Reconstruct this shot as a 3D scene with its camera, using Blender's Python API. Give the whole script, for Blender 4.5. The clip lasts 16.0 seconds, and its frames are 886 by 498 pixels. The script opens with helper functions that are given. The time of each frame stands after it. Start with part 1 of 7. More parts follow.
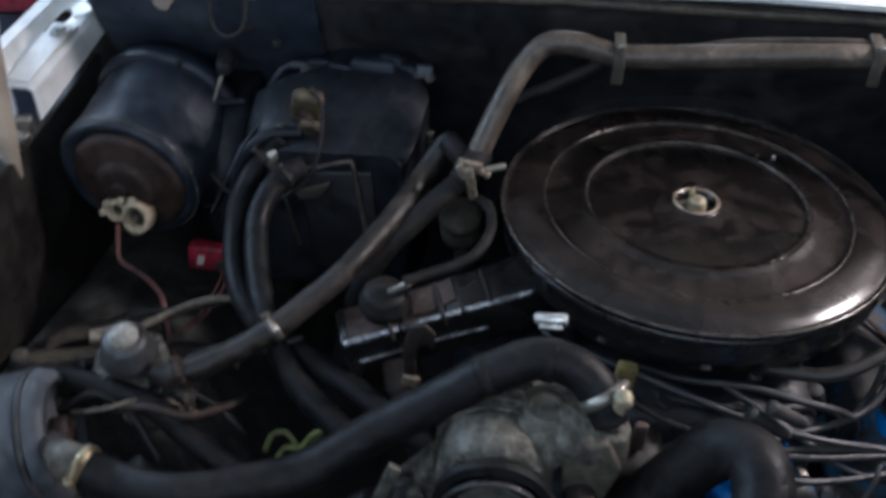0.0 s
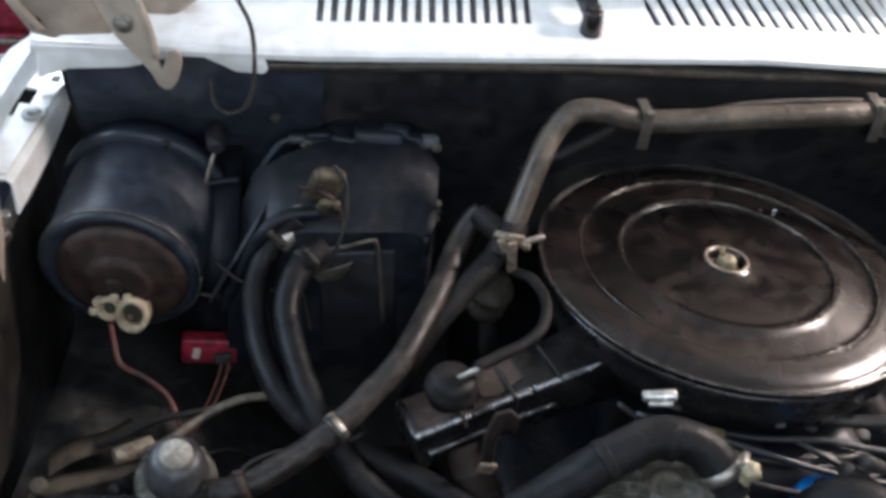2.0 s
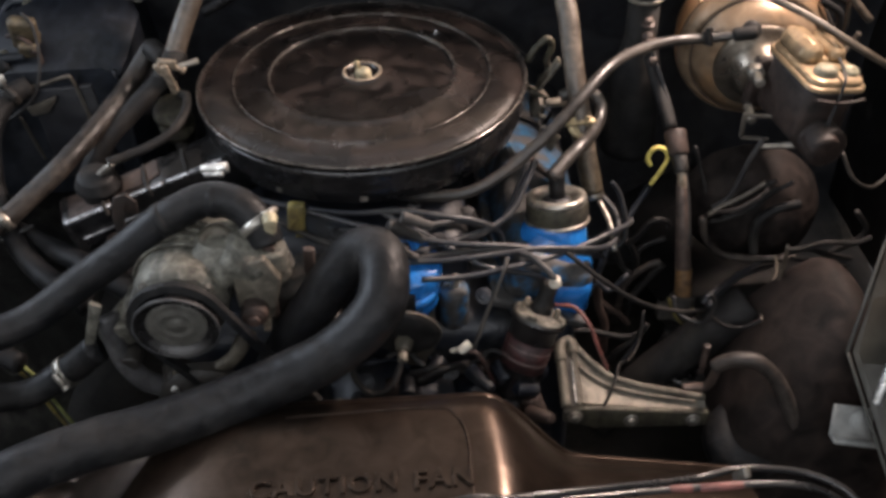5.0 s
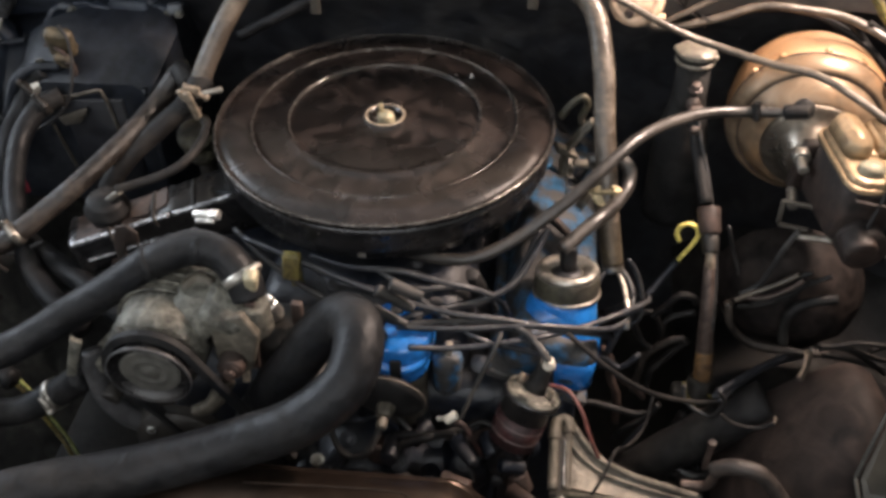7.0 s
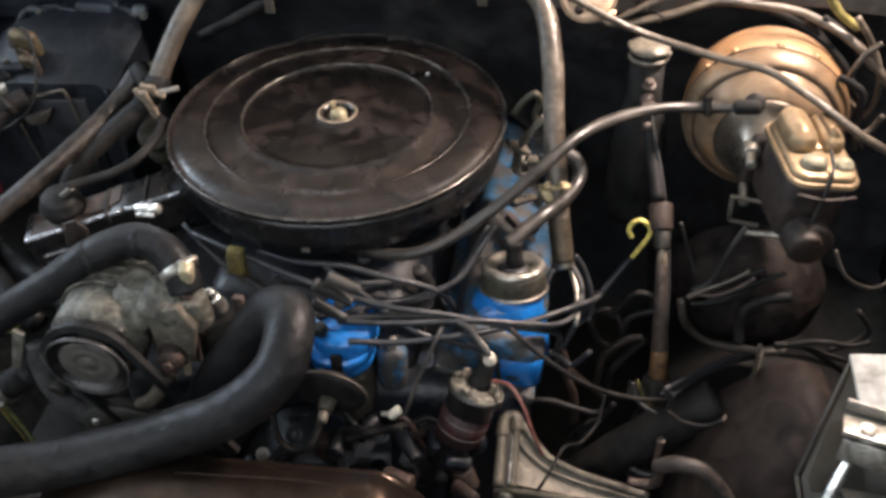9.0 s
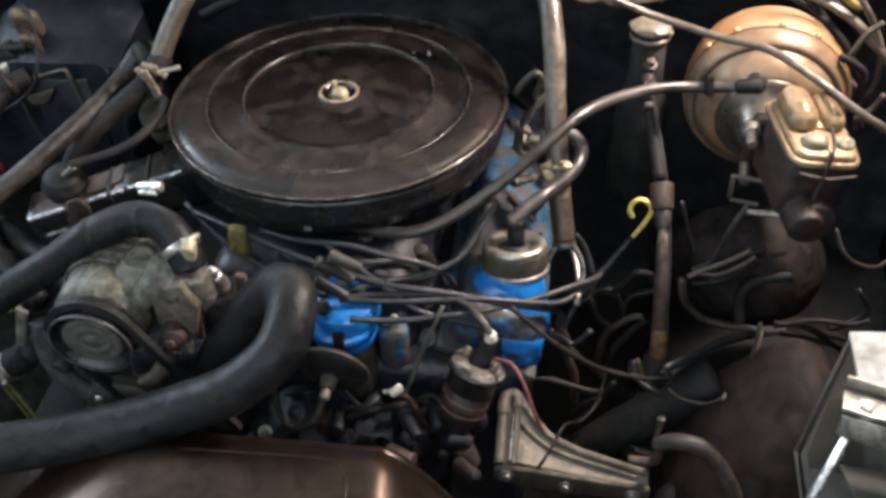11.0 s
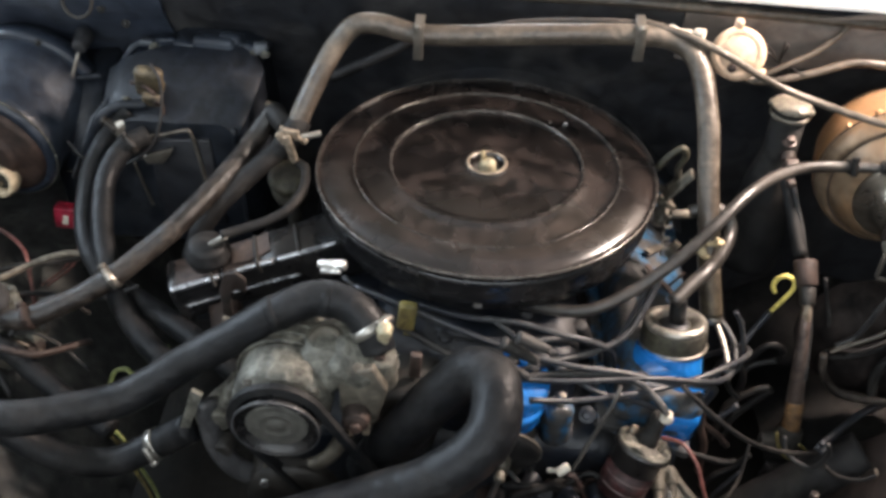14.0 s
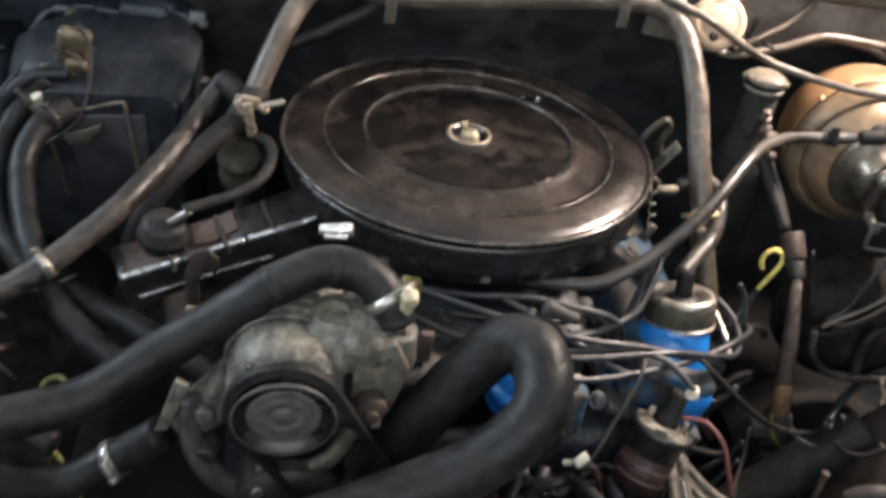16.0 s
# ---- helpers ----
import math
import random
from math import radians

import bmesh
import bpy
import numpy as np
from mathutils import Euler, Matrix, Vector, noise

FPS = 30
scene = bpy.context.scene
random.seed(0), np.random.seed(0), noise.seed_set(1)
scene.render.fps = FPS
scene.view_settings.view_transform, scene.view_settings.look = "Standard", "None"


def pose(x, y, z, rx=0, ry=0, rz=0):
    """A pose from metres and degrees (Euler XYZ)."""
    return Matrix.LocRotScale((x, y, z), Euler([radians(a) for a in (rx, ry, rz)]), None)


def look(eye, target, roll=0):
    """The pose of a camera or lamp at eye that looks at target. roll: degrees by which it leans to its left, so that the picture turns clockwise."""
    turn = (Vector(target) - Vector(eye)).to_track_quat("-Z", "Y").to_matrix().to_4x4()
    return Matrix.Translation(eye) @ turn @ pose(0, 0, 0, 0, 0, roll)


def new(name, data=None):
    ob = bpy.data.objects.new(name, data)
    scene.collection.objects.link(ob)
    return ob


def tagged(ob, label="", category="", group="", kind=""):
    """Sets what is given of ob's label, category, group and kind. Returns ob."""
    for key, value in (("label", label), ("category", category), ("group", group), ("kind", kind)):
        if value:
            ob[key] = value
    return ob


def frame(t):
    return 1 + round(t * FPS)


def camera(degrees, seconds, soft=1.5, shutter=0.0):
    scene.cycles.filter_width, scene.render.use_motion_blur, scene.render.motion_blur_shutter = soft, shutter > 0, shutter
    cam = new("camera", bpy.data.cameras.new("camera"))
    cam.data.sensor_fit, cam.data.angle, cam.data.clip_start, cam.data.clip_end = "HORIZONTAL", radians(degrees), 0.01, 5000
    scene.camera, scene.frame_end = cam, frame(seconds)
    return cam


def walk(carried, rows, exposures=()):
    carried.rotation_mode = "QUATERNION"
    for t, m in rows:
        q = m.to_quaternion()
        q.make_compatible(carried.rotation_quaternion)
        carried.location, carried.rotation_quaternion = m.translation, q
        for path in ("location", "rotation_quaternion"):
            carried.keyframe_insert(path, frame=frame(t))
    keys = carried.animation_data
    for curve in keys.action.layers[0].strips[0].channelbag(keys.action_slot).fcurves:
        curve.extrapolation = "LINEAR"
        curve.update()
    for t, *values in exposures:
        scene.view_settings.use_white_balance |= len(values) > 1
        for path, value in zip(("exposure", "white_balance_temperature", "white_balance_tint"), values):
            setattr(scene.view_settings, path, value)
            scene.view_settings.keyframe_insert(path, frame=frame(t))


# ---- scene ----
cam = camera(47.0, 16.0, 3.5, 0.4)
PATH = [
    (0.0, -0.1983, -0.9127, 1.6251, 52.077, -1.356, 5.502),
    (0.5, -0.3684, -0.8718, 1.6399, 54.730, -2.163, -4.163),
    (1.0, -0.4402, -0.8469, 1.6294, 55.908, -4.505, -5.788),
    (1.5, -0.4650, -0.8424, 1.6273, 55.140, -4.404, -6.241),
    (2.0, -0.4806, -0.8516, 1.6263, 54.570, -5.692, -6.931),
    (2.5, -0.4341, -0.9130, 1.6418, 52.897, -6.491, -12.173),
    (3.0, -0.3340, -0.9859, 1.6435, 53.836, -4.478, -12.252),
    (3.5, -0.2033, -1.0307, 1.6655, 51.369, -2.960, -8.381),
    (4.0, -0.0819, -1.0981, 1.6437, 50.413, -0.968, -6.183),
    (4.5, 0.0031, -1.1482, 1.6337, 50.802, 0.748, -4.422),
    (7.0, 0.1871, -1.0323, 1.6955, 48.983, 0.817, 5.855),
    (7.5, 0.2414, -1.0098, 1.6928, 48.295, 2.006, 9.030),
    (8.0, 0.2883, -1.0200, 1.6843, 49.817, 1.916, 8.008),
    (10.5, 0.2948, -1.0404, 1.6754, 49.789, 2.247, 7.380),
    (11.0, 0.2929, -1.0434, 1.6738, 49.035, 2.133, 7.552),
    (11.5, 0.2953, -1.0488, 1.6701, 48.661, 2.135, 7.635),
    (12.0, 0.2781, -1.0524, 1.6740, 51.081, 1.541, 8.627),
    (12.5, 0.2074, -1.0498, 1.6833, 51.157, 0.208, 9.427),
    (13.0, 0.1069, -1.0441, 1.7054, 50.528, -0.737, 7.948),
    (13.5, 0.0163, -1.0311, 1.7121, 49.809, -1.526, 5.708),
    (14.0, -0.0083, -1.0236, 1.7146, 50.213, -1.909, 3.861),
    (14.5, -0.0370, -1.0199, 1.7082, 49.152, -2.221, 2.949),
    (15.0, -0.0815, -1.0383, 1.6842, 47.048, -2.985, 1.400),
    (15.5, -0.1660, -1.0389, 1.6566, 48.168, -4.870, -1.964),
    (16.0, -0.2012, -0.9904, 1.5422, 55.033, -7.237, -5.936),
]
EXPOSURES = [(0.0, -0.2, 5500, 11), (0.5, 0.10, 5650, 12), (1.5, 0.31, 5950, 11), (2.2, 0.3, 6050, 14), (2.6, 0.35, 6650, 18), (3.0, 0.48, 6750, 19), (4.5, 0.54, 6650, 17), (7.0, 0.75, 6800, 15), (8.0, 0.76, 6700, 14), (10.5, 0.81, 6250, 10), (12.5, 1.0, 6450, 10), (14.0, 1.08, 6450, 11), (16.0, 1.10, 6500, 11)]
walk(cam, [(t, pose(x, y, z, rx, ry, rz)) for t, x, y, z, rx, ry, rz in PATH], EXPOSURES)

# ---- light ----
world = bpy.data.worlds.new("garage_air")
world.use_nodes = True
world.node_tree.nodes["Background"].inputs[0].default_value = (0.75, 0.85, 1.0, 1)
world.node_tree.nodes["Background"].inputs[1].default_value = 0.05
scene.world = world


def area_lamp(name, eye, target, sx, sy, watts, colour):
    data = bpy.data.lights.new(name, "AREA")
    data.shape, data.size, data.size_y, data.energy, data.color = "RECTANGLE", sx, sy, watts, colour
    ob = new(name, data)
    ob.matrix_world = look(eye, target)
    return ob


shop_lamp = area_lamp("shop_lamp", (0.80, 0.11, 1.72), (0.28, -0.02, 1.0), 0.17, 0.13, 11.3, (1.0, 0.825, 0.71))
shop_lamp.data.spread = radians(125)
# Unseen soft fill from the front; no real opening stands there.
area_lamp("front_fill", (-0.3, -1.9, 2.2), (-0.1, -0.1, 1.0), 2.6, 1.2, 18.5, (0.88, 0.95, 1.0))
area_lamp("door_daylight", (-2.6, 0.5, 2.3), (-0.2, 0.1, 1.0), 2.2, 1.2, 64, (0.72, 0.86, 1.0))
area_lamp("windscreen_daylight", (-0.9, 2.6, 2.2), (-0.2, 0.3, 1.15), 2.4, 0.9, 125, (0.84, 0.92, 1.0))

# ---- materials ----


def material(name, base, dirt, rough=0.6, metal=0.0, amount=0.5, scale=14.0, fine=120.0, bump=0.25, coat=0.0, mottle=0.5, gloss=0.36, edge=0.0, spread=0.30):
    """A worn surface: base colour with patches of dirt at a coarse and a fine scale, uneven gloss and a fine relief."""
    m = bpy.data.materials.new(name)
    m.use_nodes = True
    nt = m.node_tree
    n, l = nt.nodes, nt.links
    bsdf = n["Principled BSDF"]
    tex = n.new("ShaderNodeTexCoord")
    big = n.new("ShaderNodeTexNoise")
    big.inputs["Scale"].default_value, big.inputs["Detail"].default_value, big.inputs["Roughness"].default_value = scale, 6, 0.62
    small = n.new("ShaderNodeTexNoise")
    small.inputs["Scale"].default_value, small.inputs["Detail"].default_value = fine, 4
    for t in (big, small):
        l.new(tex.outputs["Object"], t.inputs["Vector"])
    ramp = n.new("ShaderNodeValToRGB")
    ramp.color_ramp.elements[0].position = 0.62 - 0.35 * amount
    ramp.color_ramp.elements[1].position = (0.80 - 0.25 * amount) if not edge else 0.62 - 0.35 * amount + edge
    l.new(big.outputs["Fac"], ramp.inputs["Fac"])
    add = n.new("ShaderNodeMath")
    add.operation = "MULTIPLY_ADD"
    add.inputs[1].default_value, add.inputs[2].default_value = 0.5, -0.12
    l.new(small.outputs["Fac"], add.inputs[0])
    fac = n.new("ShaderNodeMath")
    fac.operation, fac.use_clamp = "ADD", True
    l.new(ramp.outputs["Color"], fac.inputs[0])
    l.new(add.outputs[0], fac.inputs[1])
    mix = n.new("ShaderNodeMix")
    mix.data_type = "RGBA"
    mix.inputs["A"].default_value, mix.inputs["B"].default_value = (*base, 1), (*dirt, 1)
    l.new(fac.outputs[0], mix.inputs["Factor"])
    mid = n.new("ShaderNodeTexNoise")
    mid.inputs["Scale"].default_value, mid.inputs["Detail"].default_value, mid.inputs["Distortion"].default_value = scale * 3.3, 5, 0.8
    l.new(tex.outputs["Object"], mid.inputs["Vector"])
    blot = n.new("ShaderNodeMapRange")
    blot.inputs["From Min"].default_value, blot.inputs["From Max"].default_value = 0.32, 0.68
    blot.inputs["To Min"].default_value, blot.inputs["To Max"].default_value = 1 - mottle, 1 + 0.7 * mottle
    l.new(mid.outputs["Fac"], blot.inputs["Value"])
    tint = n.new("ShaderNodeVectorMath")
    tint.operation = "SCALE"
    l.new(mix.outputs["Result"], tint.inputs[0])
    l.new(blot.outputs["Result"], tint.inputs["Scale"])
    l.new(tint.outputs[0], bsdf.inputs["Base Color"])
    rr = n.new("ShaderNodeMapRange")
    rr.inputs["To Min"].default_value, rr.inputs["To Max"].default_value = max(rough - 0.27 * spread, 0.05), min(rough + 0.73 * spread, 1)
    l.new(fac.outputs[0], rr.inputs["Value"])
    l.new(rr.outputs["Result"], bsdf.inputs["Roughness"])
    bsdf.inputs["Metallic"].default_value = metal
    bsdf.inputs["Coat Weight"].default_value = coat
    bsdf.inputs["Specular IOR Level"].default_value = gloss
    bp = n.new("ShaderNodeBump")
    bp.inputs["Strength"].default_value, bp.inputs["Distance"].default_value = bump, 0.002
    both = n.new("ShaderNodeMath")
    both.operation = "MULTIPLY_ADD"
    both.inputs[1].default_value = 1.6
    l.new(mid.outputs["Fac"], both.inputs[0])
    l.new(small.outputs["Fac"], both.inputs[2])
    l.new(both.outputs[0], bp.inputs["Height"])
    l.new(bp.outputs["Normal"], bsdf.inputs["Normal"])
    return m


RUBBER = material("black_rubber", (0.0042, 0.0048, 0.0059), (0.0112, 0.0106, 0.0101), 0.50, 0, 0.5, 16, 110, 0.5, mottle=0.6, gloss=0.20)
HOSE_OLD = material("dusty_heater_hose", (0.0090, 0.0073, 0.0064), (0.0285, 0.0215, 0.0165), 0.46, 0, 0.5, 24, 140, 0.5, edge=0.14, mottle=0.55, gloss=0.40)
HOSE_DARK = material("dark_hose", (0.0062, 0.0061, 0.0064), (0.0175, 0.0153, 0.0133), 0.6, 0, 0.45, 14, 120, 0.35, mottle=0.55, gloss=0.22)
SHINY_HOSE = material("smooth_grey_brown_hose", (0.0150, 0.0138, 0.0128), (0.036, 0.0310, 0.0262), 0.38, 0, 0.45, 14, 120, 0.15, mottle=0.35, gloss=0.5)
WIRE_GREY = material("grey_ignition_wire", (0.0180, 0.0198, 0.0245), (0.037, 0.0365, 0.036), 0.40, 0, 0.4, 18, 150, 0.2)
WIRE_BLACK = material("black_wire", (0.0106, 0.0106, 0.0114), (0.038, 0.0342, 0.0304), 0.55, 0, 0.4, 12, 150, 0.1)
WIRE_RED = material("red_wire", (0.13, 0.045, 0.038), (0.075, 0.04, 0.034), 0.5, 0, 0.4, 20, 150, 0.1)
WIRE_TAN = material("tan_wire", (0.150, 0.126, 0.095), (0.080, 0.065, 0.050), 0.55, 0, 0.4, 20, 150, 0.1)
DARK_RED_WIRE = material("dark_red_wire", (0.040, 0.017, 0.015), (0.028, 0.019, 0.016), 0.5, 0, 0.4, 20, 150, 0.1)


def lid_enamel():
    """Smooth brown-black enamel; dark heat stains with soft rims gather round the middle, the outer band is only dusty."""
    m = bpy.data.materials.new("stained_brown_black_enamel")
    m.use_nodes = True
    n, l = m.node_tree.nodes, m.node_tree.links
    bsdf = n["Principled BSDF"]
    tex = n.new("ShaderNodeTexCoord")

    def cloud(scale, detail, distortion=0.0):
        t = n.new("ShaderNodeTexNoise")
        t.inputs["Scale"].default_value, t.inputs["Detail"].default_value, t.inputs["Distortion"].default_value = scale, detail, distortion
        l.new(tex.outputs["Object"], t.inputs["Vector"])
        return t.outputs["Fac"]

    def span(value, a, b, c, d):
        r = n.new("ShaderNodeMapRange")
        for key, v in (("From Min", a), ("From Max", b), ("To Min", c), ("To Max", d)):
            r.inputs[key].default_value = v
        l.new(value, r.inputs["Value"])
        return r.outputs["Result"]

    def times(a, b):
        r = n.new("ShaderNodeMath")
        r.operation = "MULTIPLY"
        l.new(a, r.inputs[0]), l.new(b, r.inputs[1])
        return r.outputs[0]

    length = n.new("ShaderNodeVectorMath")
    length.operation = "LENGTH"
    flat = n.new("ShaderNodeVectorMath")
    flat.operation, flat.inputs[1].default_value = "MULTIPLY", (1, 1, 0)
    l.new(tex.outputs["Object"], flat.inputs[0])
    l.new(flat.outputs[0], length.inputs[0])
    stain = times(span(cloud(30, 3, 0.6), 0.49, 0.56, 0, 1.0), span(length.outputs["Value"], 0.135, 0.185, 1, 0.22))
    spots = times(span(cloud(75, 3, 0.4), 0.56, 0.64, 0, 0.6), span(length.outputs["Value"], 0.12, 0.19, 1, 0.35))
    colour = None
    for base, over, fac in (((0.0070, 0.0057, 0.0053), (0.0195, 0.0150, 0.0134), span(cloud(17, 4, 0.8), 0.44, 0.58, 0, 1)), (None, (0.0045, 0.0038, 0.0036), stain), (None, (0.0075, 0.0060, 0.0055), spots)):
        mix = n.new("ShaderNodeMix")
        mix.data_type = "RGBA"
        mix.inputs["B"].default_value = (*over, 1)
        if colour is None:
            mix.inputs["A"].default_value = (*base, 1)
        else:
            l.new(colour, mix.inputs["A"])
        l.new(fac, mix.inputs["Factor"])
        colour = mix.outputs["Result"]
    l.new(colour, bsdf.inputs["Base Color"])
    l.new(span(cloud(22, 4, 0.5), 0.35, 0.65, 0.19, 0.31), bsdf.inputs["Roughness"])
    bsdf.inputs["Metallic"].default_value, bsdf.inputs["Specular IOR Level"].default_value = 0.08, 0.50
    bump = n.new("ShaderNodeBump")
    bump.inputs["Strength"].default_value, bump.inputs["Distance"].default_value = 0.04, 0.002
    l.new(cloud(120, 4), bump.inputs["Height"])
    l.new(bump.outputs["Normal"], bsdf.inputs["Normal"])
    return m


LID = lid_enamel()
BLACK_PAINT = material("black_paint", (0.0082, 0.0082, 0.0090), (0.0180, 0.0162, 0.0148), 0.28, 0, 0.4, 14, 140, 0.1, gloss=0.5)
BLACK_PLASTIC = material("black_plastic", (0.0114, 0.0125, 0.016), (0.0257, 0.0251, 0.0262), 0.5, 0, 0.45, 9, 80, 0.2)
BLUE_BLACK = material("blue_black_paint", (0.0125, 0.0172, 0.0265), (0.0245, 0.0305, 0.0405), 0.42, 0, 0.5, 14, 90, 0.3, mottle=0.35, gloss=0.36)
HEATER_BLACK = material("navy_black_heater_paint", (0.0062, 0.0085, 0.0130), (0.0165, 0.0190, 0.0235), 0.5, 0, 0.45, 16, 90, 0.35, mottle=0.5, gloss=0.28)
BLUE_GREY = material("dusty_and_lit_blue_grey", (0.050, 0.058, 0.070), (0.105, 0.110, 0.118), 0.55, 0, 0.5, 8, 60, 0.3)
PANEL_BLUE = material("sooty_navy_firewall_paint", (0.024, 0.031, 0.046), (0.054, 0.062, 0.078), 0.5, 0, 0.5, 8, 60, 0.35, mottle=0.45)
RUST_BROWN = material("rusty_brown_steel", (0.0388, 0.0233, 0.0181), (0.0207, 0.0142, 0.0116), 0.62, 0.1, 0.5, 16, 120, 0.3)
CAST_BROWN = material("dark_brown_cast_iron", (0.0230, 0.0145, 0.0112), (0.0115, 0.0085, 0.0072), 0.6, 0.1, 0.5, 22, 120, 0.5, mottle=0.6)
DUSTY_RUST = material("dusty_rust_red_steel", (0.052, 0.035, 0.029), (0.024, 0.0185, 0.0165), 0.6, 0.05, 0.5, 22, 120, 0.35, mottle=0.5)
EDGE_GLINT = material("worn_edge_glint", (0.42, 0.43, 0.45), (0.050, 0.050, 0.054), 0.26, 0.8, 0.5, 55, 150, 0.2, mottle=0.5)
RIM_GLINT = material("worn_rim_glint", (0.115, 0.105, 0.095), (0.020, 0.017, 0.015), 0.24, 0.6, 0.5, 45, 150, 0.1, mottle=0.5)
FIREWALL = material("grimy_black_firewall", (0.0145, 0.0160, 0.0198), (0.037, 0.0358, 0.0355), 0.55, 0, 0.45, 9, 60, 0.35, mottle=0.5)
GRIME_AND_SHADE = material("oily_grime_and_shade", (0.0122, 0.0109, 0.0095), (0.027, 0.0237, 0.0200), 0.55, 0.1, 0.5, 12, 80, 0.5, mottle=0.4)
BROWN_APRON = material("brown_dusty_steel", (0.0105, 0.0078, 0.0067), (0.0240, 0.0167, 0.0141), 0.75, 0, 0.5, 9, 70, 0.4, mottle=0.7, gloss=0.14)
BRONZE = material("bronze_plastic", (0.050, 0.0355, 0.0272), (0.030, 0.0220, 0.0172), 0.31, 0.85, 0.45, 12, 90, 0.12, mottle=0.3, spread=0.14)
CASTING = material("grey_cast_aluminium", (0.108, 0.104, 0.086), (0.038, 0.036, 0.030), 0.6, 0.2, 0.45, 30, 110, 0.9, mottle=0.55)
CASTING_TAN = material("dusty_tan_casting", (0.098, 0.087, 0.068), (0.048, 0.041, 0.032), 0.55, 0.25, 0.45, 20, 110, 0.6, mottle=0.45)
STEEL = material("dull_steel", (0.323, 0.306, 0.272), (0.136, 0.115, 0.0935), 0.4, 0.8, 0.45, 20, 130, 0.2)
ZINC = material("bright_zinc", (0.684, 0.684, 0.665), (0.399, 0.38, 0.342), 0.28, 0.9, 0.35, 25, 150, 0.1)
BRASS = material("yellow_passivated_steel", (0.319, 0.258, 0.152), (0.152, 0.118, 0.076), 0.38, 0.6, 0.45, 22, 120, 0.2)
PALE_BRASS = material("pale_yellowed_steel", (0.36, 0.29, 0.17), (0.20, 0.155, 0.09), 0.45, 0.35, 0.45, 40, 140, 0.2)
OLIVE_PIPE = material("olive_brown_steel_tube", (0.060, 0.048, 0.032), (0.034, 0.027, 0.019), 0.42, 0.3, 0.45, 26, 130, 0.2)
GOLD = material("gold_cadmium_plate", (0.255, 0.180, 0.105), (0.165, 0.112, 0.064), 0.36, 0.45, 0.45, 30, 120, 0.2, mottle=0.25, spread=0.2)
COPPER = material("orange_booster_shell", (0.33, 0.172, 0.076), (0.34, 0.215, 0.128), 0.42, 0.35, 0.45, 10, 90, 0.15, mottle=0.25, gloss=0.5, spread=0.15)
TAN_SHELL = material("shaded_tan_booster_front", (0.165, 0.120, 0.080), (0.195, 0.110, 0.054), 0.40, 0.35, 0.40, 12, 90, 0.2, mottle=0.35, spread=0.15)
GREY_SHELL = material("grey_booster_shell", (0.125, 0.113, 0.096), (0.065, 0.055, 0.045), 0.36, 0.5, 0.45, 12, 100, 0.2, mottle=0.3)
NOSE_STEEL = material("tarnished_booster_nose", (0.16, 0.140, 0.115), (0.080, 0.065, 0.050), 0.32, 0.8, 0.45, 14, 100, 0.15, mottle=0.3)
WHITE = material("white_body_paint", (0.8, 0.81, 0.8), (0.62, 0.6, 0.56), 0.35, 0, 0.3, 9, 60, 0.05, 0.3, mottle=0.12, gloss=0.5)
BEIGE = material("beige_primer", (0.4, 0.34, 0.27), (0.29, 0.24, 0.19), 0.5, 0, 0.45, 8, 60, 0.1, mottle=0.25)
DARK_GREY = material("dark_grey_casting", (0.057, 0.057, 0.0593), (0.0304, 0.0289, 0.0274), 0.45, 0.2, 0.45, 14, 100, 0.3)
CREAM = material("cream_plastic", (0.46, 0.38, 0.26), (0.29, 0.225, 0.15), 0.5, 0, 0.4, 18, 110, 0.1, mottle=0.3)
OFF_WHITE = material("off_white_plastic", (0.54, 0.51, 0.435), (0.36, 0.315, 0.255), 0.5, 0, 0.4, 22, 110, 0.1, mottle=0.25)
BLUE = material("engine_blue_enamel", (0.010, 0.135, 0.43), (0.009, 0.088, 0.285), 0.28, 0, 0.35, 22, 110, 0.12, 0.3, mottle=0.25, gloss=0.5)
OLIVE = material("dirty_olive_plastic", (0.167, 0.137, 0.038), (0.0836, 0.0646, 0.0304), 0.6, 0, 0.5, 30, 140, 0.2)
LABEL_RED = material("faded_red_label", (0.045, 0.0150, 0.0150), (0.020, 0.0120, 0.0115), 0.5, 0, 0.5, 60, 160, 0.1)
DIRTY_BLUE = material("grimy_blue_enamel", (0.016, 0.072, 0.145), (0.034, 0.033, 0.032), 0.42, 0, 0.62, 34, 120, 0.4, 0.05, edge=0.14)
PALE_DISC = material("stained_pale_disc", (0.31, 0.29, 0.245), (0.15, 0.135, 0.11), 0.5, 0, 0.45, 60, 140, 0.15, mottle=0.35)
PULLEY_DUST = material("dusty_grey_pulley_face", (0.066, 0.064, 0.056), (0.036, 0.034, 0.030), 0.6, 0.1, 0.45, 30, 120, 0.2, mottle=0.25)
LIME = material("faded_lime_insulation", (0.20, 0.225, 0.08), (0.10, 0.108, 0.045), 0.5, 0, 0.45, 30, 140, 0.1)
PALE_CAP = material("stained_grey_white_cap", (0.17, 0.152, 0.122), (0.092, 0.078, 0.060), 0.42, 0.1, 0.45, 40, 120, 0.2, mottle=0.4)
RUST_ORANGE = material("orange_rust", (0.16, 0.0874, 0.0342), (0.0684, 0.038, 0.0213), 0.6, 0.2, 0.45, 30, 140, 0.3)
OLIVE_GREY = material("greasy_olive_grey", (0.0456, 0.0418, 0.0274), (0.0228, 0.0198, 0.0152), 0.6, 0.2, 0.5, 30, 140, 0.3)
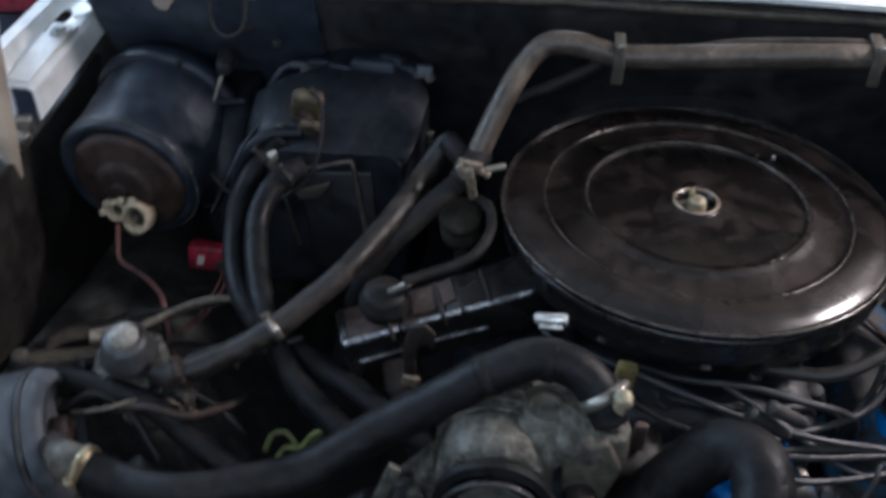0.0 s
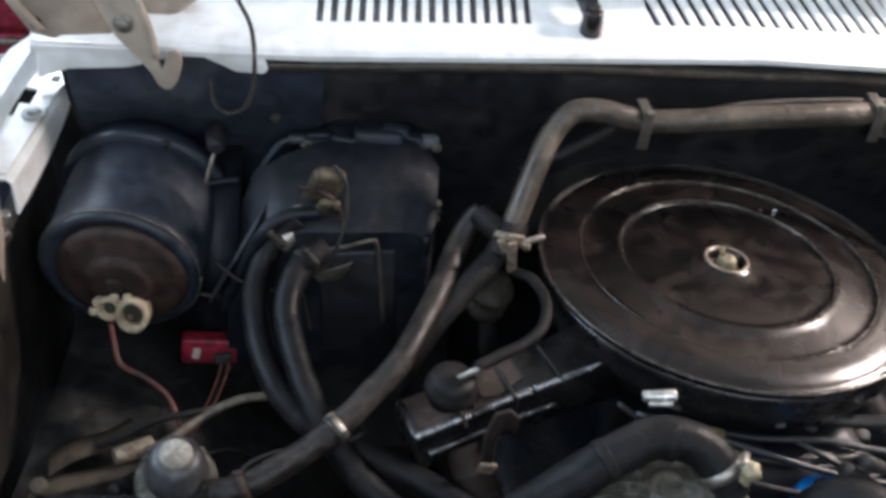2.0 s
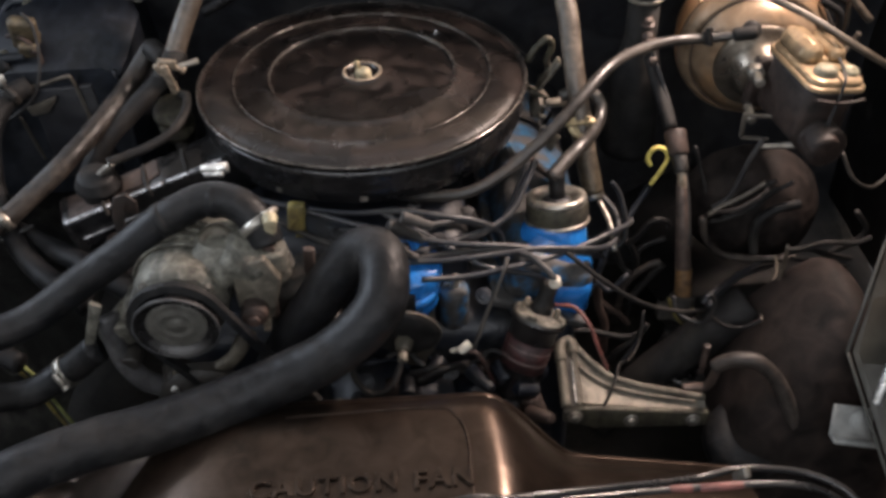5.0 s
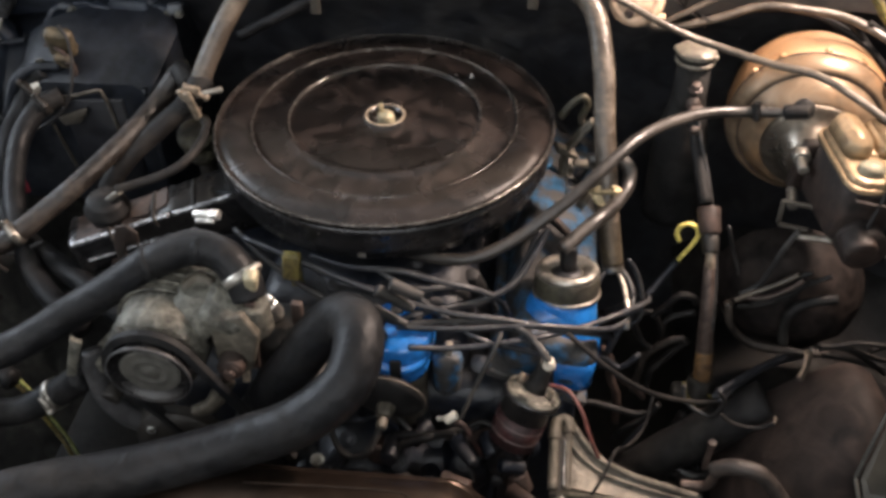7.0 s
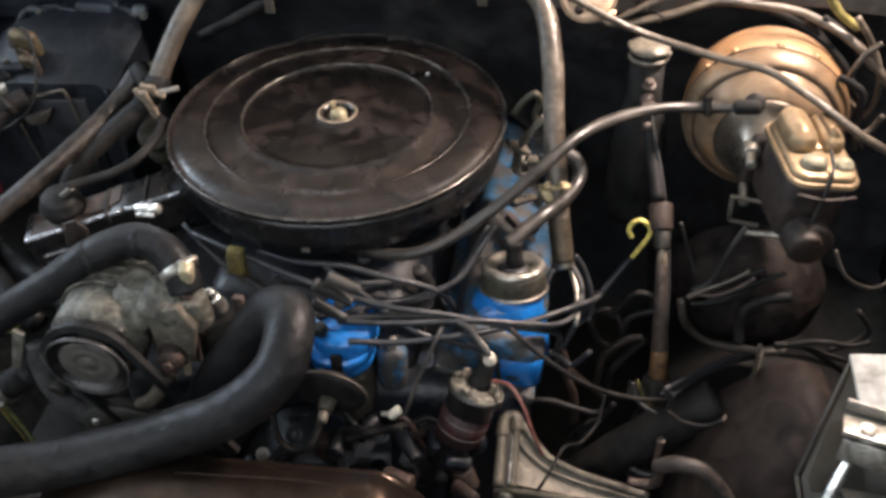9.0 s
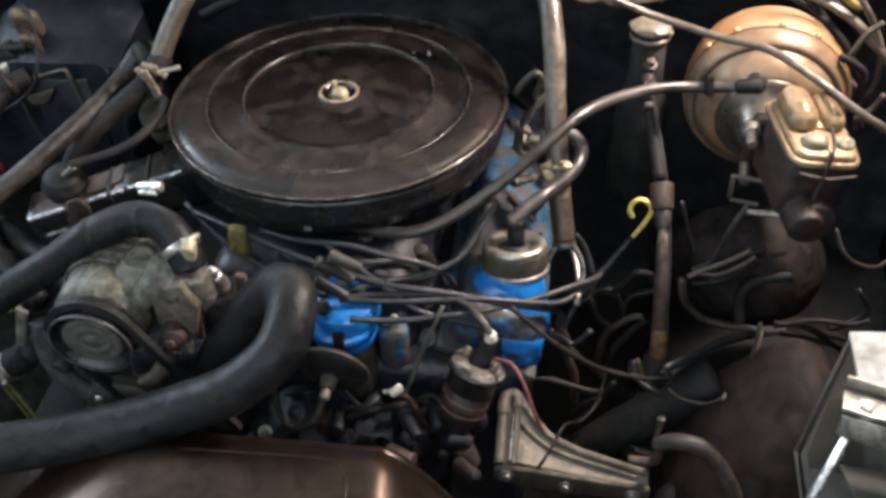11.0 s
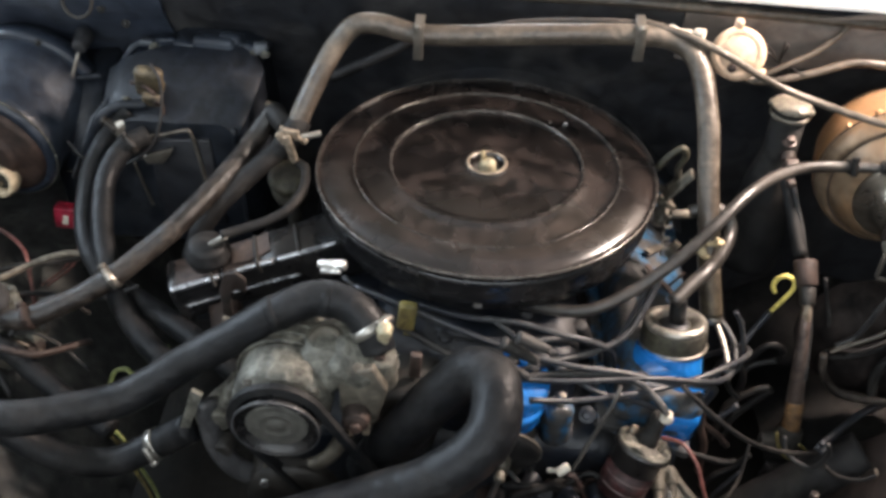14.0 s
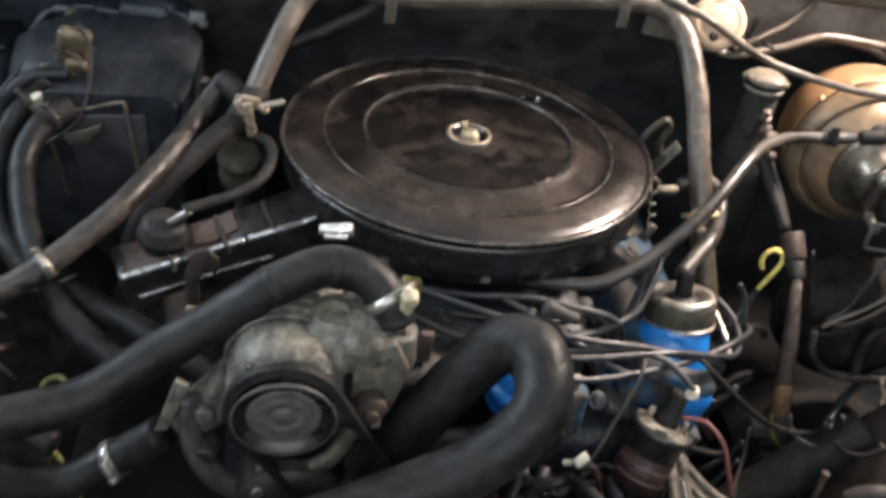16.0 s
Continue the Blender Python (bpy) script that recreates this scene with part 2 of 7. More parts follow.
YELLOW = material("yellow_paint", (0.612, 0.51, 0.136), (0.383, 0.289, 0.085), 0.45, 0, 0.4, 30, 140, 0.1)
NAVY_STEEL = material("dark_blue_steel", (0.010, 0.013, 0.028), (0.020, 0.023, 0.035), 0.45, 0.1, 0.45, 6, 60, 0.1, mottle=0.3)
RED = material("red_plastic", (0.24, 0.014, 0.032), (0.10, 0.014, 0.020), 0.4, 0, 0.4, 20, 120, 0.1)
GREY_TANK = material("grey_translucent_plastic", (0.040, 0.038, 0.031), (0.026, 0.024, 0.019), 0.55, 0, 0.4, 8, 70, 0.1, mottle=0.3)
DUSTY_APRON = material("dusty_grey_green_steel", (0.017, 0.0175, 0.0175), (0.062, 0.060, 0.053), 0.65, 0, 0.35, 10, 80, 0.4, mottle=0.7)
LABEL_WHITE = material("printed_label_white", (0.12, 0.085, 0.08), (0.05, 0.036, 0.034), 0.5, 0, 0.4, 25, 140, 0.1, mottle=0.25)
CONCRETE = material("garage_concrete", (0.22, 0.21, 0.2), (0.13, 0.125, 0.12), 0.8, 0, 0.5, 2, 40, 0.3, mottle=0.25)
PIPE = material("worn_grey_brown_pipe", (0.045, 0.0355, 0.0270), (0.092, 0.0735, 0.0545), 0.38, 0.12, 0.5, 24, 130, 0.35, mottle=0.35, gloss=0.52)
PALE_TAN = material("stained_tan_metal", (0.27, 0.22, 0.165), (0.14, 0.105, 0.075), 0.5, 0.3, 0.45, 30, 140, 0.2)
COIL_TOP = material("stained_grey_coil_top", (0.20, 0.185, 0.15), (0.055, 0.050, 0.042), 0.5, 0.2, 0.5, 60, 150, 0.2, edge=0.10, mottle=0.4)
VALVE_TAN = material("grimy_tan_brass", (0.125, 0.098, 0.060), (0.036, 0.030, 0.022), 0.5, 0.2, 0.5, 40, 130, 0.4, mottle=0.5)
DUSTY_LIT_PANEL = material("dusty_lit_grey_brown_panel", (0.17, 0.15, 0.135), (0.095, 0.081, 0.070), 0.6, 0, 0.5, 9, 90, 0.2, mottle=0.3)
PINK_CREAM = material("stained_pinkish_cream", (0.56, 0.40, 0.28), (0.36, 0.235, 0.15), 0.5, 0, 0.45, 26, 120, 0.1, mottle=0.25)
NUT = material("dull_olive_cream", (0.32, 0.28, 0.185), (0.165, 0.135, 0.085), 0.5, 0.2, 0.4, 40, 150, 0.1, mottle=0.3)
NUT_GREEN = material("greenish_plated_steel", (0.25, 0.23, 0.16), (0.12, 0.105, 0.075), 0.42, 0.3, 0.45, 30, 140, 0.2, mottle=0.3)
BROWN_PATCH = material("dusty_reddish_brown_paint", (0.0150, 0.0112, 0.0098), (0.0065, 0.0054, 0.0050), 0.7, 0, 0.45, 14, 80, 0.35, mottle=0.75, gloss=0.12)
MATT_BLACK = material("matt_black_and_shade", (0.0085, 0.0085, 0.0088), (0.020, 0.0185, 0.0165), 0.65, 0, 0.4, 14, 90, 0.3, gloss=0.15)
GREY_RUBBER = material("faded_grey_rubber", (0.034, 0.032, 0.029), (0.065, 0.057, 0.049), 0.6, 0, 0.45, 14, 120, 0.25)
HORN_RUBBER = material("dull_brown_rubber", (0.0185, 0.0145, 0.0122), (0.036, 0.0285, 0.0235), 0.6, 0, 0.45, 22, 120, 0.35, mottle=0.6)
ENGINE_DARK = material("near_black_blue_enamel", (0.0050, 0.0080, 0.0142), (0.0138, 0.0132, 0.0134), 0.42, 0, 0.5, 16, 90, 0.5, gloss=0.38)
SHAFT_BROWN = material("dusty_pinkish_brown_tube", (0.066, 0.047, 0.039), (0.034, 0.025, 0.021), 0.5, 0.1, 0.45, 18, 120, 0.2)
# White paint darkened for the weaker light on the fender brace.
DIMMED_WHITE = material("dimmed_white_paint", (0.26, 0.27, 0.26), (0.15, 0.148, 0.138), 0.45, 0, 0.4, 14, 80, 0.1, mottle=0.3)
PLASTER = material("garage_wall_paint", (0.72, 0.71, 0.68), (0.62, 0.6, 0.57), 0.8, 0, 0.5, 2, 40, 0.1, mottle=0.12)

# ---- building blocks ----


def put_mesh(name, bm, mat):
    bmesh.ops.recalc_face_normals(bm, faces=bm.faces)
    me = bpy.data.meshes.new(name)
    bm.to_mesh(me)
    bm.free()
    me.materials.append(mat)
    return new(name, me)


def thing(name, base, label, category, group=""):
    """An Empty at a thing's base, which parents its parts."""
    ob = new(name)
    ob.empty_display_size = 0.02
    ob.matrix_basis = Matrix.Translation(base)
    ob["base"] = base
    return tagged(ob, label, category, group)


def part(name, bm, mat, parent, label=""):
    ob = put_mesh(name, bm, mat)
    ob.parent = parent
    if parent.type == "EMPTY":
        ob.matrix_parent_inverse = Matrix.Translation(parent["base"]).inverted()
    return tagged(ob, label)


def single(name, bm, mat, label, category, kind="", group=""):
    return tagged(put_mesh(name, bm, mat), label, category, group, kind)


def smooth(bm, sharp=40):
    for f in bm.faces:
        f.smooth = True
    for e in bm.edges:
        if len(e.link_faces) == 2 and e.calc_face_angle(0) > radians(sharp):
            e.smooth = False
    return bm


def spline(points, per=8):
    P = [Vector(p) for p in points]
    P = [2 * P[0] - P[1], *P, 2 * P[-1] - P[-2]]
    out = []
    for i in range(1, len(P) - 2):
        a, b, c, d = P[i - 1:i + 3]
        for k in range(per):
            t = k / per
            out.append(0.5 * (2 * b + (c - a) * t + (2 * a - 5 * b + 4 * c - d) * t * t + (3 * b - a - 3 * c + d) * t ** 3))
    return out + [P[-2]]


def tube(points, r, sides=12, per=8, wobble=0.0, squash=1.0):
    """A swept tube with closed ends. r: a radius, or one for each end to glide between."""
    line = spline(points, per) if len(points) > 2 else [Vector(p) for p in points]
    bm = bmesh.new()
    normal, rings = None, []
    for i, p in enumerate(line):
        along = (line[min(i + 1, len(line) - 1)] - line[max(i - 1, 0)]).normalized()
        if normal is None:
            normal = along.orthogonal().normalized()
        normal = (normal - along * normal.dot(along)).normalized()
        side = along.cross(normal)
        u = i / (len(line) - 1)
        rad = r[0] + (r[1] - r[0]) * u if isinstance(r, tuple) else r
        rad *= 1 + wobble * noise.noise(p * 40)
        rings.append([bm.verts.new(p + rad * (math.cos(a) * normal + squash * math.sin(a) * side))
                      for a in (2 * math.pi * k / sides for k in range(sides))])
    for a, b in zip(rings, rings[1:]):
        for k in range(sides):
            bm.faces.new((a[k], a[(k + 1) % sides], b[(k + 1) % sides], b[k]))
    bm.faces.new(rings[0][::-1])
    bm.faces.new(rings[-1])
    return smooth(bm, 60)


def axis_frame(base, tip):
    """A pose at base whose z points to tip."""
    return Matrix.Translation(base) @ (Vector(tip) - Vector(base)).to_track_quat("Z", "Y").to_matrix().to_4x4()


def turned(profile, m=Matrix(), sides=40, sharp=35):
    """A body of revolution round m's z from (radius, height) pairs; a profile that keeps off the axis makes a ring."""
    bm = bmesh.new()
    rings = []
    for r, h in profile:
        if r < 1e-6:
            rings.append([bm.verts.new(m @ Vector((0, 0, h)))])
        else:
            rings.append([bm.verts.new(m @ Vector((r * math.cos(2 * math.pi * k / sides), r * math.sin(2 * math.pi * k / sides), h))) for k in range(sides)])
    for a, b in zip(rings, rings[1:]):
        for k in range(sides):
            q = [a[k % len(a)], a[(k + 1) % len(a)], b[(k + 1) % len(b)], b[k % len(b)]]
            q = list(dict.fromkeys(q))
            if len(q) > 2:
                bm.faces.new(q)
    if len(rings[0]) > 1 and len(rings[-1]) > 1:
        a, b = rings[-1], rings[0]
        for k in range(sides):
            bm.faces.new((a[k], a[(k + 1) % sides], b[(k + 1) % sides], b[k]))
    else:
        for ring, flip in ((rings[0], True), (rings[-1], False)):
            if len(ring) > 1:
                bm.faces.new(ring[::-1] if flip else ring)
    return smooth(bm, sharp)


def drum(base, tip, r, r2=None, bevel=0.004, sides=32):
    """A cylinder or cone from base to tip with rounded rims."""
    h = (Vector(tip) - Vector(base)).length
    r2 = r if r2 is None else r2
    b = min(bevel, h * 0.4, r * 0.5, r2 * 0.5)
    return turned([(0, 0), (r - b, 0), (r - b * 0.3, b * 0.3), (r, b), (r2, h - b), (r2 - b * 0.3, h - b * 0.3), (r2 - b, h), (0, h)], axis_frame(base, tip), sides)


def block(size, m=Matrix(), bevel=0.004, seg=2):
    """A box of that size, centred on m, with rounded edges."""
    bm = bmesh.new()
    bmesh.ops.create_cube(bm, size=1, matrix=Matrix.Diagonal((*size, 1)))
    if bevel:
        bmesh.ops.bevel(bm, geom=bm.edges, offset=min(bevel, min(size) * 0.45), segments=seg, profile=0.5, affect="EDGES")
    bm.transform(m)
    return smooth(bm, 50)


def prism(outline, depth, m=Matrix(), bevel=0.003):
    """A plate: a flat outline of (x, y), given thickness along m's z."""
    bm = bmesh.new()
    f = bm.faces.new([bm.verts.new((x, y, 0)) for x, y in outline])
    up = bmesh.ops.extrude_face_region(bm, geom=[f])
    bmesh.ops.translate(bm, vec=(0, 0, depth), verts=[v for v in up["geom"] if isinstance(v, bmesh.types.BMVert)])
    if bevel:
        bmesh.ops.bevel(bm, geom=bm.edges, offset=bevel, segments=2, profile=0.5, affect="EDGES", clamp_overlap=True)
    bm.transform(m)
    return smooth(bm, 50)


def loft(sections):
    """Skins equal rings of points one after another, closed at both ends."""
    bm = bmesh.new()
    rings = [[bm.verts.new(p) for p in s] for s in sections]
    n = len(rings[0])
    for a, b in zip(rings, rings[1:]):
        for k in range(n):
            bm.faces.new((a[k], a[(k + 1) % n], b[(k + 1) % n], b[k]))
    bm.faces.new(rings[0][::-1])
    bm.faces.new(rings[-1])
    return bm


def sheet(fn, nu, nv, thick):
    """A sheet of fn(u, v) points with thickness."""
    bm = bmesh.new()
    grid = [[bm.verts.new(fn(i / nu, j / nv)) for j in range(nv + 1)] for i in range(nu + 1)]
    for i in range(nu):
        for j in range(nv):
            bm.faces.new((grid[i][j], grid[i + 1][j], grid[i + 1][j + 1], grid[i][j + 1]))
    bmesh.ops.recalc_face_normals(bm, faces=bm.faces)
    bmesh.ops.solidify(bm, geom=bm.faces[:], thickness=thick)
    return smooth(bm, 50)


def merge(*bms):
    """Joins bmeshes of one piece into the first."""
    out = bmesh.new()
    for b in bms:
        me = bpy.data.meshes.new("join")
        b.to_mesh(me)
        b.free()
        out.from_mesh(me)
        bpy.data.meshes.remove(me)
    return out


def clamp_ring(p, along, r, wide=0.009, screw=(0, 0, 1)):
    """A worm-drive hose clamp round a hose: a band and its screw housing."""
    p, a = Vector(p), Vector(along).normalized()
    m = axis_frame(p - a * wide / 2, p + a * wide / 2)
    band = turned([(r, 0), (r + 0.0018, 0), (r + 0.0018, wide), (r, wide)], m, 24)
    s = (Vector(screw) - a * Vector(screw).dot(a)).normalized()
    c = a.cross(s)
    box = drum(p + s * (r + 0.004) - c * 0.009, p + s * (r + 0.004) + c * 0.009, 0.0042, None, 0.001, 10)
    head = drum(p + s * (r + 0.004) + c * 0.009, p + s * (r + 0.004) + c * 0.014, 0.0055, None, 0.001, 6)
    return merge(band, box, head)


def hex_bolt(p, along, r=0.006, h=0.006):
    p, a = Vector(p), Vector(along).normalized()
    return merge(drum(p, p + a * h * 0.25, r * 1.5, None, 0.0006, 14), drum(p, p + a * h, r, None, 0.001, 6))


def hose(name, points, r, mat, label, category="hose", clamps=(), per=8, group="", wobble=0.02):
    """A hose as one thing; clamps are (index along the points, screw direction, material)."""
    if not clamps:
        return single(name, tube(points, r, 14 if r > 0.01 else 10, per, wobble), mat, label, category, "", group)
    ob = thing(name, points[0], label, category, group)
    part("hose_body", tube(points, r, 16, per, wobble), mat, ob)
    for i, screw, m in clamps:
        a = Vector(points[min(i + 1, len(points) - 1)]) - Vector(points[max(i - 1, 0)])
        part("hose_clamp", clamp_ring(points[i], a, r, 0.01, screw), m, ob, "worm-drive hose clamp")
    return ob


def wire(name, points, r, mat, label, group=""):
    return single(name, tube(points, r, 8, 7, 0.03), mat, label, "wire", "", group)


# ---- garage round the car: unseen; pale walls and ceiling bounce fill light ----
single("floor", block((6, 6, 0.1), pose(0, 0, -0.05), 0), CONCRETE, "stained grey concrete garage floor", "floor", "structure")
single("ceiling", block((6, 6, 0.1), pose(0, 0, 2.75), 0), PLASTER, "plain off-white garage ceiling", "ceiling", "structure")
single("wall_north", block((6, 0.1, 2.7), pose(0, 3.05, 1.35), 0), PLASTER, "plain grey garage wall", "wall", "structure")
single("wall_south", block((6, 0.1, 2.7), pose(0, -3.05, 1.35), 0), PLASTER, "plain grey garage wall", "wall", "structure")
single("wall_east", block((0.1, 6, 2.7), pose(3.05, 0, 1.35), 0), PLASTER, "plain grey garage wall", "wall", "structure")
single("wall_west", block((0.1, 6, 2.7), pose(-3.05, 0, 1.35), 0), PLASTER, "plain grey garage wall", "wall", "structure")

# ---- engine bay sheet metal ----
COWL_Y, COWL_Z = 0.150, 1.166


def cowl_at(x, y):
    return COWL_Z + 0.017 * max(0.0, (x + 0.45) / 0.5 if x < 0.05 else 1 - (x - 0.05) * 1.2) + 0.30 * (y - COWL_Y)


def slab(bm, x0, x1, y0, y1, skew=0.0):
    v = [bm.verts.new((x + (skew if y > y0 + 1e-6 else 0), y, cowl_at(x, y) - dz)) for dz in (0, 0.004) for x, y in ((x0, y0), (x1, y0), (x1, y1), (x0, y1))]
    for q in ((0, 1, 2, 3), (7, 6, 5, 4), (0, 4, 5, 1), (1, 5, 6, 2), (2, 6, 7, 3), (3, 7, 4, 0)):
        bm.faces.new([v[i] for i in q])


def cowl_frame():
    """White cowl: a rolled front lip and the flat panel round the rows of slots."""
    bm = bmesh.new()
    xs = [-0.735, *[-0.70 + 0.05 * i for i in range(31)]]
    for y0, y1 in ((COWL_Y, 0.190), (0.262, 0.275), (0.302, 0.46)):
        grid = [[[bm.verts.new((x, y, cowl_at(x, y) - dz)) for y in (y0, y1)] for x in xs] for dz in (0, 0.004)]
        for k in range(len(xs) - 1):
            bm.faces.new((grid[0][k][0], grid[0][k + 1][0], grid[0][k + 1][1], grid[0][k][1]))
            bm.faces.new((grid[1][k][1], grid[1][k + 1][1], grid[1][k + 1][0], grid[1][k][0]))
            for e in (0, 1):
                bm.faces.new((grid[0][k][e], grid[0][k + 1][e], grid[1][k + 1][e], grid[1][k][e]))
    for x0, x1, y0, y1 in ((-0.735, -0.452, 0.190, 0.262), (-0.206, -0.072, 0.190, 0.262), (-0.735, -0.452, 0.275, 0.302), (-0.206, -0.090, 0.275, 0.302), (0.235, 0.80, 0.190, 0.262), (0.235, 0.8, 0.275, 0.302)):
        n = max(1, round((x1 - x0) / 0.05))
        for k in range(n):
            slab(bm, x0 + (x1 - x0) * k / n, x0 + (x1 - x0) * (k + 1) / n, y0, y1)
    prof = [(0, 0), (-0.005, -0.002), (-0.008, -0.007), (-0.007, -0.013), (-0.003, -0.013), (-0.004, -0.007), (0, -0.004)]
    rings = [[bm.verts.new((x, COWL_Y + py, cowl_at(x, COWL_Y) + pz)) for py, pz in prof] for x in xs]
    for a, b in zip(rings, rings[1:]):
        for k in range(len(prof) - 1):
            bm.faces.new((a[k], b[k], b[k + 1], a[k + 1]))
    bmesh.ops.remove_doubles(bm, verts=bm.verts, dist=0.0003)
    return bm


cowl = single("cowl_panel", cowl_frame(), WHITE, "white painted steel cowl panel with rows of narrow air slots", "cowl panel", "structure")
for n, x0, span, w, lean, w2, lean2 in ((16, -0.452, 0.246, 0.0038, 0.006, 0.0075, 0.0), (17, -0.072, 0.307, 0.0044, -0.012, 0.0062, -0.006)):
    for i in range(n + 1):
        x = x0 + span * i / n
        for y0, y1, half, skew in ((0.190, 0.262, w, lean), (0.275, 0.302, w2, lean2)):
            bar = bmesh.new()
            slab(bar, x - half, x + half, y0 - 0.001, y1 + 0.001, skew)
            part("slat", bar, WHITE, cowl)
# Added box; its black colour and back wall keep the slots shaded.
single("cowl_plenum", merge(block((1.52, 0.58, 0.02), pose(0.04, 0.512, 1.075), 0), block((1.52, 0.02, 0.17), pose(0.04, 0.79, 1.17), 0)), MATT_BLACK, "black box that puts shade below the cowl slots", "cowl plenum", "structure")
single("cowl_seal", tube([(-0.52, 0.160, 1.138), (-0.40, 0.162, 1.141), (-0.2, 0.158, 1.150), (0.0, 0.162, 1.148), (0.2, 0.160, 1.148), (0.45, 0.16, 1.139), (0.78, 0.16, 1.130)], 0.007, 10, 8, 0.05),
       PIPE, "wavy dusty rubber weather seal under the cowl lip", "weather seal", "structure")


def firewall_shape(u, v):
    x = -0.715 + 1.535 * u
    prof = [(0.168, 1.158), (0.176, 1.12), (0.190, 1.09), (0.206, 1.06), (0.226, 1.03), (0.252, 0.99), (0.278, 0.92), (0.29, 0.80), (0.29, 0.55), (0.27, 0.35)]
    k = v * (len(prof) - 1)
    i = min(int(k), len(prof) - 2)
    y, z = (prof[i][j] + (prof[i + 1][j] - prof[i][j]) * (k - i) for j in (0, 1))
    return Vector((x, y + 0.004 * noise.noise(Vector((x * 6, z * 9, 0))), z))


single("firewall", sheet(firewall_shape, 60, 28, 0.004), FIREWALL, "grimy black pressed steel firewall", "firewall", "structure")


# Paler than the firewall: dust and the lamp's light in one colour.
single("firewall_panel", sheet(lambda u, v: Vector((0.235 + 0.585 * u, 0.1585 + 0.023 * v + 0.004 * noise.noise(Vector((u * 5, v * 2, 0))), 1.150 - 0.085 * v - 0.008 * math.sin(u * 9))), 30, 8, 0.003), DUSTY_LIT_PANEL, "dusty grey-brown panel under the cowl, paler for lamplight", "firewall", "structure")


def side_panel(u, v):
    q = firewall_shape((-0.708 + 0.270 * u + 0.715) / 1.535, 0.66 * v)
    return q + Vector((0, -0.006 - 0.004 * math.exp(-((v - 0.35) / 0.08) ** 2), 0))


single("firewall_side_panel", sheet(side_panel, 30, 14, 0.003), PANEL_BLUE, "dusty blue-grey painted firewall panel behind the blower", "firewall", "structure")


def left_apron(u, v):
    y = -0.75 + 1.05 * u
    x = -0.74 + 0.30 * v
    z = 0.80 - 0.22 * v ** 2 + 0.05 * math.sin(u * 5) * (1 - v) + 0.006 * noise.noise(Vector((x * 12, y * 12, 0)))
    return Vector((x, y, z))


single("inner_fender_apron", sheet(left_apron, 40, 16, 0.004), DUSTY_APRON, "dark dusty inner fender panel", "inner fender", "structure")
single("inner_fender_wall", block((0.02, 1.05, 0.34), pose(-0.772, -0.24, 0.81), 0.004), GRIME_AND_SHADE, "black inner side of the white fender", "inner fender", "structure")
# Added block; fills the gap beside the firewall with shade colour.
single("gap_filler", block((0.12, 0.03, 0.56), pose(-0.765, 0.325, 0.775), 0.004), GRIME_AND_SHADE, "added dark filler behind the inner fender", "inner fender", "structure")


def right_apron(u, v):
    y = -0.75 + 0.635 * u
    x = 0.42 + 0.42 * v
    hump = math.exp(-((x - 0.517) / 0.112) ** 6 - ((y + 0.255) / 0.118) ** 6)
    z = 0.545 + 0.232 * hump + 0.045 * hump * math.exp(-((x - 0.545) / 0.08) ** 2 - ((y + 0.24) / 0.10) ** 2) - 0.6 * hump * max(0, 0.55 - x) + 0.06 * v + 0.008 * noise.noise(Vector((x * 12, y * 12, 3)))
    return Vector((x, y, z))


single("inner_fender_bulge", sheet(right_apron, 60, 36, 0.004), BROWN_APRON, "brown dusty wheel housing bulging into the engine bay", "inner fender", "structure")
# Matt black colour stands in for the shade behind the wheel housing.
single("inner_fender_rear", sheet(lambda u, v: Vector((0.42 + 0.42 * v, -0.118 + 0.41 * u, 0.56 + 0.05 * math.sin(v * 5) + 0.03 * math.sin(u * 7))), 20, 14, 0.004), MATT_BLACK, "rear part of the inner fender, black to stand for shade", "inner fender", "structure")
def shield_point(u, v):
    """Round patch of the wheel housing: it swells forward in the middle and runs back into the dark at its rim."""
    a = 2 * math.pi * u
    x, z = v * math.cos(a), v * math.sin(a)
    swell = max(0.0, 1 - v * v) ** 0.55
    return Vector((0.520 + 0.098 * x - 0.012 * z, -0.022 - 0.078 * swell + 0.006 * noise.noise(Vector((x * 3, z * 3, 0))), 0.788 + 0.092 * z))


single("splash_shield", sheet(shield_point, 36, 16, 0.003), BROWN_PATCH, "reddish brown dusty bulge of the inner fender", "inner fender", "structure")
single("inner_fender_side", block((0.02, 1.05, 0.55), pose(0.80, -0.24, 0.83), 0.004), MATT_BLACK, "dark inner side of the fender", "inner fender", "structure")
# Added dark floor that closes the bay from below.
single("bay_floor", block((1.6, 1.1, 0.02), pose(0, -0.25, 0.42), 0), GRIME_AND_SHADE, "added dark floor closing the engine bay below", "splash pan", "structure")


def fender_ledge():
    """White fender flange: outer crown, step with a long slot, and folded inner edge, sloping down and ending short in front."""
    bm = bmesh.new()
    rows = []
    n = 20
    for i in range(n + 1):
        u = i / n
        y = 0.300 - 0.222 * u
        z = 1.071 - 0.032 * u ** 3
        crown, top = -0.764 - 0.031 * u, 1.098 - 0.022 * u
        inner = -0.726 - 0.029 * u ** 3
        fold = 0.026 + 0.016 * u
        mid = crown + 0.024
        row = [(crown - 0.09, top - 0.10), (crown - 0.035, top - 0.020), (crown - 0.008, top), (crown + 0.001, top - 0.003), (crown + 0.005, z + 0.006), (crown + 0.009, z + 0.001), (mid, z), (inner - 0.006, z), (inner, z - 0.005), (inner + 0.002, z - fold)]
        rows.append([bm.verts.new((x, y, zz)) for x, zz in row])
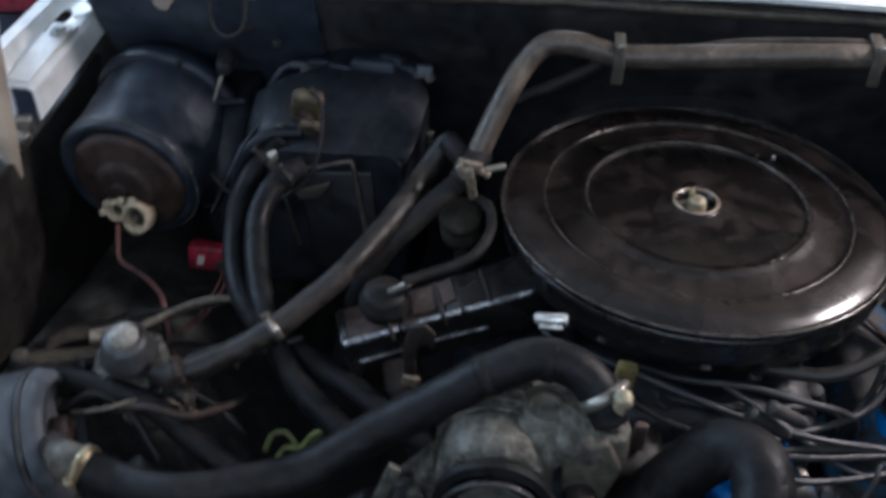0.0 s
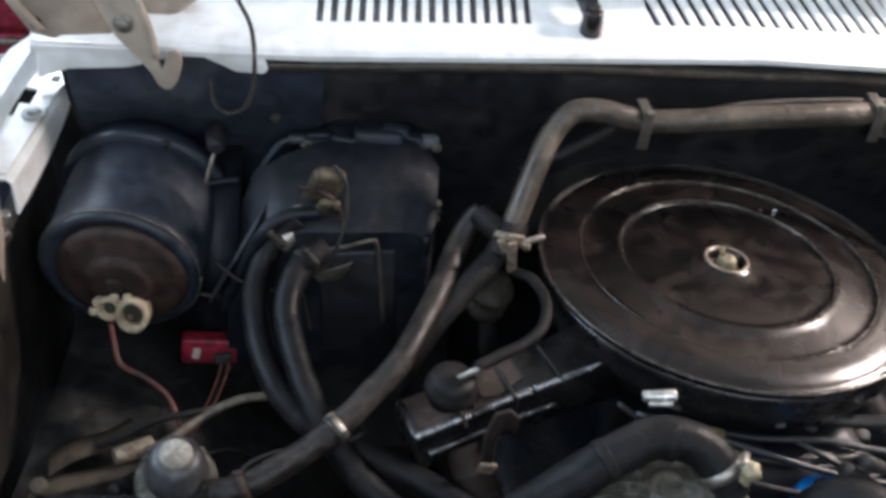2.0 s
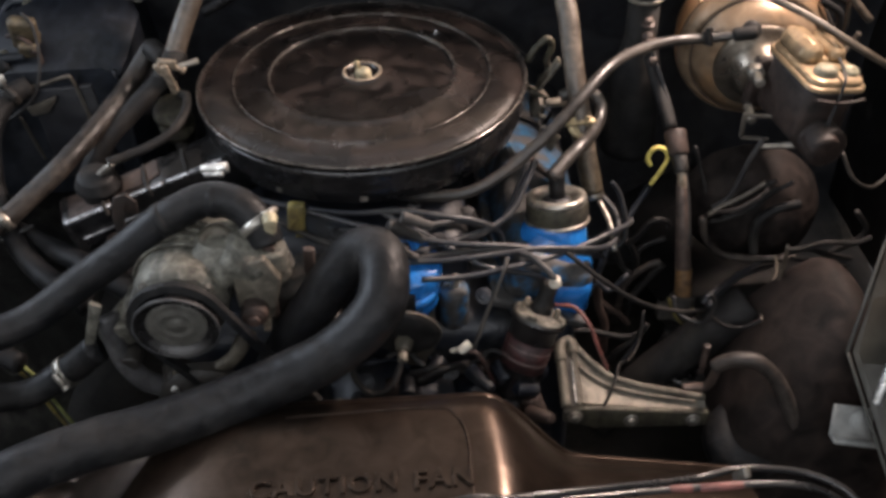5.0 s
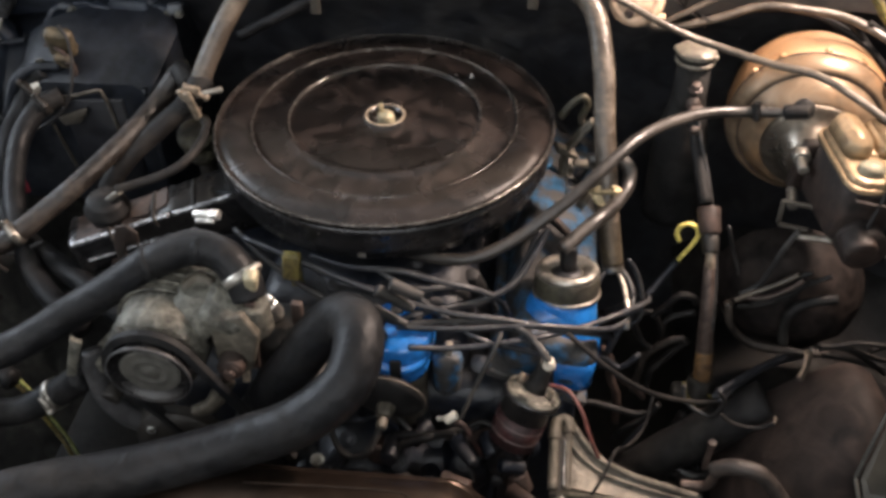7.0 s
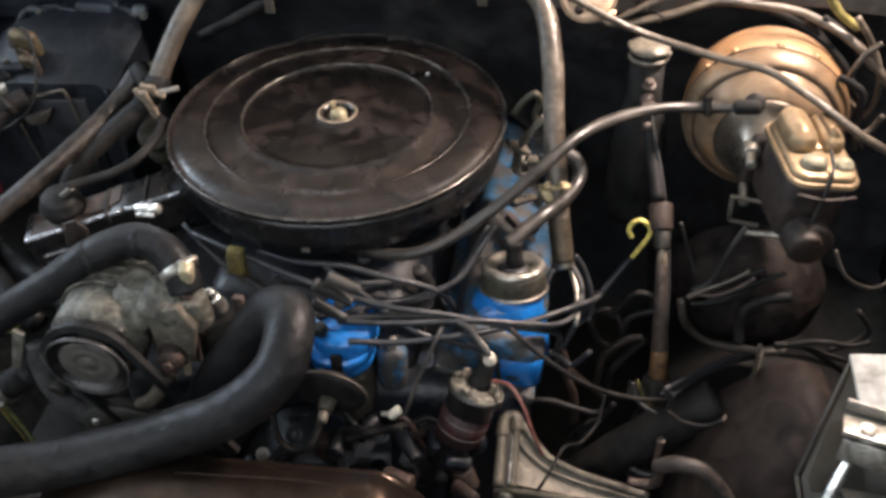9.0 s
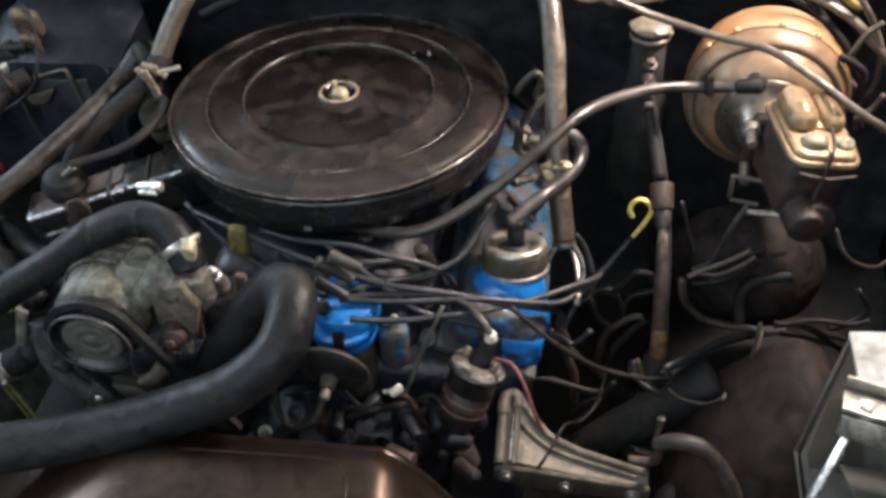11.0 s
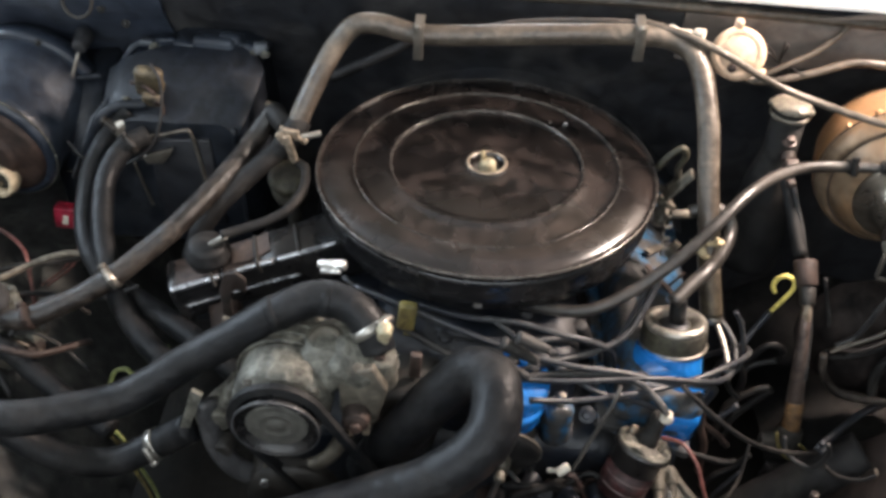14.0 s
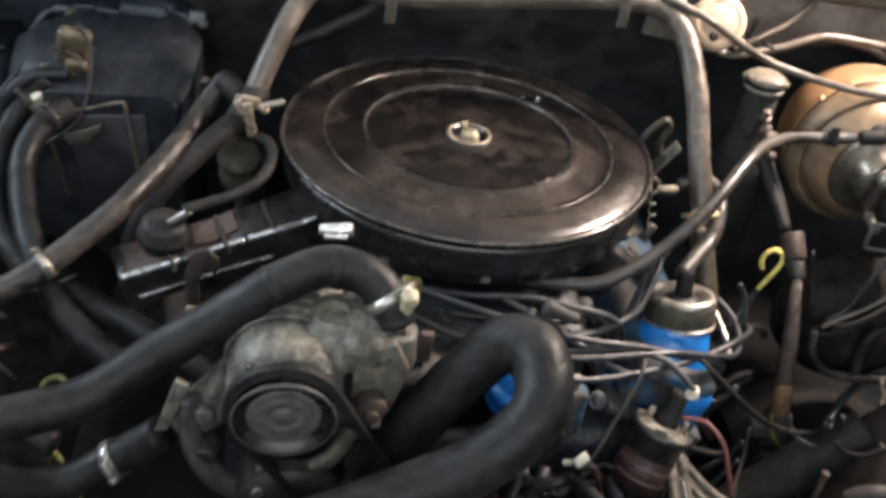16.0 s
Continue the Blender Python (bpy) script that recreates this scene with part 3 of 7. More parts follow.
    for i, (a, b) in enumerate(zip(rows, rows[1:])):
        for k in range(len(a) - 1):
            if k == 5 and 7 <= i < 12:
                continue
            bm.faces.new((a[k], a[k + 1], b[k + 1], b[k]))
    bmesh.ops.recalc_face_normals(bm, faces=bm.faces)
    bmesh.ops.solidify(bm, geom=bm.faces[:], thickness=0.003)
    return smooth(bm, 30)


fender = thing("front_fender", (-0.8, 0, 0.7), "white painted front fender edge with a bolted flange", "fender")
part("flange", fender_ledge(), WHITE, fender)
part("corner_plate", prism([(-0.73, 1.122), (-0.70, 1.134), (-0.64, 1.138), (-0.60, 1.150), (-0.575, 1.158), (-0.53, 1.137), (-0.502, 1.136), (-0.498, 1.142), (-0.503, 1.162), (-0.73, 1.165)], 0.004, Matrix.Translation((0, 0.147, 0)) @ Matrix.Rotation(radians(90), 4, "X"), 0.001), WHITE, fender)
part("lug", merge(prism([(-0.752, 0.300), (-0.720, 0.300), (-0.718, 0.240), (-0.722, 0.215), (-0.728, 0.190), (-0.742, 0.186), (-0.750, 0.205), (-0.744, 0.240)], 0.004, pose(0, 0, 1.076, 0, 0, 0), 0.0015)), WHITE, fender, "white lug plate with a square hole")
# Dark block laid on top paints the shade of a square hole.
part("lug_hole", block((0.009, 0.012, 0.003), pose(-0.733, 0.226, 1.0805, 0, 0, -12), 0.001), GRIME_AND_SHADE, fender)
part("pad", sheet(lambda u, v: Vector((-0.7615 - 0.024 * (0.25 + 0.75 * u) ** 2 + (0.0290 - 0.004 * u) * v, 0.178 - 0.096 * u, 1.0765 - 0.030 * (0.45 + 0.55 * u) ** 3 - 0.002 * v)), 10, 4, 0.008), WHITE, fender, "raised white pad of the flange")
part("bolt", merge(turned([(0.0, 0), (0.013, 0), (0.013, 0.002), (0, 0.0025)], Matrix.Translation((-0.743, 0.152, 1.0755)) @ Matrix.Diagonal((1, 1.3, 1, 1)), 20), hex_bolt((-0.743, 0.152, 1.077), (0, -0.15, 1), 0.008, 0.006)), DIMMED_WHITE, fender, "white painted hex bolt with washer")
part("under_bracket", merge(block((0.030, 0.012, 0.022), pose(-0.772, 0.062, 0.998, 0, 0, 20), 0.004), drum((-0.780, 0.060, 0.990), (-0.760, 0.050, 0.985), 0.008, None, 0.002, 10)), STEEL, fender, "dull metal clip under the flange")
part("stay", tube([(-0.785, 0.045, 1.185), (-0.778, 0.030, 1.125), (-0.770, 0.018, 1.065), (-0.764, 0.012, 1.010), (-0.767, 0.018, 0.950)], (0.033, 0.0065), 14, 8, 0.1, 0.5), BEIGE, fender, "dirty beige bent stay")

# ---- hood and its hinge ----
hood = thing("hood", (-0.6, 0.24, 1.17), "beige underside of the raised hood", "hood")
LEAN_BACK = Matrix.Translation((0, 0.215, 1.19)) @ Matrix.Rotation(radians(72), 4, "X")
part("inner_panel", prism([(-0.735, 0.9), (-0.735, 0.06), (-0.69, 0.0), (-0.66, -0.020), (-0.64, -0.026), (-0.60, -0.022), (-0.56, 0.006), (-0.50, 0.022), (-0.40, 0.032), (0.80, 0.05), (0.80, 0.9)], 0.02, LEAN_BACK, 0.004), BEIGE, hood)
HINGE = Matrix.Translation((0, 0.12, 0)) @ Matrix.Rotation(radians(90), 4, "X")
hinge = part("hinge_arm", prism([(-0.690, 1.295), (-0.674, 1.243), (-0.646, 1.186), (-0.630, 1.166), (-0.614, 1.147), (-0.608, 1.134), (-0.602, 1.1285), (-0.595, 1.129), (-0.588, 1.139), (-0.584, 1.152), (-0.5825, 1.163), (-0.585, 1.169), (-0.590, 1.172), (-0.598, 1.170), (-0.600, 1.158), (-0.603, 1.151), (-0.607, 1.164), (-0.612, 1.196), (-0.621, 1.222), (-0.631, 1.245), (-0.650, 1.296)], 0.006, HINGE, 0.0015), BEIGE, hood, "grey-beige steel hinge arm")
part("hinge_lip", tube([(-0.650, 0.112, 1.297), (-0.631, 0.112, 1.246), (-0.621, 0.112, 1.223), (-0.612, 0.112, 1.197), (-0.607, 0.112, 1.166)], 0.0036, 8, 4), BEIGE, hinge)
part("corner_panel", prism([(-0.800, 1.294), (-0.758, 1.224), (-0.729, 1.178), (-0.706, 1.172), (-0.702, 1.176), (-0.652, 1.180), (-0.640, 1.200), (-0.650, 1.250), (-0.664, 1.294)], 0.008, Matrix.Translation((0, 0.018, 0)) @ HINGE, 0.002), BEIGE, hood, "grey-beige inner corner of the hood")
part("corner_crease", tube([(-0.770, 0.124, 1.262), (-0.738, 0.124, 1.212), (-0.716, 0.124, 1.184)], 0.004, 8), BEIGE, hood)
# Dark discs paint the shade of two holes.
for x, z in ((-0.704, 1.228), (-0.722, 1.190)):
    part("hole", drum((x, 0.1300, z), (x, 0.1255, z), 0.0055, None, 0.0005, 14), GRIME_AND_SHADE, hood)
part("bolt", hex_bolt((-0.637, 0.112, 1.200), (0, -1, 0), 0.0065, 0.006), STEEL, hinge, "bright hex bolt")
single("ground_strap", tube([(-0.529, 0.150, 1.217), (-0.515, 0.146, 1.186), (-0.512, 0.143, 1.142), (-0.519, 0.143, 1.101), (-0.538, 0.145, 1.087), (-0.554, 0.147, 1.097), (-0.557, 0.150, 1.125)], 0.0024, 8), GREY_RUBBER, "thin black wire looping down from the hood", "wire")
wiper = thing("wiper_arm", (-0.145, 0.185, 1.19), "black wiper pivot and arm on the cowl", "wiper arm")
part("pivot", drum((-0.145, 0.180, 1.178), (-0.146, 0.176, 1.212), 0.013, 0.011), BLACK_PAINT, wiper)
part("arm", tube([(-0.146, 0.180, 1.206), (-0.158, 0.215, 1.222), (-0.20, 0.255, 1.235), (-0.27, 0.30, 1.25), (-0.36, 0.35, 1.268)], (0.0115, 0.007), 10, 6, 0, 0.6), BLACK_PAINT, wiper)
chest = thing("tool_chest", (-1.16, 1.50, 0), "red steel tool chest on a dark blue cabinet", "tool chest")
part("cabinet", block((0.66, 0.46, 0.535), pose(-1.16, 1.50, 0.2675), 0.012), NAVY_STEEL, chest, "dark blue lower cabinet")
part("body", block((0.68, 0.48, 0.50), pose(-1.16, 1.50, 0.79), 0.012), RED, chest)
for k in range(4):
    drawer = part("drawer", block((0.62, 0.02, 0.105), pose(-1.16, 1.255, 0.61 + 0.12 * k), 0.006), RED, chest)
    part("handle", block((0.40, 0.014, 0.012), pose(-1.16, 1.240, 0.65 + 0.12 * k), 0.004), STEEL, drawer)

# ---- air cleaner ----
cleaner = thing("air_cleaner", (0, 0, 0.93), "round brown-black enamelled air cleaner on the carburettor", "air cleaner")
LID_PROFILE = [(0.0, 0.988), (0.0165, 0.988), (0.0178, 0.992), (0.0185, 1.001), (0.0210, 1.0045), (0.0240, 1.0048), (0.0268, 1.0030), (0.030, 1.0012), (0.05, 1.0010), (0.085, 1.0012), (0.105, 1.0010), (0.1120, 1.0008), (0.1140, 1.0016), (0.1162, 1.0040), (0.1180, 1.0056), (0.1202, 1.0060), (0.1225, 1.0054), (0.1260, 1.0040), (0.132, 1.0028), (0.142, 1.0016), (0.152, 1.0008),
               (0.1570, 1.0004), (0.1592, 1.0012), (0.1612, 1.0030), (0.1640, 1.0037), (0.170, 1.0036), (0.180, 1.0028), (0.190, 1.0010), (0.1975, 0.9982), (0.2012, 0.9958), (0.2030, 0.9963), (0.2046, 0.9990), (0.2063, 0.9996), (0.2078, 0.9984), (0.2081, 0.9956), (0.2068, 0.9928), (0.2048, 0.9925), (0.2040, 0.989), (0.10, 0.986), (0.0, 0.986)]
lid = part("lid", turned(LID_PROFILE, Matrix(), 160, 60), LID, cleaner, "brown-black enamelled lid with pressed rings and stains")
# Pale rings put the highlights of rim and pressed beads into colour.
part("rim_edge", turned([(0.2052, 0.9994), (0.2064, 1.0000), (0.2078, 0.9988), (0.2083, 0.9966), (0.2076, 0.9970), (0.2066, 0.9985)], Matrix(), 160, 60), RIM_GLINT, lid, "worn rolled rim, pale for its highlight")
for r, z in ((0.1162, 1.0042), (0.1610, 1.0030)):
    part("ring_glint", turned([(r - 0.0011, z - 0.0013), (r + 0.0002, z + 0.0005), (r + 0.0016, z + 0.0014), (r + 0.0016, z - 0.0004), (r, z - 0.0020)], Matrix(), 160, 60), RIM_GLINT, lid, "pressed ring edge, pale for its highlight")
part("hold_down_nut", merge(drum((0.001, 0, 0.987), (0.001, 0, 1.0070), 0.0120, 0.0100, 0.003, 18), drum((0.004, -0.002, 1.0045), (0.006, -0.003, 1.0085), 0.006, 0.004, 0.0015, 10)), NUT, lid, "dull cream-coloured nut")
part("cup", turned([(0, 0.9885), (0.0172, 0.9885), (0.0180, 0.9930), (0.0176, 0.9935), (0.0165, 0.9895), (0, 0.9892)], Matrix(), 40), GRIME_AND_SHADE, lid, "dark sunk cup")
part("cup_rim", turned([(0.0212, 1.0047), (0.0240, 1.0050), (0.0256, 1.0039), (0.0240, 1.0033), (0.0218, 1.0035)], Matrix(), 48), PALE_TAN, lid, "worn bare rim of the cup")
part("stud", drum((-0.004, 0.003, 1.004), (-0.006, 0.006, 1.0165), 0.0034, 0.003, 0.001, 10), BRASS, lid)
for x, y in ((0.078, 0.098), (0.098, 0.101)):
    part("rivet", drum((x, y, 1.0000), (x, y, 1.0050), 0.0028, 0.002, 0.0008, 8), ZINC, lid)
part("body", turned([(0.0, 0.934), (0.150, 0.934), (0.190, 0.938), (0.196, 0.943), (0.197, 0.952), (0.2010, 0.955), (0.2030, 0.960), (0.2035, 0.966), (0.2035, 0.978), (0.2048, 0.981), (0.2050, 0.985), (0.2040, 0.9905), (0.19, 0.9915), (0, 0.9915)], Matrix(), 96), BLACK_PAINT, cleaner, "glossy black drum under the lid")
for k in range(5):
    a = radians(-150 + 30 * k)
    part("clip", block((0.010, 0.006, 0.012), Matrix.Translation((0.194 * math.cos(a), 0.194 * math.sin(a), 0.950)) @ Matrix.Rotation(a + math.pi / 2, 4, "Z"), 0.0015), STEEL, cleaner)


def oblong(c, right, up, w, h, r=0.008, n=4):
    """A rounded rectangle of points round c."""
    right, up = Vector(right).normalized(), Vector(up).normalized()
    out = []
    for sx, sy, a0 in ((1, 1, 0), (-1, 1, 90), (-1, -1, 180), (1, -1, 270)):
        for k in range(n + 1):
            a = radians(a0 + 90 * k / n)
            out.append(Vector(c) + right * (sx * (w / 2 - r) + r * math.cos(a)) + up * (sy * (h / 2 - r) + r * math.sin(a)))
    return out


SN = Vector((0.95, 0.27, 0.24)).normalized()
SN_SIDE = Vector((0.27, -0.95, 0.0)).normalized()
SN_UP = SN_SIDE.cross(SN).normalized()
if SN_UP.z < 0:
    SN_UP = -SN_UP
snorkel_sections = [oblong(Vector((-0.358, -0.148, 0.891)) + SN * d, SN_SIDE, SN_UP, w * 0.87, h * 1.16, 0.007) for d, w, h in ((0, 0.060, 0.046), (0.004, 0.064, 0.050), (0.012, 0.060, 0.046), (0.06, 0.060, 0.046), (0.064, 0.063, 0.049), (0.070, 0.060, 0.046), (0.125, 0.064, 0.048), (0.129, 0.067, 0.051), (0.135, 0.064, 0.048), (0.23, 0.085, 0.050))]
snorkel = part("snorkel", smooth(loft(snorkel_sections), 40), BLACK_PAINT, cleaner, "black snorkel with rusty top and painted edge highlights")
part("worn_top", sheet(lambda u, v: Vector((-0.350, -0.148, 0.894)) + SN * (0.0 + 0.185 * u) + SN_UP * 0.0262 + SN_SIDE * (-0.025 + 0.046 * v), 8, 4, 0.003), DUSTY_RUST, snorkel, "rust-brown worn top")
# Pale metallic tubes stand in for highlights along the glossy edges.
for a, b in ((0.002, 0.060), (0.064, 0.126), (0.130, 0.212)):
    part("seam_edge", tube([Vector((-0.358, -0.148, 0.894)) + SN * (a + (b - a) * k / 3) + SN_SIDE * (0.0255 + 0.03 * max(0, a + (b - a) * k / 3 - 0.1)) + SN_UP * 0.0220 for k in range(4)], 0.0036, 12, 6, 0.1), EDGE_GLINT, snorkel, "worn rolled edge, pale for its highlight")
part("worn_patch", sheet(lambda u, v: Vector((-0.350, -0.148, 0.894)) + SN * (0.072 + 0.045 * u) + SN_UP * (0.0292 + 0.0006 * math.sin(u * 7)) + SN_SIDE * (-0.020 + 0.034 * v + 0.004 * math.sin(u * 5)), 8, 4, 0.001), SHAFT_BROWN, snorkel, "dusty tan patch")
part("foot", prism([(-0.290, 0.892), (-0.291, 0.935), (-0.284, 0.962), (-0.270, 0.967), (-0.259, 0.955), (-0.261, 0.936), (-0.268, 0.940), (-0.274, 0.940), (-0.279, 0.925), (-0.278, 0.892)], 0.005, Matrix.Translation((0, -0.186, 0)) @ Matrix.Rotation(radians(90), 4, "X"), 0.0015), CAST_BROWN, snorkel, "dull brown hooked bracket")
part("foot_end", block((0.018, 0.006, 0.016), pose(-0.283, -0.190, 0.890, 10, 12, 0), 0.003), PALE_TAN, snorkel, "pale bracket end")
# Same pale colour for the lower flange's highlight.
part("lower_seam", tube([Vector((-0.358, -0.150, 0.894)) + SN * d + SN_SIDE * (0.0268 + 0.06 * max(0, d - 0.1)) + SN_UP * -0.005 for d in (0.012, 0.05, 0.10, 0.15)], 0.0020, 8), EDGE_GLINT, snorkel)
for d in (0.045, 0.100, 0.150):
    part("rib", tube([Vector((-0.350, -0.148, 0.894)) + SN * d + SN_UP * h + SN_SIDE * w for w, h in ((-0.024, 0.0268), (0.0, 0.0285), (0.023, 0.0272), (0.0275, 0.015))], 0.0026, 8), GRIME_AND_SHADE, snorkel)
motor = part("vacuum_motor", turned([(0.0, 0), (0.021, 0), (0.021, 0.012), (0.0265, 0.013), (0.0265, 0.018), (0.024, 0.021), (0.023, 0.028), (0.019, 0.033), (0.006, 0.034), (0, 0.034)], axis_frame((-0.318, -0.132, 0.928), (-0.315, -0.137, 0.97)), 32), HOSE_DARK, cleaner, "round dark vacuum motor on the snorkel")
part("nipple", drum((-0.312, -0.137, 0.958), (-0.290, -0.143, 0.978), 0.004, None, 0.001, 10), STEEL, motor)

duct = thing("hot_air_duct", (-0.27, -0.2, 0.80), "short dark hot-air duct hanging below the snorkel", "duct")
part("duct_body", tube([(-0.300, -0.150, 0.880), (-0.290, -0.172, 0.858), (-0.276, -0.190, 0.832), (-0.262, -0.205, 0.80)], 0.0205, 16, 8, 0.12), RUST_BROWN, duct)
for q in ((-0.292, -0.168, 0.862), (-0.282, -0.182, 0.845), (-0.272, -0.194, 0.825)):
    part("fold", turned([(0.020, -0.002), (0.0232, 0), (0.020, 0.002)], axis_frame(q, Vector(q) + Vector((0.02, -0.03, -0.045))), 20), GRIME_AND_SHADE, duct)

# ---- heater hoses and the pipe across the firewall ----
cross_pipe = thing("heater_pipe", (0.0, 0.10, 1.10), "long dusty grey-brown hose clipped across the firewall", "pipe")
part("hose_body", tube([(0.280, -0.082, 0.898), (0.274, -0.055, 0.945), (0.266, -0.015, 1.005), (0.260, 0.03, 1.065), (0.246, 0.075, 1.112), (0.218, 0.095, 1.132), (0.168, 0.096, 1.137), (0.06, 0.097, 1.130), (-0.04, 0.098, 1.121), (-0.095, 0.098, 1.119), (-0.14, 0.100, 1.128), (-0.172, 0.101, 1.124),
                      (-0.194, 0.092, 1.102), (-0.210, 0.070, 1.078), (-0.227, 0.045, 1.045), (-0.241, 0.024, 1.012)], 0.0130, 18, 8, 0.02), PIPE, cross_pipe)
for x, z, y in ((-0.093, 1.119, 0.098), (0.172, 1.137, 0.096)):
    clip = part("pipe_clip", merge(block((0.012, 0.003, 0.046), pose(x, y - 0.0155, z - 0.004), 0.001), block((0.012, 0.034, 0.003), pose(x, y, z + 0.0150, 8, 0, 0), 0.001)), GREY_SHELL, cross_pipe, "grey steel strap clip")
    part("screw", hex_bolt((x, y - 0.019, z + 0.018), (0, -1, 0.2), 0.003, 0.003), STEEL, clip)
part("clamp_tab", turned([(0.0, 0.0), (0.0175, 0.0), (0.0195, 0.0015), (0.0190, 0.0035), (0.0150, 0.0042), (0.0120, 0.0030), (0.0, 0.0028)], axis_frame((0.2740, -0.064, 0.946), (0.2700, -0.100, 0.976)) @ Matrix.Diagonal((1.0, 0.78, 1, 1)), 28), PALE_BRASS, cross_pipe, "yellowish oval clamp plate")
part("clamp_plate", merge(turned([(0.0128, -0.003), (0.0205, -0.003), (0.0222, -0.001), (0.0222, 0.001), (0.0205, 0.003), (0.0128, 0.003)], axis_frame((0.2725, -0.052, 0.945), (0.2690, -0.030, 0.980)), 32), block((0.005, 0.004, 0.022), pose(0.277, -0.066, 0.955, 20, 8, 0), 0.0012)), PALE_BRASS, cross_pipe, "pale yellowish clamp plate with a tab")
part("lower_tube", tube([(0.2725, -0.052, 0.945), (0.2790, -0.078, 0.905), (0.2860, -0.100, 0.868)], 0.0136, 18), OLIVE_PIPE, cross_pipe, "olive-brown metal tube")
part("metal_end", turned([(0.0, 0), (0.0120, 0), (0.0132, 0.002), (0.0132, 0.012), (0.0115, 0.0135), (0.0090, 0.0125), (0, 0.0115)], axis_frame((0.2850, -0.097, 0.873), (0.2890, -0.107, 0.857)), 24), STEEL, cross_pipe, "bright steel pipe end")

tee = thing("hose_tee", (-0.245, 0.02, 0.98), "pale metal tee joining the heater hoses beside the air cleaner", "tee fitting")
part("tee_body", merge(drum((-0.232, 0.036, 1.026), (-0.255, 0.008, 0.996), 0.0150), drum((-0.25, 0.03, 1.015), (-0.272, 0.055, 1.024), 0.0135)), HOSE_DARK, tee)
part("hose_clamp", clamp_ring((-0.243, 0.022, 1.012), (0.4, 0.6, 0.8), 0.0152, 0.008, (0.4, -0.9, 0.2)), PALE_TAN, tee, "pale clamp")
part("strap", block((0.010, 0.005, 0.046), pose(-0.241, 0.000, 1.004, 12, -8, 0), 0.0015), PALE_TAN, tee, "pale upright strap")
part("clamp_screw", drum((-0.238, 0.006, 1.016), (-0.205, 0.016, 1.020), 0.004, None, 0.001, 8), STEEL, tee)
part("bracket", merge(block((0.008, 0.006, 0.040), pose(-0.247, 0.004, 1.008, 10, -25, 0), 0.001), block((0.02, 0.006, 0.008), pose(-0.240, 0.004, 1.026, 0, 10, 0), 0.001)), PALE_TAN, tee, "pale bent strap")

hose("heater_hose", [(-0.266, 0.058, 1.022), (-0.278, 0.055, 1.012), (-0.294, 0.034, 0.992), (-0.315, -0.014, 0.977), (-0.338, -0.059, 0.965), (-0.364, -0.103, 0.952), (-0.395, -0.132, 0.934), (-0.428, -0.158, 0.916), (-0.466, -0.180, 0.900), (-0.515, -0.203, 0.886), (-0.545, -0.203, 0.880)], 0.0128, HOSE_OLD,
     "dusty grey-brown heater hose running down from the tee", clamps=((7, (0.2, -0.6, 1), STEEL), (9, (0.2, -0.6, 1), RUST_BROWN)))
hose("heater_hose", [(-0.250, 0.016, 1.000), (-0.274, -0.003, 0.985), (-0.299, -0.025, 0.968), (-0.322, -0.043, 0.950), (-0.345, -0.06, 0.92), (-0.36, -0.07, 0.88)], 0.0128, HOSE_DARK, "dark heater hose behind the dusty one")
hose("heater_hose", [(-0.462, 0.075, 1.000), (-0.485, 0.070, 0.978), (-0.503, 0.055, 0.950), (-0.510, 0.024, 0.932), (-0.506, -0.016, 0.914), (-0.496, -0.056, 0.903), (-0.479, -0.089, 0.890), (-0.452, -0.116, 0.878), (-0.405, -0.148, 0.872), (-0.350, -0.182, 0.868), (-0.300, -0.215, 0.858), (-0.25, -0.24, 0.84)], 0.0140, RUBBER,
     "black heater hose curving down from the heater box", clamps=((1, (0, -1, 0.4), GRIME_AND_SHADE),))
hose("heater_hose", [(-0.437, 0.048, 0.978), (-0.457, 0.030, 0.974), (-0.471, 0.006, 0.960), (-0.476, -0.019, 0.945), (-0.470, -0.055, 0.930), (-0.459, -0.093, 0.915), (-0.441, -0.130, 0.898), (-0.415, -0.172, 0.880), (-0.380, -0.207, 0.862), (-0.33, -0.24, 0.845)], 0.0138, RUBBER,
     "dusty black heater hose beside its twin", clamps=((1, (0, -1, 0.4), GRIME_AND_SHADE),))
stove = thing("choke_stove", (-0.252, 0.025, 0.883), "round dirty olive-brown fitting below the hose tee", "fitting")
part("body", turned([(0, -0.03), (0.022, -0.03), (0.024, -0.012), (0.019, -0.008), (0.019, 0.010), (0.025, 0.013), (0.024, 0.020), (0.014, 0.024), (0, 0.025)], Matrix.Translation((-0.252, 0.025, 0.933)) @ Matrix.Rotation(radians(25), 4, "X"), 28), OLIVE_GREY, stove)
part("stem", drum((-0.252, 0.025, 0.913), (-0.242, 0.025, 0.843), 0.009, 0.011, 0.002, 12), GRIME_AND_SHADE, stove)
hose("vacuum_hose", [(-0.233, 0.006, 0.980), (-0.219, -0.022, 0.990), (-0.215, -0.066, 0.994), (-0.226, -0.100, 0.990), (-0.246, -0.116, 0.984), (-0.270, -0.128, 0.980), (-0.296, -0.142, 0.978)], 0.0058, HOSE_DARK, "thin dark hose looping to the vacuum motor", "hose")
hose("firewall_hose", [(-0.212, 0.13, 1.03), (-0.168, 0.135, 1.052), (-0.13, 0.140, 1.072), (-0.092, 0.150, 1.092)], 0.0080, RUBBER, "thin black hose behind the air cleaner", "hose")
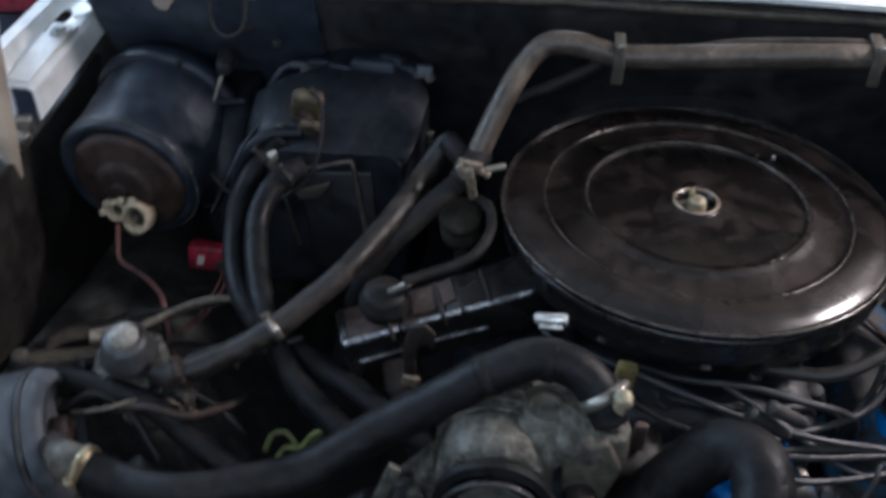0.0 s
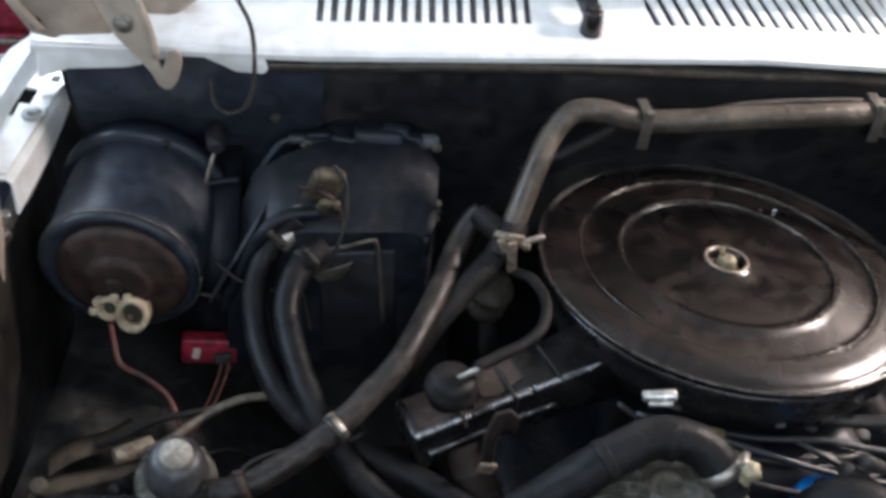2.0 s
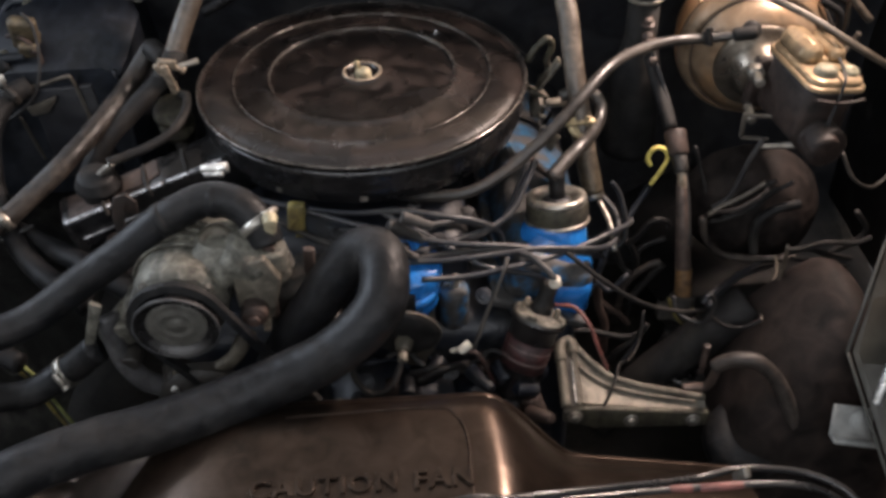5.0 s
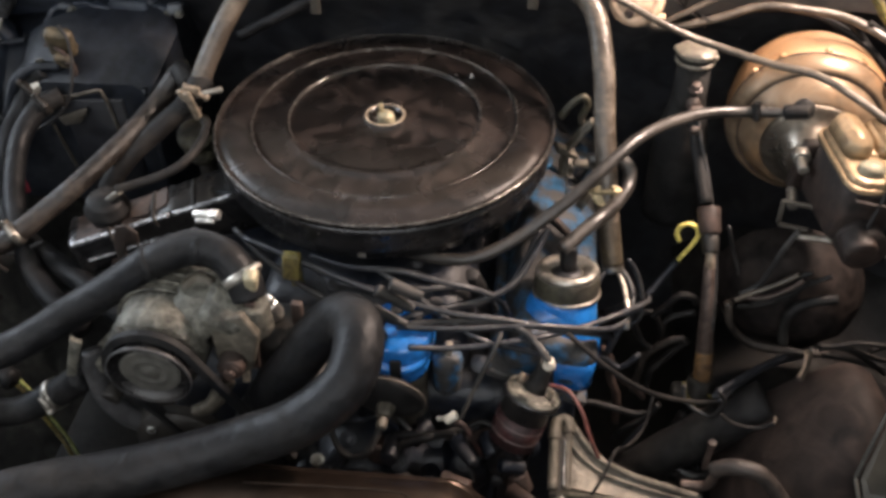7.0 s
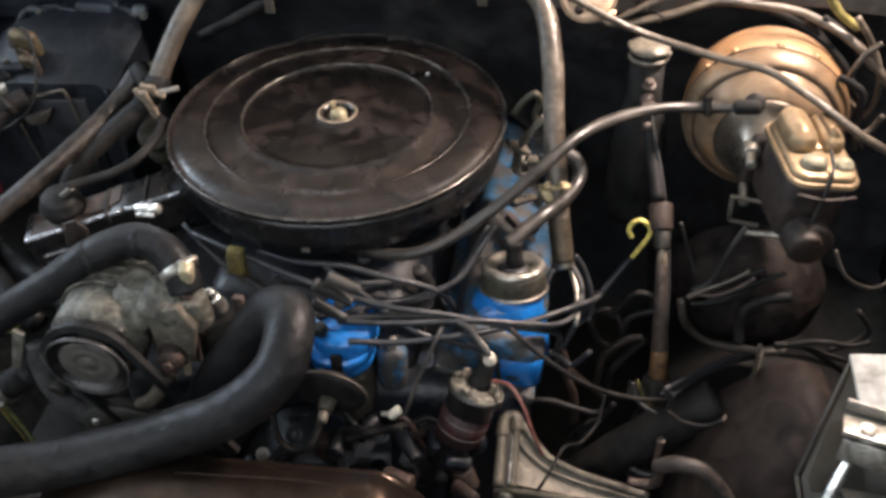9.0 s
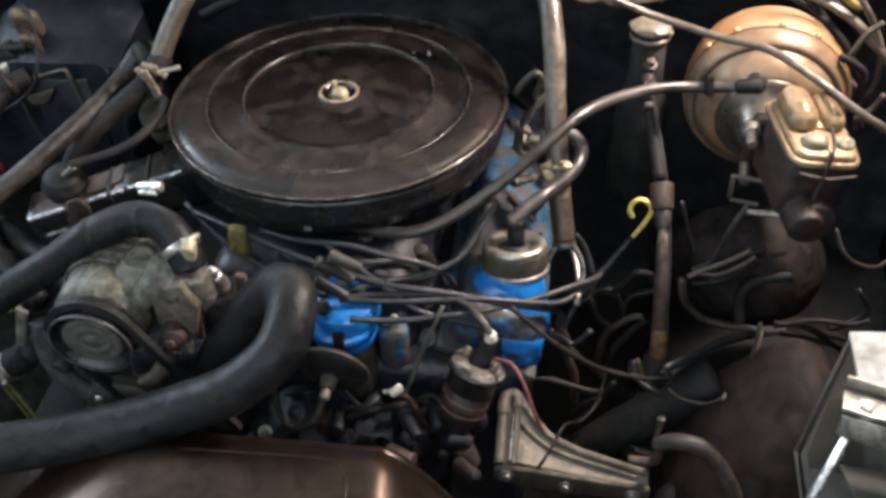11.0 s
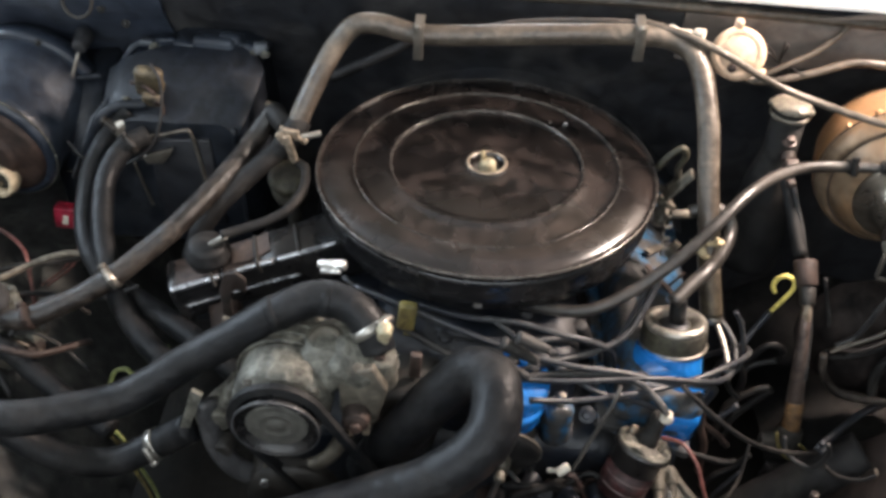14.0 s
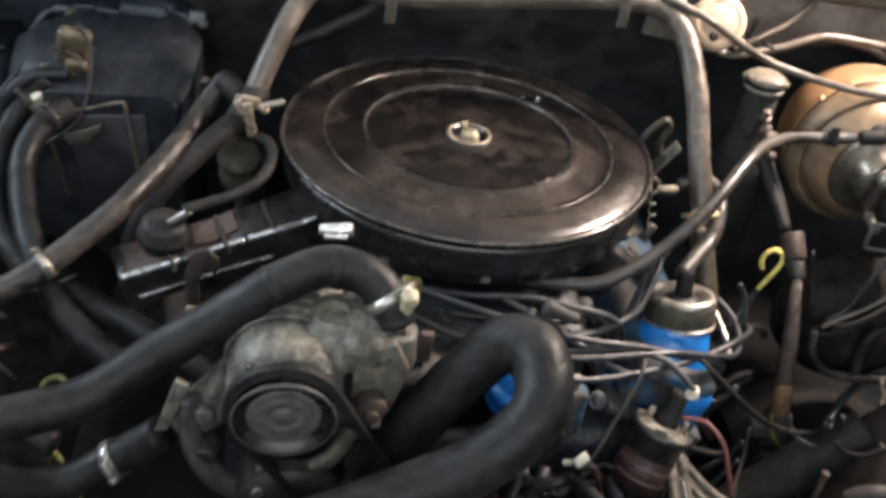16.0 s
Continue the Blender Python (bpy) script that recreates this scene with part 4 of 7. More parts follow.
hose("firewall_hose", [(-0.02, 0.106, 1.128), (0.03, 0.108, 1.138), (0.10, 0.109, 1.144), (0.165, 0.108, 1.146), (0.22, 0.10, 1.137)], 0.0040, HOSE_OLD, "thin grey hose lying along the pipe", "hose")
hose("bypass_hose", [(-0.560, -0.345, 0.902), (-0.525, -0.352, 0.892), (-0.471, -0.360, 0.896), (-0.415, -0.346, 0.898), (-0.360, -0.326, 0.904), (-0.303, -0.300, 0.932), (-0.252, -0.286, 0.962), (-0.207, -0.278, 0.993), (-0.163, -0.268, 1.009), (-0.128, -0.275, 1.007), (-0.107, -0.289, 0.992), (-0.099, -0.299, 0.972)], 0.0190, RUBBER,
     "thick black hose arching over the pump", clamps=((0, (0, -1, 1), BRASS), (10, (1, -0.4, 0.5), STEEL)))
for a, b in (((-0.2060, -0.2778, 0.9935), (-0.1980, -0.2764, 0.9975)), ((-0.1500, -0.2692, 1.0092), (-0.1420, -0.2710, 1.0090))):
    single("hose_band", turned([(0.0186, -0.006), (0.0196, -0.005), (0.0197, 0.004), (0.0186, 0.005)], axis_frame(a, b), 32), RUBBER, "slightly raised band moulded on the thick hose", "hose band", "", "hose bands")
single("clamp_screw_head", merge(drum((-0.091, -0.302, 1.010), (-0.090, -0.314, 1.007), 0.0085, 0.007, 0.002, 8), block((0.013, 0.012, 0.024), pose(-0.092, -0.302, 1.000, 0, 10, 0), 0.003)), NUT, "pale cream clamp screw on the thick hose", "screw")
hose("radiator_hose", [(-0.110, -0.315, 0.80), (-0.088, -0.320, 0.845), (-0.062, -0.320, 0.888), (-0.034, -0.316, 0.930), (-0.002, -0.314, 0.966), (0.022, -0.340, 0.978), (0.018, -0.387, 0.955), (-0.028, -0.412, 0.920), (-0.087, -0.422, 0.893), (-0.147, -0.440, 0.880), (-0.209, -0.461, 0.876), (-0.272, -0.481, 0.876), (-0.340, -0.511, 0.872), (-0.40, -0.55, 0.85), (-0.44, -0.60, 0.82)], 0.0255, RUBBER,
     "thick black rubber upper radiator hose bent in an arch", clamps=((13, (0, -1, 0.4), STEEL),))
hose("lower_hose", [(-0.53, -0.325, 0.88), (-0.498, -0.332, 0.842), (-0.449, -0.335, 0.806), (-0.398, -0.323, 0.788), (-0.345, -0.312, 0.812), (-0.300, -0.315, 0.850)], 0.0170, RUBBER, "black hose curving into the side of the pump", clamps=((4, (0, -1, 0.4), STEEL),))
hose("brake_vacuum_hose", [(0.495, 0.020, 1.020), (0.445, 0.030, 1.012), (0.392, 0.018, 1.016), (0.345, -0.016, 1.024), (0.300, -0.070, 1.034), (0.258, -0.115, 1.018), (0.218, -0.148, 0.994), (0.165, -0.175, 0.962), (0.115, -0.188, 0.943), (0.05, -0.165, 0.928), (0.0, -0.13, 0.92)], 0.0070, SHINY_HOSE, "grey-black vacuum hose from the brake booster to the intake", clamps=((1, (0, -1, 0.4), HOSE_DARK),))
hose("breather_hose", [(0.222, -0.153, 0.935), (0.243, -0.132, 0.944), (0.262, -0.113, 0.950), (0.282, -0.080, 0.946), (0.297, -0.047, 0.948), (0.298, -0.028, 0.962), (0.278, -0.022, 0.974), (0.25, -0.02, 0.965)], 0.0085, SHINY_HOSE, "short bent breather hose on the oil filler cap")
hose("horn_hose", [(0.401, -0.318, 0.768), (0.411, -0.322, 0.780), (0.425, -0.328, 0.789), (0.447, -0.332, 0.785), (0.470, -0.338, 0.760), (0.490, -0.345, 0.720), (0.502, -0.350, 0.675), (0.508, -0.352, 0.62)], 0.0092, HORN_RUBBER, "brown rubber hose hooked over beside the inner fender")
hose("small_hose", [(-0.70, -0.20, 0.86), (-0.62, -0.205, 0.862), (-0.545, -0.225, 0.858), (-0.50, -0.250, 0.845), (-0.455, -0.275, 0.832), (-0.40, -0.30, 0.815)], 0.0130, RUBBER, "black hose low beside the pump")

# ---- heater box and blower ----
heater = thing("heater_box", (-0.40, 0.2, 0.80), "blue-black painted heater housing with a flanged top", "heater box")


def heater_shell():
    """Housing with a cut-off shoulder on one side, swelling towards the firewall."""
    front = ((-0.548, 0.80), (-0.545, 0.885), (-0.500, 0.990), (-0.468, 1.012), (-0.335, 1.014), (-0.315, 1.000), (-0.312, 0.80))
    out = []
    for y, top, lean in ((0.285, 0.040, 0.0), (0.175, 0.034, 0.0), (0.150, 0.022, 0.012), (0.085, -0.002, 0.004), (0.058, -0.020, -0.006)):
        back = 0.048 if y > 0.16 else 0.0
        out.append([Vector((x - lean + back if x < -0.46 else x + (lean if x > -0.4 else 0), y, z + (top if z > 0.9 else 0))) for x, z in front])
    bm = loft(out)
    bmesh.ops.bevel(bm, geom=[e for e in bm.edges if e.calc_face_angle(0) > 0.4], offset=0.007, segments=3, affect="EDGES", clamp_overlap=True)
    return smooth(bm, 40)


random.seed(3)
shell = part("housing", heater_shell(), HEATER_BLACK, heater)
part("top_flange", merge(block((0.172, 0.030, 0.006), pose(-0.388, 0.188, 1.036, -6, -1, 0), 0.002), tube([(-0.515, 0.17, 0.985), (-0.494, 0.176, 1.018), (-0.478, 0.182, 1.034), (-0.44, 0.186, 1.037)], 0.0055, 8)), BLUE_BLACK, heater, "flanged seam")
for x, w, h, d in ((-0.372, 0.058, 0.022, 0.030), (-0.352, 0.034, 0.026, 0.024), (-0.412, 0.030, 0.011, 0.022), (-0.331, 0.022, 0.013, 0.022), (-0.442, 0.026, 0.008, 0.018), (-0.312, 0.020, 0.014, 0.020), (-0.390, 0.018, 0.015, 0.018), (-0.466, 0.018, 0.007, 0.014)):
    part("sealer_lump", block((w, d, h), pose(x, 0.184 + random.uniform(-0.006, 0.006), 1.038 + h * 0.2, -8, random.uniform(-8, 8), random.uniform(-14, 14)), h * 0.30, 2), BLUE_BLACK if w > 0.02 else BLUE_GREY, heater, "lump of blue-grey sealer")
for x in (-0.455, -0.425, -0.400, -0.345, -0.322, -0.305):
    part("screw", hex_bolt((x, 0.172, 1.036), (0, -0.6, 0.8), 0.0045, 0.005), CASTING, heater)
# Paler plate on the housing paints the light on its slanted side.
part("shoulder_face", smooth(loft([[Vector(p) for p in q] for q in (((-0.560, 0.075, 0.880), (-0.512, 0.069, 0.983), (-0.478, 0.150, 1.012), (-0.530, 0.160, 0.900)), ((-0.563, 0.073, 0.884), (-0.514, 0.066, 0.988), (-0.480, 0.149, 1.016), (-0.533, 0.160, 0.905)))]), 30), BLUE_GREY, heater, "slanted shoulder, blue-grey to look lit")
part("shoulder_rib", tube([(-0.548, 0.070, 0.875), (-0.528, 0.066, 0.930), (-0.503, 0.064, 0.985), (-0.478, 0.070, 1.004), (-0.44, 0.074, 1.008)], 0.007, 10, 8, 0.1), HEATER_BLACK, heater, "raised edge of the cut-off shoulder")
# Grey line paints the highlight along the housing's front edge.
part("rib", tube([(-0.438, 0.050, 0.974), (-0.413, 0.048, 0.981), (-0.386, 0.048, 0.989), (-0.379, 0.048, 0.983), (-0.373, 0.050, 0.943), (-0.365, 0.052, 0.87)], 0.0026, 8), GREY_SHELL, heater, "pale line for an edge highlight")
part("plate", prism([(-0.448, 0.946), (-0.405, 0.962), (-0.408, 0.953), (-0.420, 0.938), (-0.442, 0.934)], 0.006, Matrix.Translation((0, 0.050, 0)) @ Matrix.Rotation(radians(90), 4, "X"), 0.0015), GREY_SHELL, heater, "dull grey-tan plate")
# Another painted edge highlight, lower left.
part("rib", tube([(-0.462, 0.052, 0.930), (-0.456, 0.052, 0.90), (-0.448, 0.054, 0.86)], 0.0022, 8), GREY_SHELL, heater, "pale line for an edge highlight")
part("rib", tube([(-0.325, 0.056, 0.99), (-0.322, 0.054, 0.92), (-0.320, 0.056, 0.83)], 0.004, 8), HEATER_BLACK, heater)
part("panel", block((0.085, 0.006, 0.14), pose(-0.395, 0.056, 0.90, 0, -4, 0), 0.003), BLACK_PLASTIC, heater, "dark inset panel")
for k in range(3):
    part("vent_louvre", block((0.020, 0.010, 0.005), pose(-0.306, 0.145, 0.953 + 0.011 * k, 10, 0, 0), 0.0015), CASTING, heater, "worn louvre")
part("duct", smooth(loft([[Vector(p) for p in q] for q in (((-0.600, 0.12, 0.80), (-0.600, 0.28, 0.80), (-0.600, 0.28, 0.985), (-0.600, 0.16, 0.975), (-0.600, 0.115, 0.90)), ((-0.530, 0.090, 0.80), (-0.530, 0.28, 0.80), (-0.530, 0.28, 1.000), (-0.530, 0.165, 0.985), (-0.530, 0.095, 0.925)))]), 30), HEATER_BLACK, heater, "slanted blue-black duct")
part("duct_seam", tube([(-0.600, 0.158, 0.982), (-0.565, 0.160, 0.988), (-0.530, 0.163, 0.992)], 0.004, 8), HEATER_BLACK, heater)
part("duct_seam", tube([(-0.585, 0.108, 0.868), (-0.560, 0.102, 0.870), (-0.54, 0.098, 0.872)], 0.0022, 8), CASTING, heater)
valve = thing("heater_valve", (-0.455, 0.1, 0.96), "dirty tan brass heater valve with a control cable", "valve")
part("valve_body", merge(block((0.036, 0.018, 0.092), pose(-0.440, 0.094, 1.022, 32, 10, 8), 0.008, 3), block((0.024, 0.010, 0.034), pose(-0.434, 0.076, 1.012, 34, 12, 8), 0.004, 3), block((0.016, 0.010, 0.040), pose(-0.428, 0.082, 1.040, 34, -14, 8), 0.004, 3)), VALVE_TAN, valve, "dirty tan valve body")
part("lever", merge(tube([(-0.462, 0.092, 1.028), (-0.446, 0.080, 1.034), (-0.430, 0.072, 1.028), (-0.420, 0.070, 1.012), (-0.419, 0.068, 0.996)], 0.0032, 8), drum((-0.424, 0.072, 1.018), (-0.424, 0.064, 1.015), 0.0048, None, 0.001, 8)), RUST_BROWN, valve, "rusty bent lever")
part("bracket", merge(block((0.010, 0.003, 0.040), pose(-0.462, 0.080, 1.002, 30, -12, 0), 0.001), block((0.024, 0.003, 0.010), pose(-0.455, 0.072, 0.985, 30, -12, 0), 0.001)), CASTING, valve, "dull grey bracket")
part("union", merge(drum((-0.478, 0.088, 0.978), (-0.462, 0.084, 0.986), 0.009, 0.010, 0.002, 8), drum((-0.462, 0.084, 0.986), (-0.450, 0.082, 0.992), 0.007, 0.009, 0.002, 10)), VALVE_TAN, valve, "worn steel union")
part("spigot", drum((-0.470, 0.070, 0.985), (-0.486, 0.062, 0.972), 0.012, None, 0.002), STEEL, valve)
part("spigot", drum((-0.452, 0.05, 0.972), (-0.462, 0.032, 0.968), 0.012, None, 0.002), STEEL, valve)
part("cable", tube([(-0.428, 0.075, 1.068), (-0.415, 0.065, 1.050), (-0.415, 0.052, 1.010), (-0.428, 0.042, 0.972), (-0.457, 0.036, 0.944), (-0.491, 0.036, 0.929), (-0.528, 0.050, 0.933), (-0.555, 0.070, 0.945)], 0.0022, 8), WIRE_BLACK, valve)

blower = thing("blower_motor", (-0.64, 0.2, 0.9), "blue-black heater blower with a rusty brown motor cap", "blower motor")
BM = axis_frame((-0.638, 0.190, 0.951), (-0.656, 0.060, 0.931))
part("flange", turned([(0, -0.02), (0.094, -0.02), (0.098, -0.004), (0.098, 0.006), (0.092, 0.010), (0, 0.010)], BM, 64), BLUE_BLACK, blower)
part("drum", turned([(0, 0.004), (0.087, 0.004), (0.088, 0.012), (0.0875, 0.060), (0.0865, 0.064), (0.0865, 0.068), (0.0855, 0.104), (0.0870, 0.112), (0.0870, 0.122), (0.0835, 0.130), (0.076, 0.133), (0.072, 0.128), (0, 0.124)], BM, 64), BLUE_BLACK, blower)
# Thin grey tube paints the highlight round the drum's front bead.
part("rolled_seam", tube([BM @ Vector((0.0865 * math.cos(radians(a)), 0.0865 * math.sin(radians(a)), 0.124)) for a in range(0, 361, 12)], 0.0014, 6, 2), CASTING, blower, "pale seam line for the rim's highlight")
cap = part("motor_cap", turned([(0, 0.120), (0.070, 0.120), (0.0725, 0.128), (0.070, 0.135), (0.060, 0.139), (0.040, 0.141), (0.037, 0.143), (0.034, 0.148), (0.026, 0.150), (0.010, 0.150), (0, 0.150)], BM @ Matrix.Translation((0.004, 0, 0)), 56), RUST_BROWN, blower, "rusty brown motor cap")
part("hub", drum(BM @ Vector((0, 0, 0.149)), BM @ Vector((0, 0, 0.153)), 0.012, 0.010), RUST_BROWN, cap)
for a in (70, 190, 310):
    part("screw", hex_bolt(BM @ Vector((0.092 * math.cos(radians(a)), 0.092 * math.sin(radians(a)), 0.008)), BM.to_3x3() @ Vector((0, 0, 1)), 0.004, 0.004), GRIME_AND_SHADE, blower)
PL = axis_frame((-0.650, 0.056, 0.890), (-0.653, 0.026, 0.899))
plug = part("connector", merge(turned([(0.0105, 0), (0.0165, 0), (0.0185, 0.006), (0.0180, 0.024), (0.0155, 0.028), (0.0120, 0.026), (0.0105, 0.018)], PL @ Matrix.Translation((0.011, 0.0, 0)) @ Matrix.Diagonal((1.0, 1.15, 1, 1)), 28), turned([(0.0, 0), (0.0135, 0), (0.0150, 0.008), (0.0140, 0.022), (0.0110, 0.025), (0.0085, 0.022), (0.0070, 0.012), (0, 0.011)], PL @ Matrix.Translation((-0.014, 0.005, 0)), 24), *[block((0.010, 0.009, 0.012), PL @ Matrix.Translation((dx, dy, 0.020)) @ Matrix.Rotation(radians(a), 4, "Z"), 0.0025) for dx, dy, a in ((-0.026, 0.013, 30), (-0.008, 0.019, 80), (0.006, 0.020, 100), (-0.030, 0.002, 10))]), CREAM, cap, "dirty cream round wire connector")
for dx, dy, w in ((0.011, 0.0, 0.0110), (-0.014, 0.005, 0.0078)):
    part("socket", drum(PL @ Vector((dx, dy, 0.012)), PL @ Vector((dx, dy, 0.0165)), w, w * 0.95, 0.001, 18), OLIVE_GREY, plug, "dark socket hole")
part("pin", drum(PL @ Vector((0.008, -0.003, 0.016)), PL @ Vector((0.008, -0.003, 0.022)), 0.0035, 0.003, 0.001, 10), BRASS, plug)
wire("blower_wire", [(-0.664, 0.030, 0.888), (-0.658, 0.010, 0.878), (-0.650, -0.010, 0.865), (-0.625, -0.015, 0.850), (-0.600, -0.030, 0.835), (-0.585, -0.06, 0.81), (-0.575, -0.085, 0.79)], 0.0030, WIRE_RED, "brownish red wire from the blower motor")
resistor = thing("resistor", (-0.56, 0.075, 0.80), "red plastic resistor plug on the heater duct", "connector")
part("body", block((0.064, 0.022, 0.032), pose(-0.563, 0.068, 0.820, -8, 2, 0), 0.003), RED, resistor)
part("mark", block((0.008, 0.002, 0.014), pose(-0.578, 0.056, 0.821, -8, 12, 0), 0.0005), OFF_WHITE, resistor, "small white mark")
part("socket", block((0.020, 0.010, 0.014), pose(-0.548, 0.056, 0.814, -8, 0, 0), 0.002), BLACK_PLASTIC, resistor)
for d in (0.0, 0.008):
    wire("resistor_wire", [(-0.548 + d, 0.052, 0.812), (-0.556 + d, 0.03, 0.795), (-0.570 + d, 0.0, 0.780), (-0.59 + d, -0.03, 0.775)], 0.0016, WIRE_RED, "thin reddish wires at the resistor plug", "resistor wires")
grommet = thing("wire_grommet", (-0.56, 0.19, 1.02), "dark rubber grommet with a rod on the firewall", "grommet")
part("knob", drum((-0.558, 0.20, 1.035), (-0.556, 0.165, 1.030), 0.013, 0.010), BLACK_PLASTIC, grommet)
part("rod", tube([(-0.557, 0.172, 1.028), (-0.566, 0.155, 1.0), (-0.575, 0.15, 0.97)], 0.0025, 8), STEEL, grommet)
for x, z in ((-0.66, 1.10), (-0.625, 1.10), (-0.49, 1.065), (-0.52, 1.085)):
    single("firewall_screw", hex_bolt((x, 0.178, z), (0, -1, 0.4), 0.004, 0.004), GRIME_AND_SHADE, "small dark screw in the firewall", "screw", "", "firewall screws")

# ---- left side clutter ----
diverter = thing("diverter_valve", (-0.575, -0.19, 0.84), "round dark diverter valve with a pale centre disc", "valve")
DV = axis_frame((-0.577, -0.180, 0.872), (-0.573, -0.196, 0.937)) @ Matrix.Diagonal((0.74, 0.74, 0.9, 1))
part("valve_body", turned([(0, -0.03), (0.026, -0.03), (0.026, 0.012), (0.038, 0.014), (0.040, 0.020), (0.036, 0.026), (0.033, 0.044), (0.025, 0.052), (0, 0.053)], DV, 36), DARK_GREY, diverter)
part("centre_disc", turned([(0, 0.050), (0.0205, 0.050), (0.0205, 0.056), (0.018, 0.058), (0, 0.058)], DV, 28), PALE_DISC, diverter, "pale centre disc")
part("flange", merge(turned([(0.020, -0.008), (0.049, -0.008), (0.052, -0.004), (0.052, 0.002), (0.047, 0.005), (0.020, 0.006)], DV, 40), *[hex_bolt(DV @ Vector((0.045 * math.cos(radians(a)), 0.045 * math.sin(radians(a)), 0.004)), DV.to_3x3() @ Vector((0, 0, 1)), 0.0045, 0.004) for a in (40, 130, 220, 310)]), CASTING, diverter, "dusty grey crimped flange")
part("base", merge(block((0.052, 0.036, 0.030), pose(-0.560, -0.186, 0.842, 10, 8, 14), 0.006), drum((-0.536, -0.188, 0.845), (-0.512, -0.196, 0.851), 0.013, 0.012, 0.002, 18)), CASTING, diverter)
part("lower_pot", drum((-0.555, -0.175, 0.80), (-0.558, -0.182, 0.845), 0.030), BLACK_PLASTIC, diverter)
part("nipple", drum((-0.545, -0.2, 0.878), (-0.52, -0.203, 0.885), 0.011), RUST_BROWN, diverter)
canister = thing("air_canister", (-0.68, -0.26, 0.76), "blue-grey round canister with a bright sheen band beside the fender", "canister")
CN = axis_frame((-0.745, -0.285, 0.822), (-0.62, -0.255, 0.842))
part("shell", turned([(0, 0), (0.050, 0), (0.064, 0.008), (0.069, 0.022), (0.069, 0.108), (0.066, 0.120), (0.060, 0.127), (0.054, 0.128), (0.052, 0.118), (0.020, 0.114), (0, 0.114)], CN, 52), BLUE_GREY, canister)
# Bright ring puts the sheen across the shell into colour.
part("sheen_band", turned([(0.0688, 0.034), (0.0722, 0.036), (0.0722, 0.060), (0.0688, 0.062)], CN, 52), ZINC, canister, "bright band for the shell's sheen")
part("seam_ring", turned([(0.0688, 0.100), (0.0708, 0.102), (0.0708, 0.107), (0.0688, 0.109)], CN, 52), DARK_GREY, canister)
part("inner_hub", turned([(0, 0.112), (0.018, 0.113), (0.018, 0.128), (0.012, 0.134), (0, 0.134)], CN, 24), RUST_BROWN, canister, "rusty hub in the open end")
part("outlet", merge(drum((-0.584, -0.338, 0.903), (-0.556, -0.346, 0.902), 0.0185, 0.0175), drum((-0.596, -0.318, 0.885), (-0.576, -0.341, 0.904), 0.015, 0.0165)), CASTING_TAN, canister, "dusty tan hose outlet")
part("neck", tube([(-0.640, -0.285, 0.855), (-0.615, -0.297, 0.868), (-0.592, -0.322, 0.889)], 0.015, 16), RUST_BROWN, canister)
wire("loose_wire", [(-0.62, -0.135, 0.86), (-0.590, -0.125, 0.868), (-0.555, -0.095, 0.872), (-0.52, -0.075, 0.875), (-0.48, -0.062, 0.865)], 0.0042, WIRE_TAN, "pale tan wire across the inner fender")
strap = thing("fender_strap", (-0.69, -0.09, 0.80), "dusty tan folded strap lying on the inner fender", "strap")
part("upper_leaf", sheet(lambda u, v: Vector((-0.715 + 0.075 * u + 0.004 * v, -0.085 + 0.055 * u - 0.030 * v, 0.808 + 0.008 * math.sin(3.0 * v) + 0.004 * math.sin(6 * u))), 10, 6, 0.003), OLIVE_PIPE, strap)
part("lower_leaf", sheet(lambda u, v: Vector((-0.712 + 0.105 * u, -0.165 + 0.050 * u - 0.022 * v, 0.848 + 0.006 * math.sin(3.0 * v) + 0.005 * math.sin(5 * u + 1))), 12, 6, 0.003), OLIVE_PIPE, strap)
part("tab", drum((-0.706, -0.17, 0.848), (-0.704, -0.172, 0.862), 0.011, 0.009, 0.002, 12), CASTING_TAN, strap)
wire("loose_wire", [(-0.71, -0.08, 0.80), (-0.66, -0.075, 0.815), (-0.61, -0.06, 0.83), (-0.56, -0.05, 0.835), (-0.53, -0.02, 0.82)], 0.0035, WIRE_BLACK, "black wire lying on the apron")
wire("loose_wire", [(-0.535, -0.22, 0.872), (-0.515, -0.18, 0.885), (-0.48, -0.165, 0.892), (-0.44, -0.165, 0.890), (-0.40, -0.15, 0.90)], 0.0025, WIRE_BLACK, "thin black wire over the hoses")
wire("loose_wire", [(-0.73, -0.10, 0.78), (-0.67, -0.14, 0.80), (-0.62, -0.17, 0.83), (-0.60, -0.18, 0.85)], 0.0055, WIRE_TAN, "dusty cable to the diverter valve")
for d in (0.0, 0.0075):
    wire("yellow_wire", [(-0.434 + d, -0.275, 0.822 + d), (-0.422 + d, -0.275, 0.786 + d), (-0.410 + d, -0.275, 0.760 + d), (-0.404 + d, -0.275, 0.736 + d), (-0.394 + d, -0.275, 0.700 + d), (-0.387 + d, -0.275, 0.674 + d), (-0.381 + d, -0.275, 0.630 + d), (-0.379 + d, -0.275, 0.59 + d)], 0.0024, LIME if d else OLIVE, "greenish yellow wire hanging beside the pump", "yellow wires")
wire("yellow_wire", [(-0.436, -0.21, 0.786), (-0.428, -0.205, 0.806), (-0.412, -0.205, 0.812), (-0.398, -0.21, 0.798), (-0.384, -0.205, 0.806), (-0.366, -0.205, 0.832), (-0.352, -0.20, 0.834)], 0.0032, LIME, "greenish yellow wire looped low beside the pump", "yellow wires")
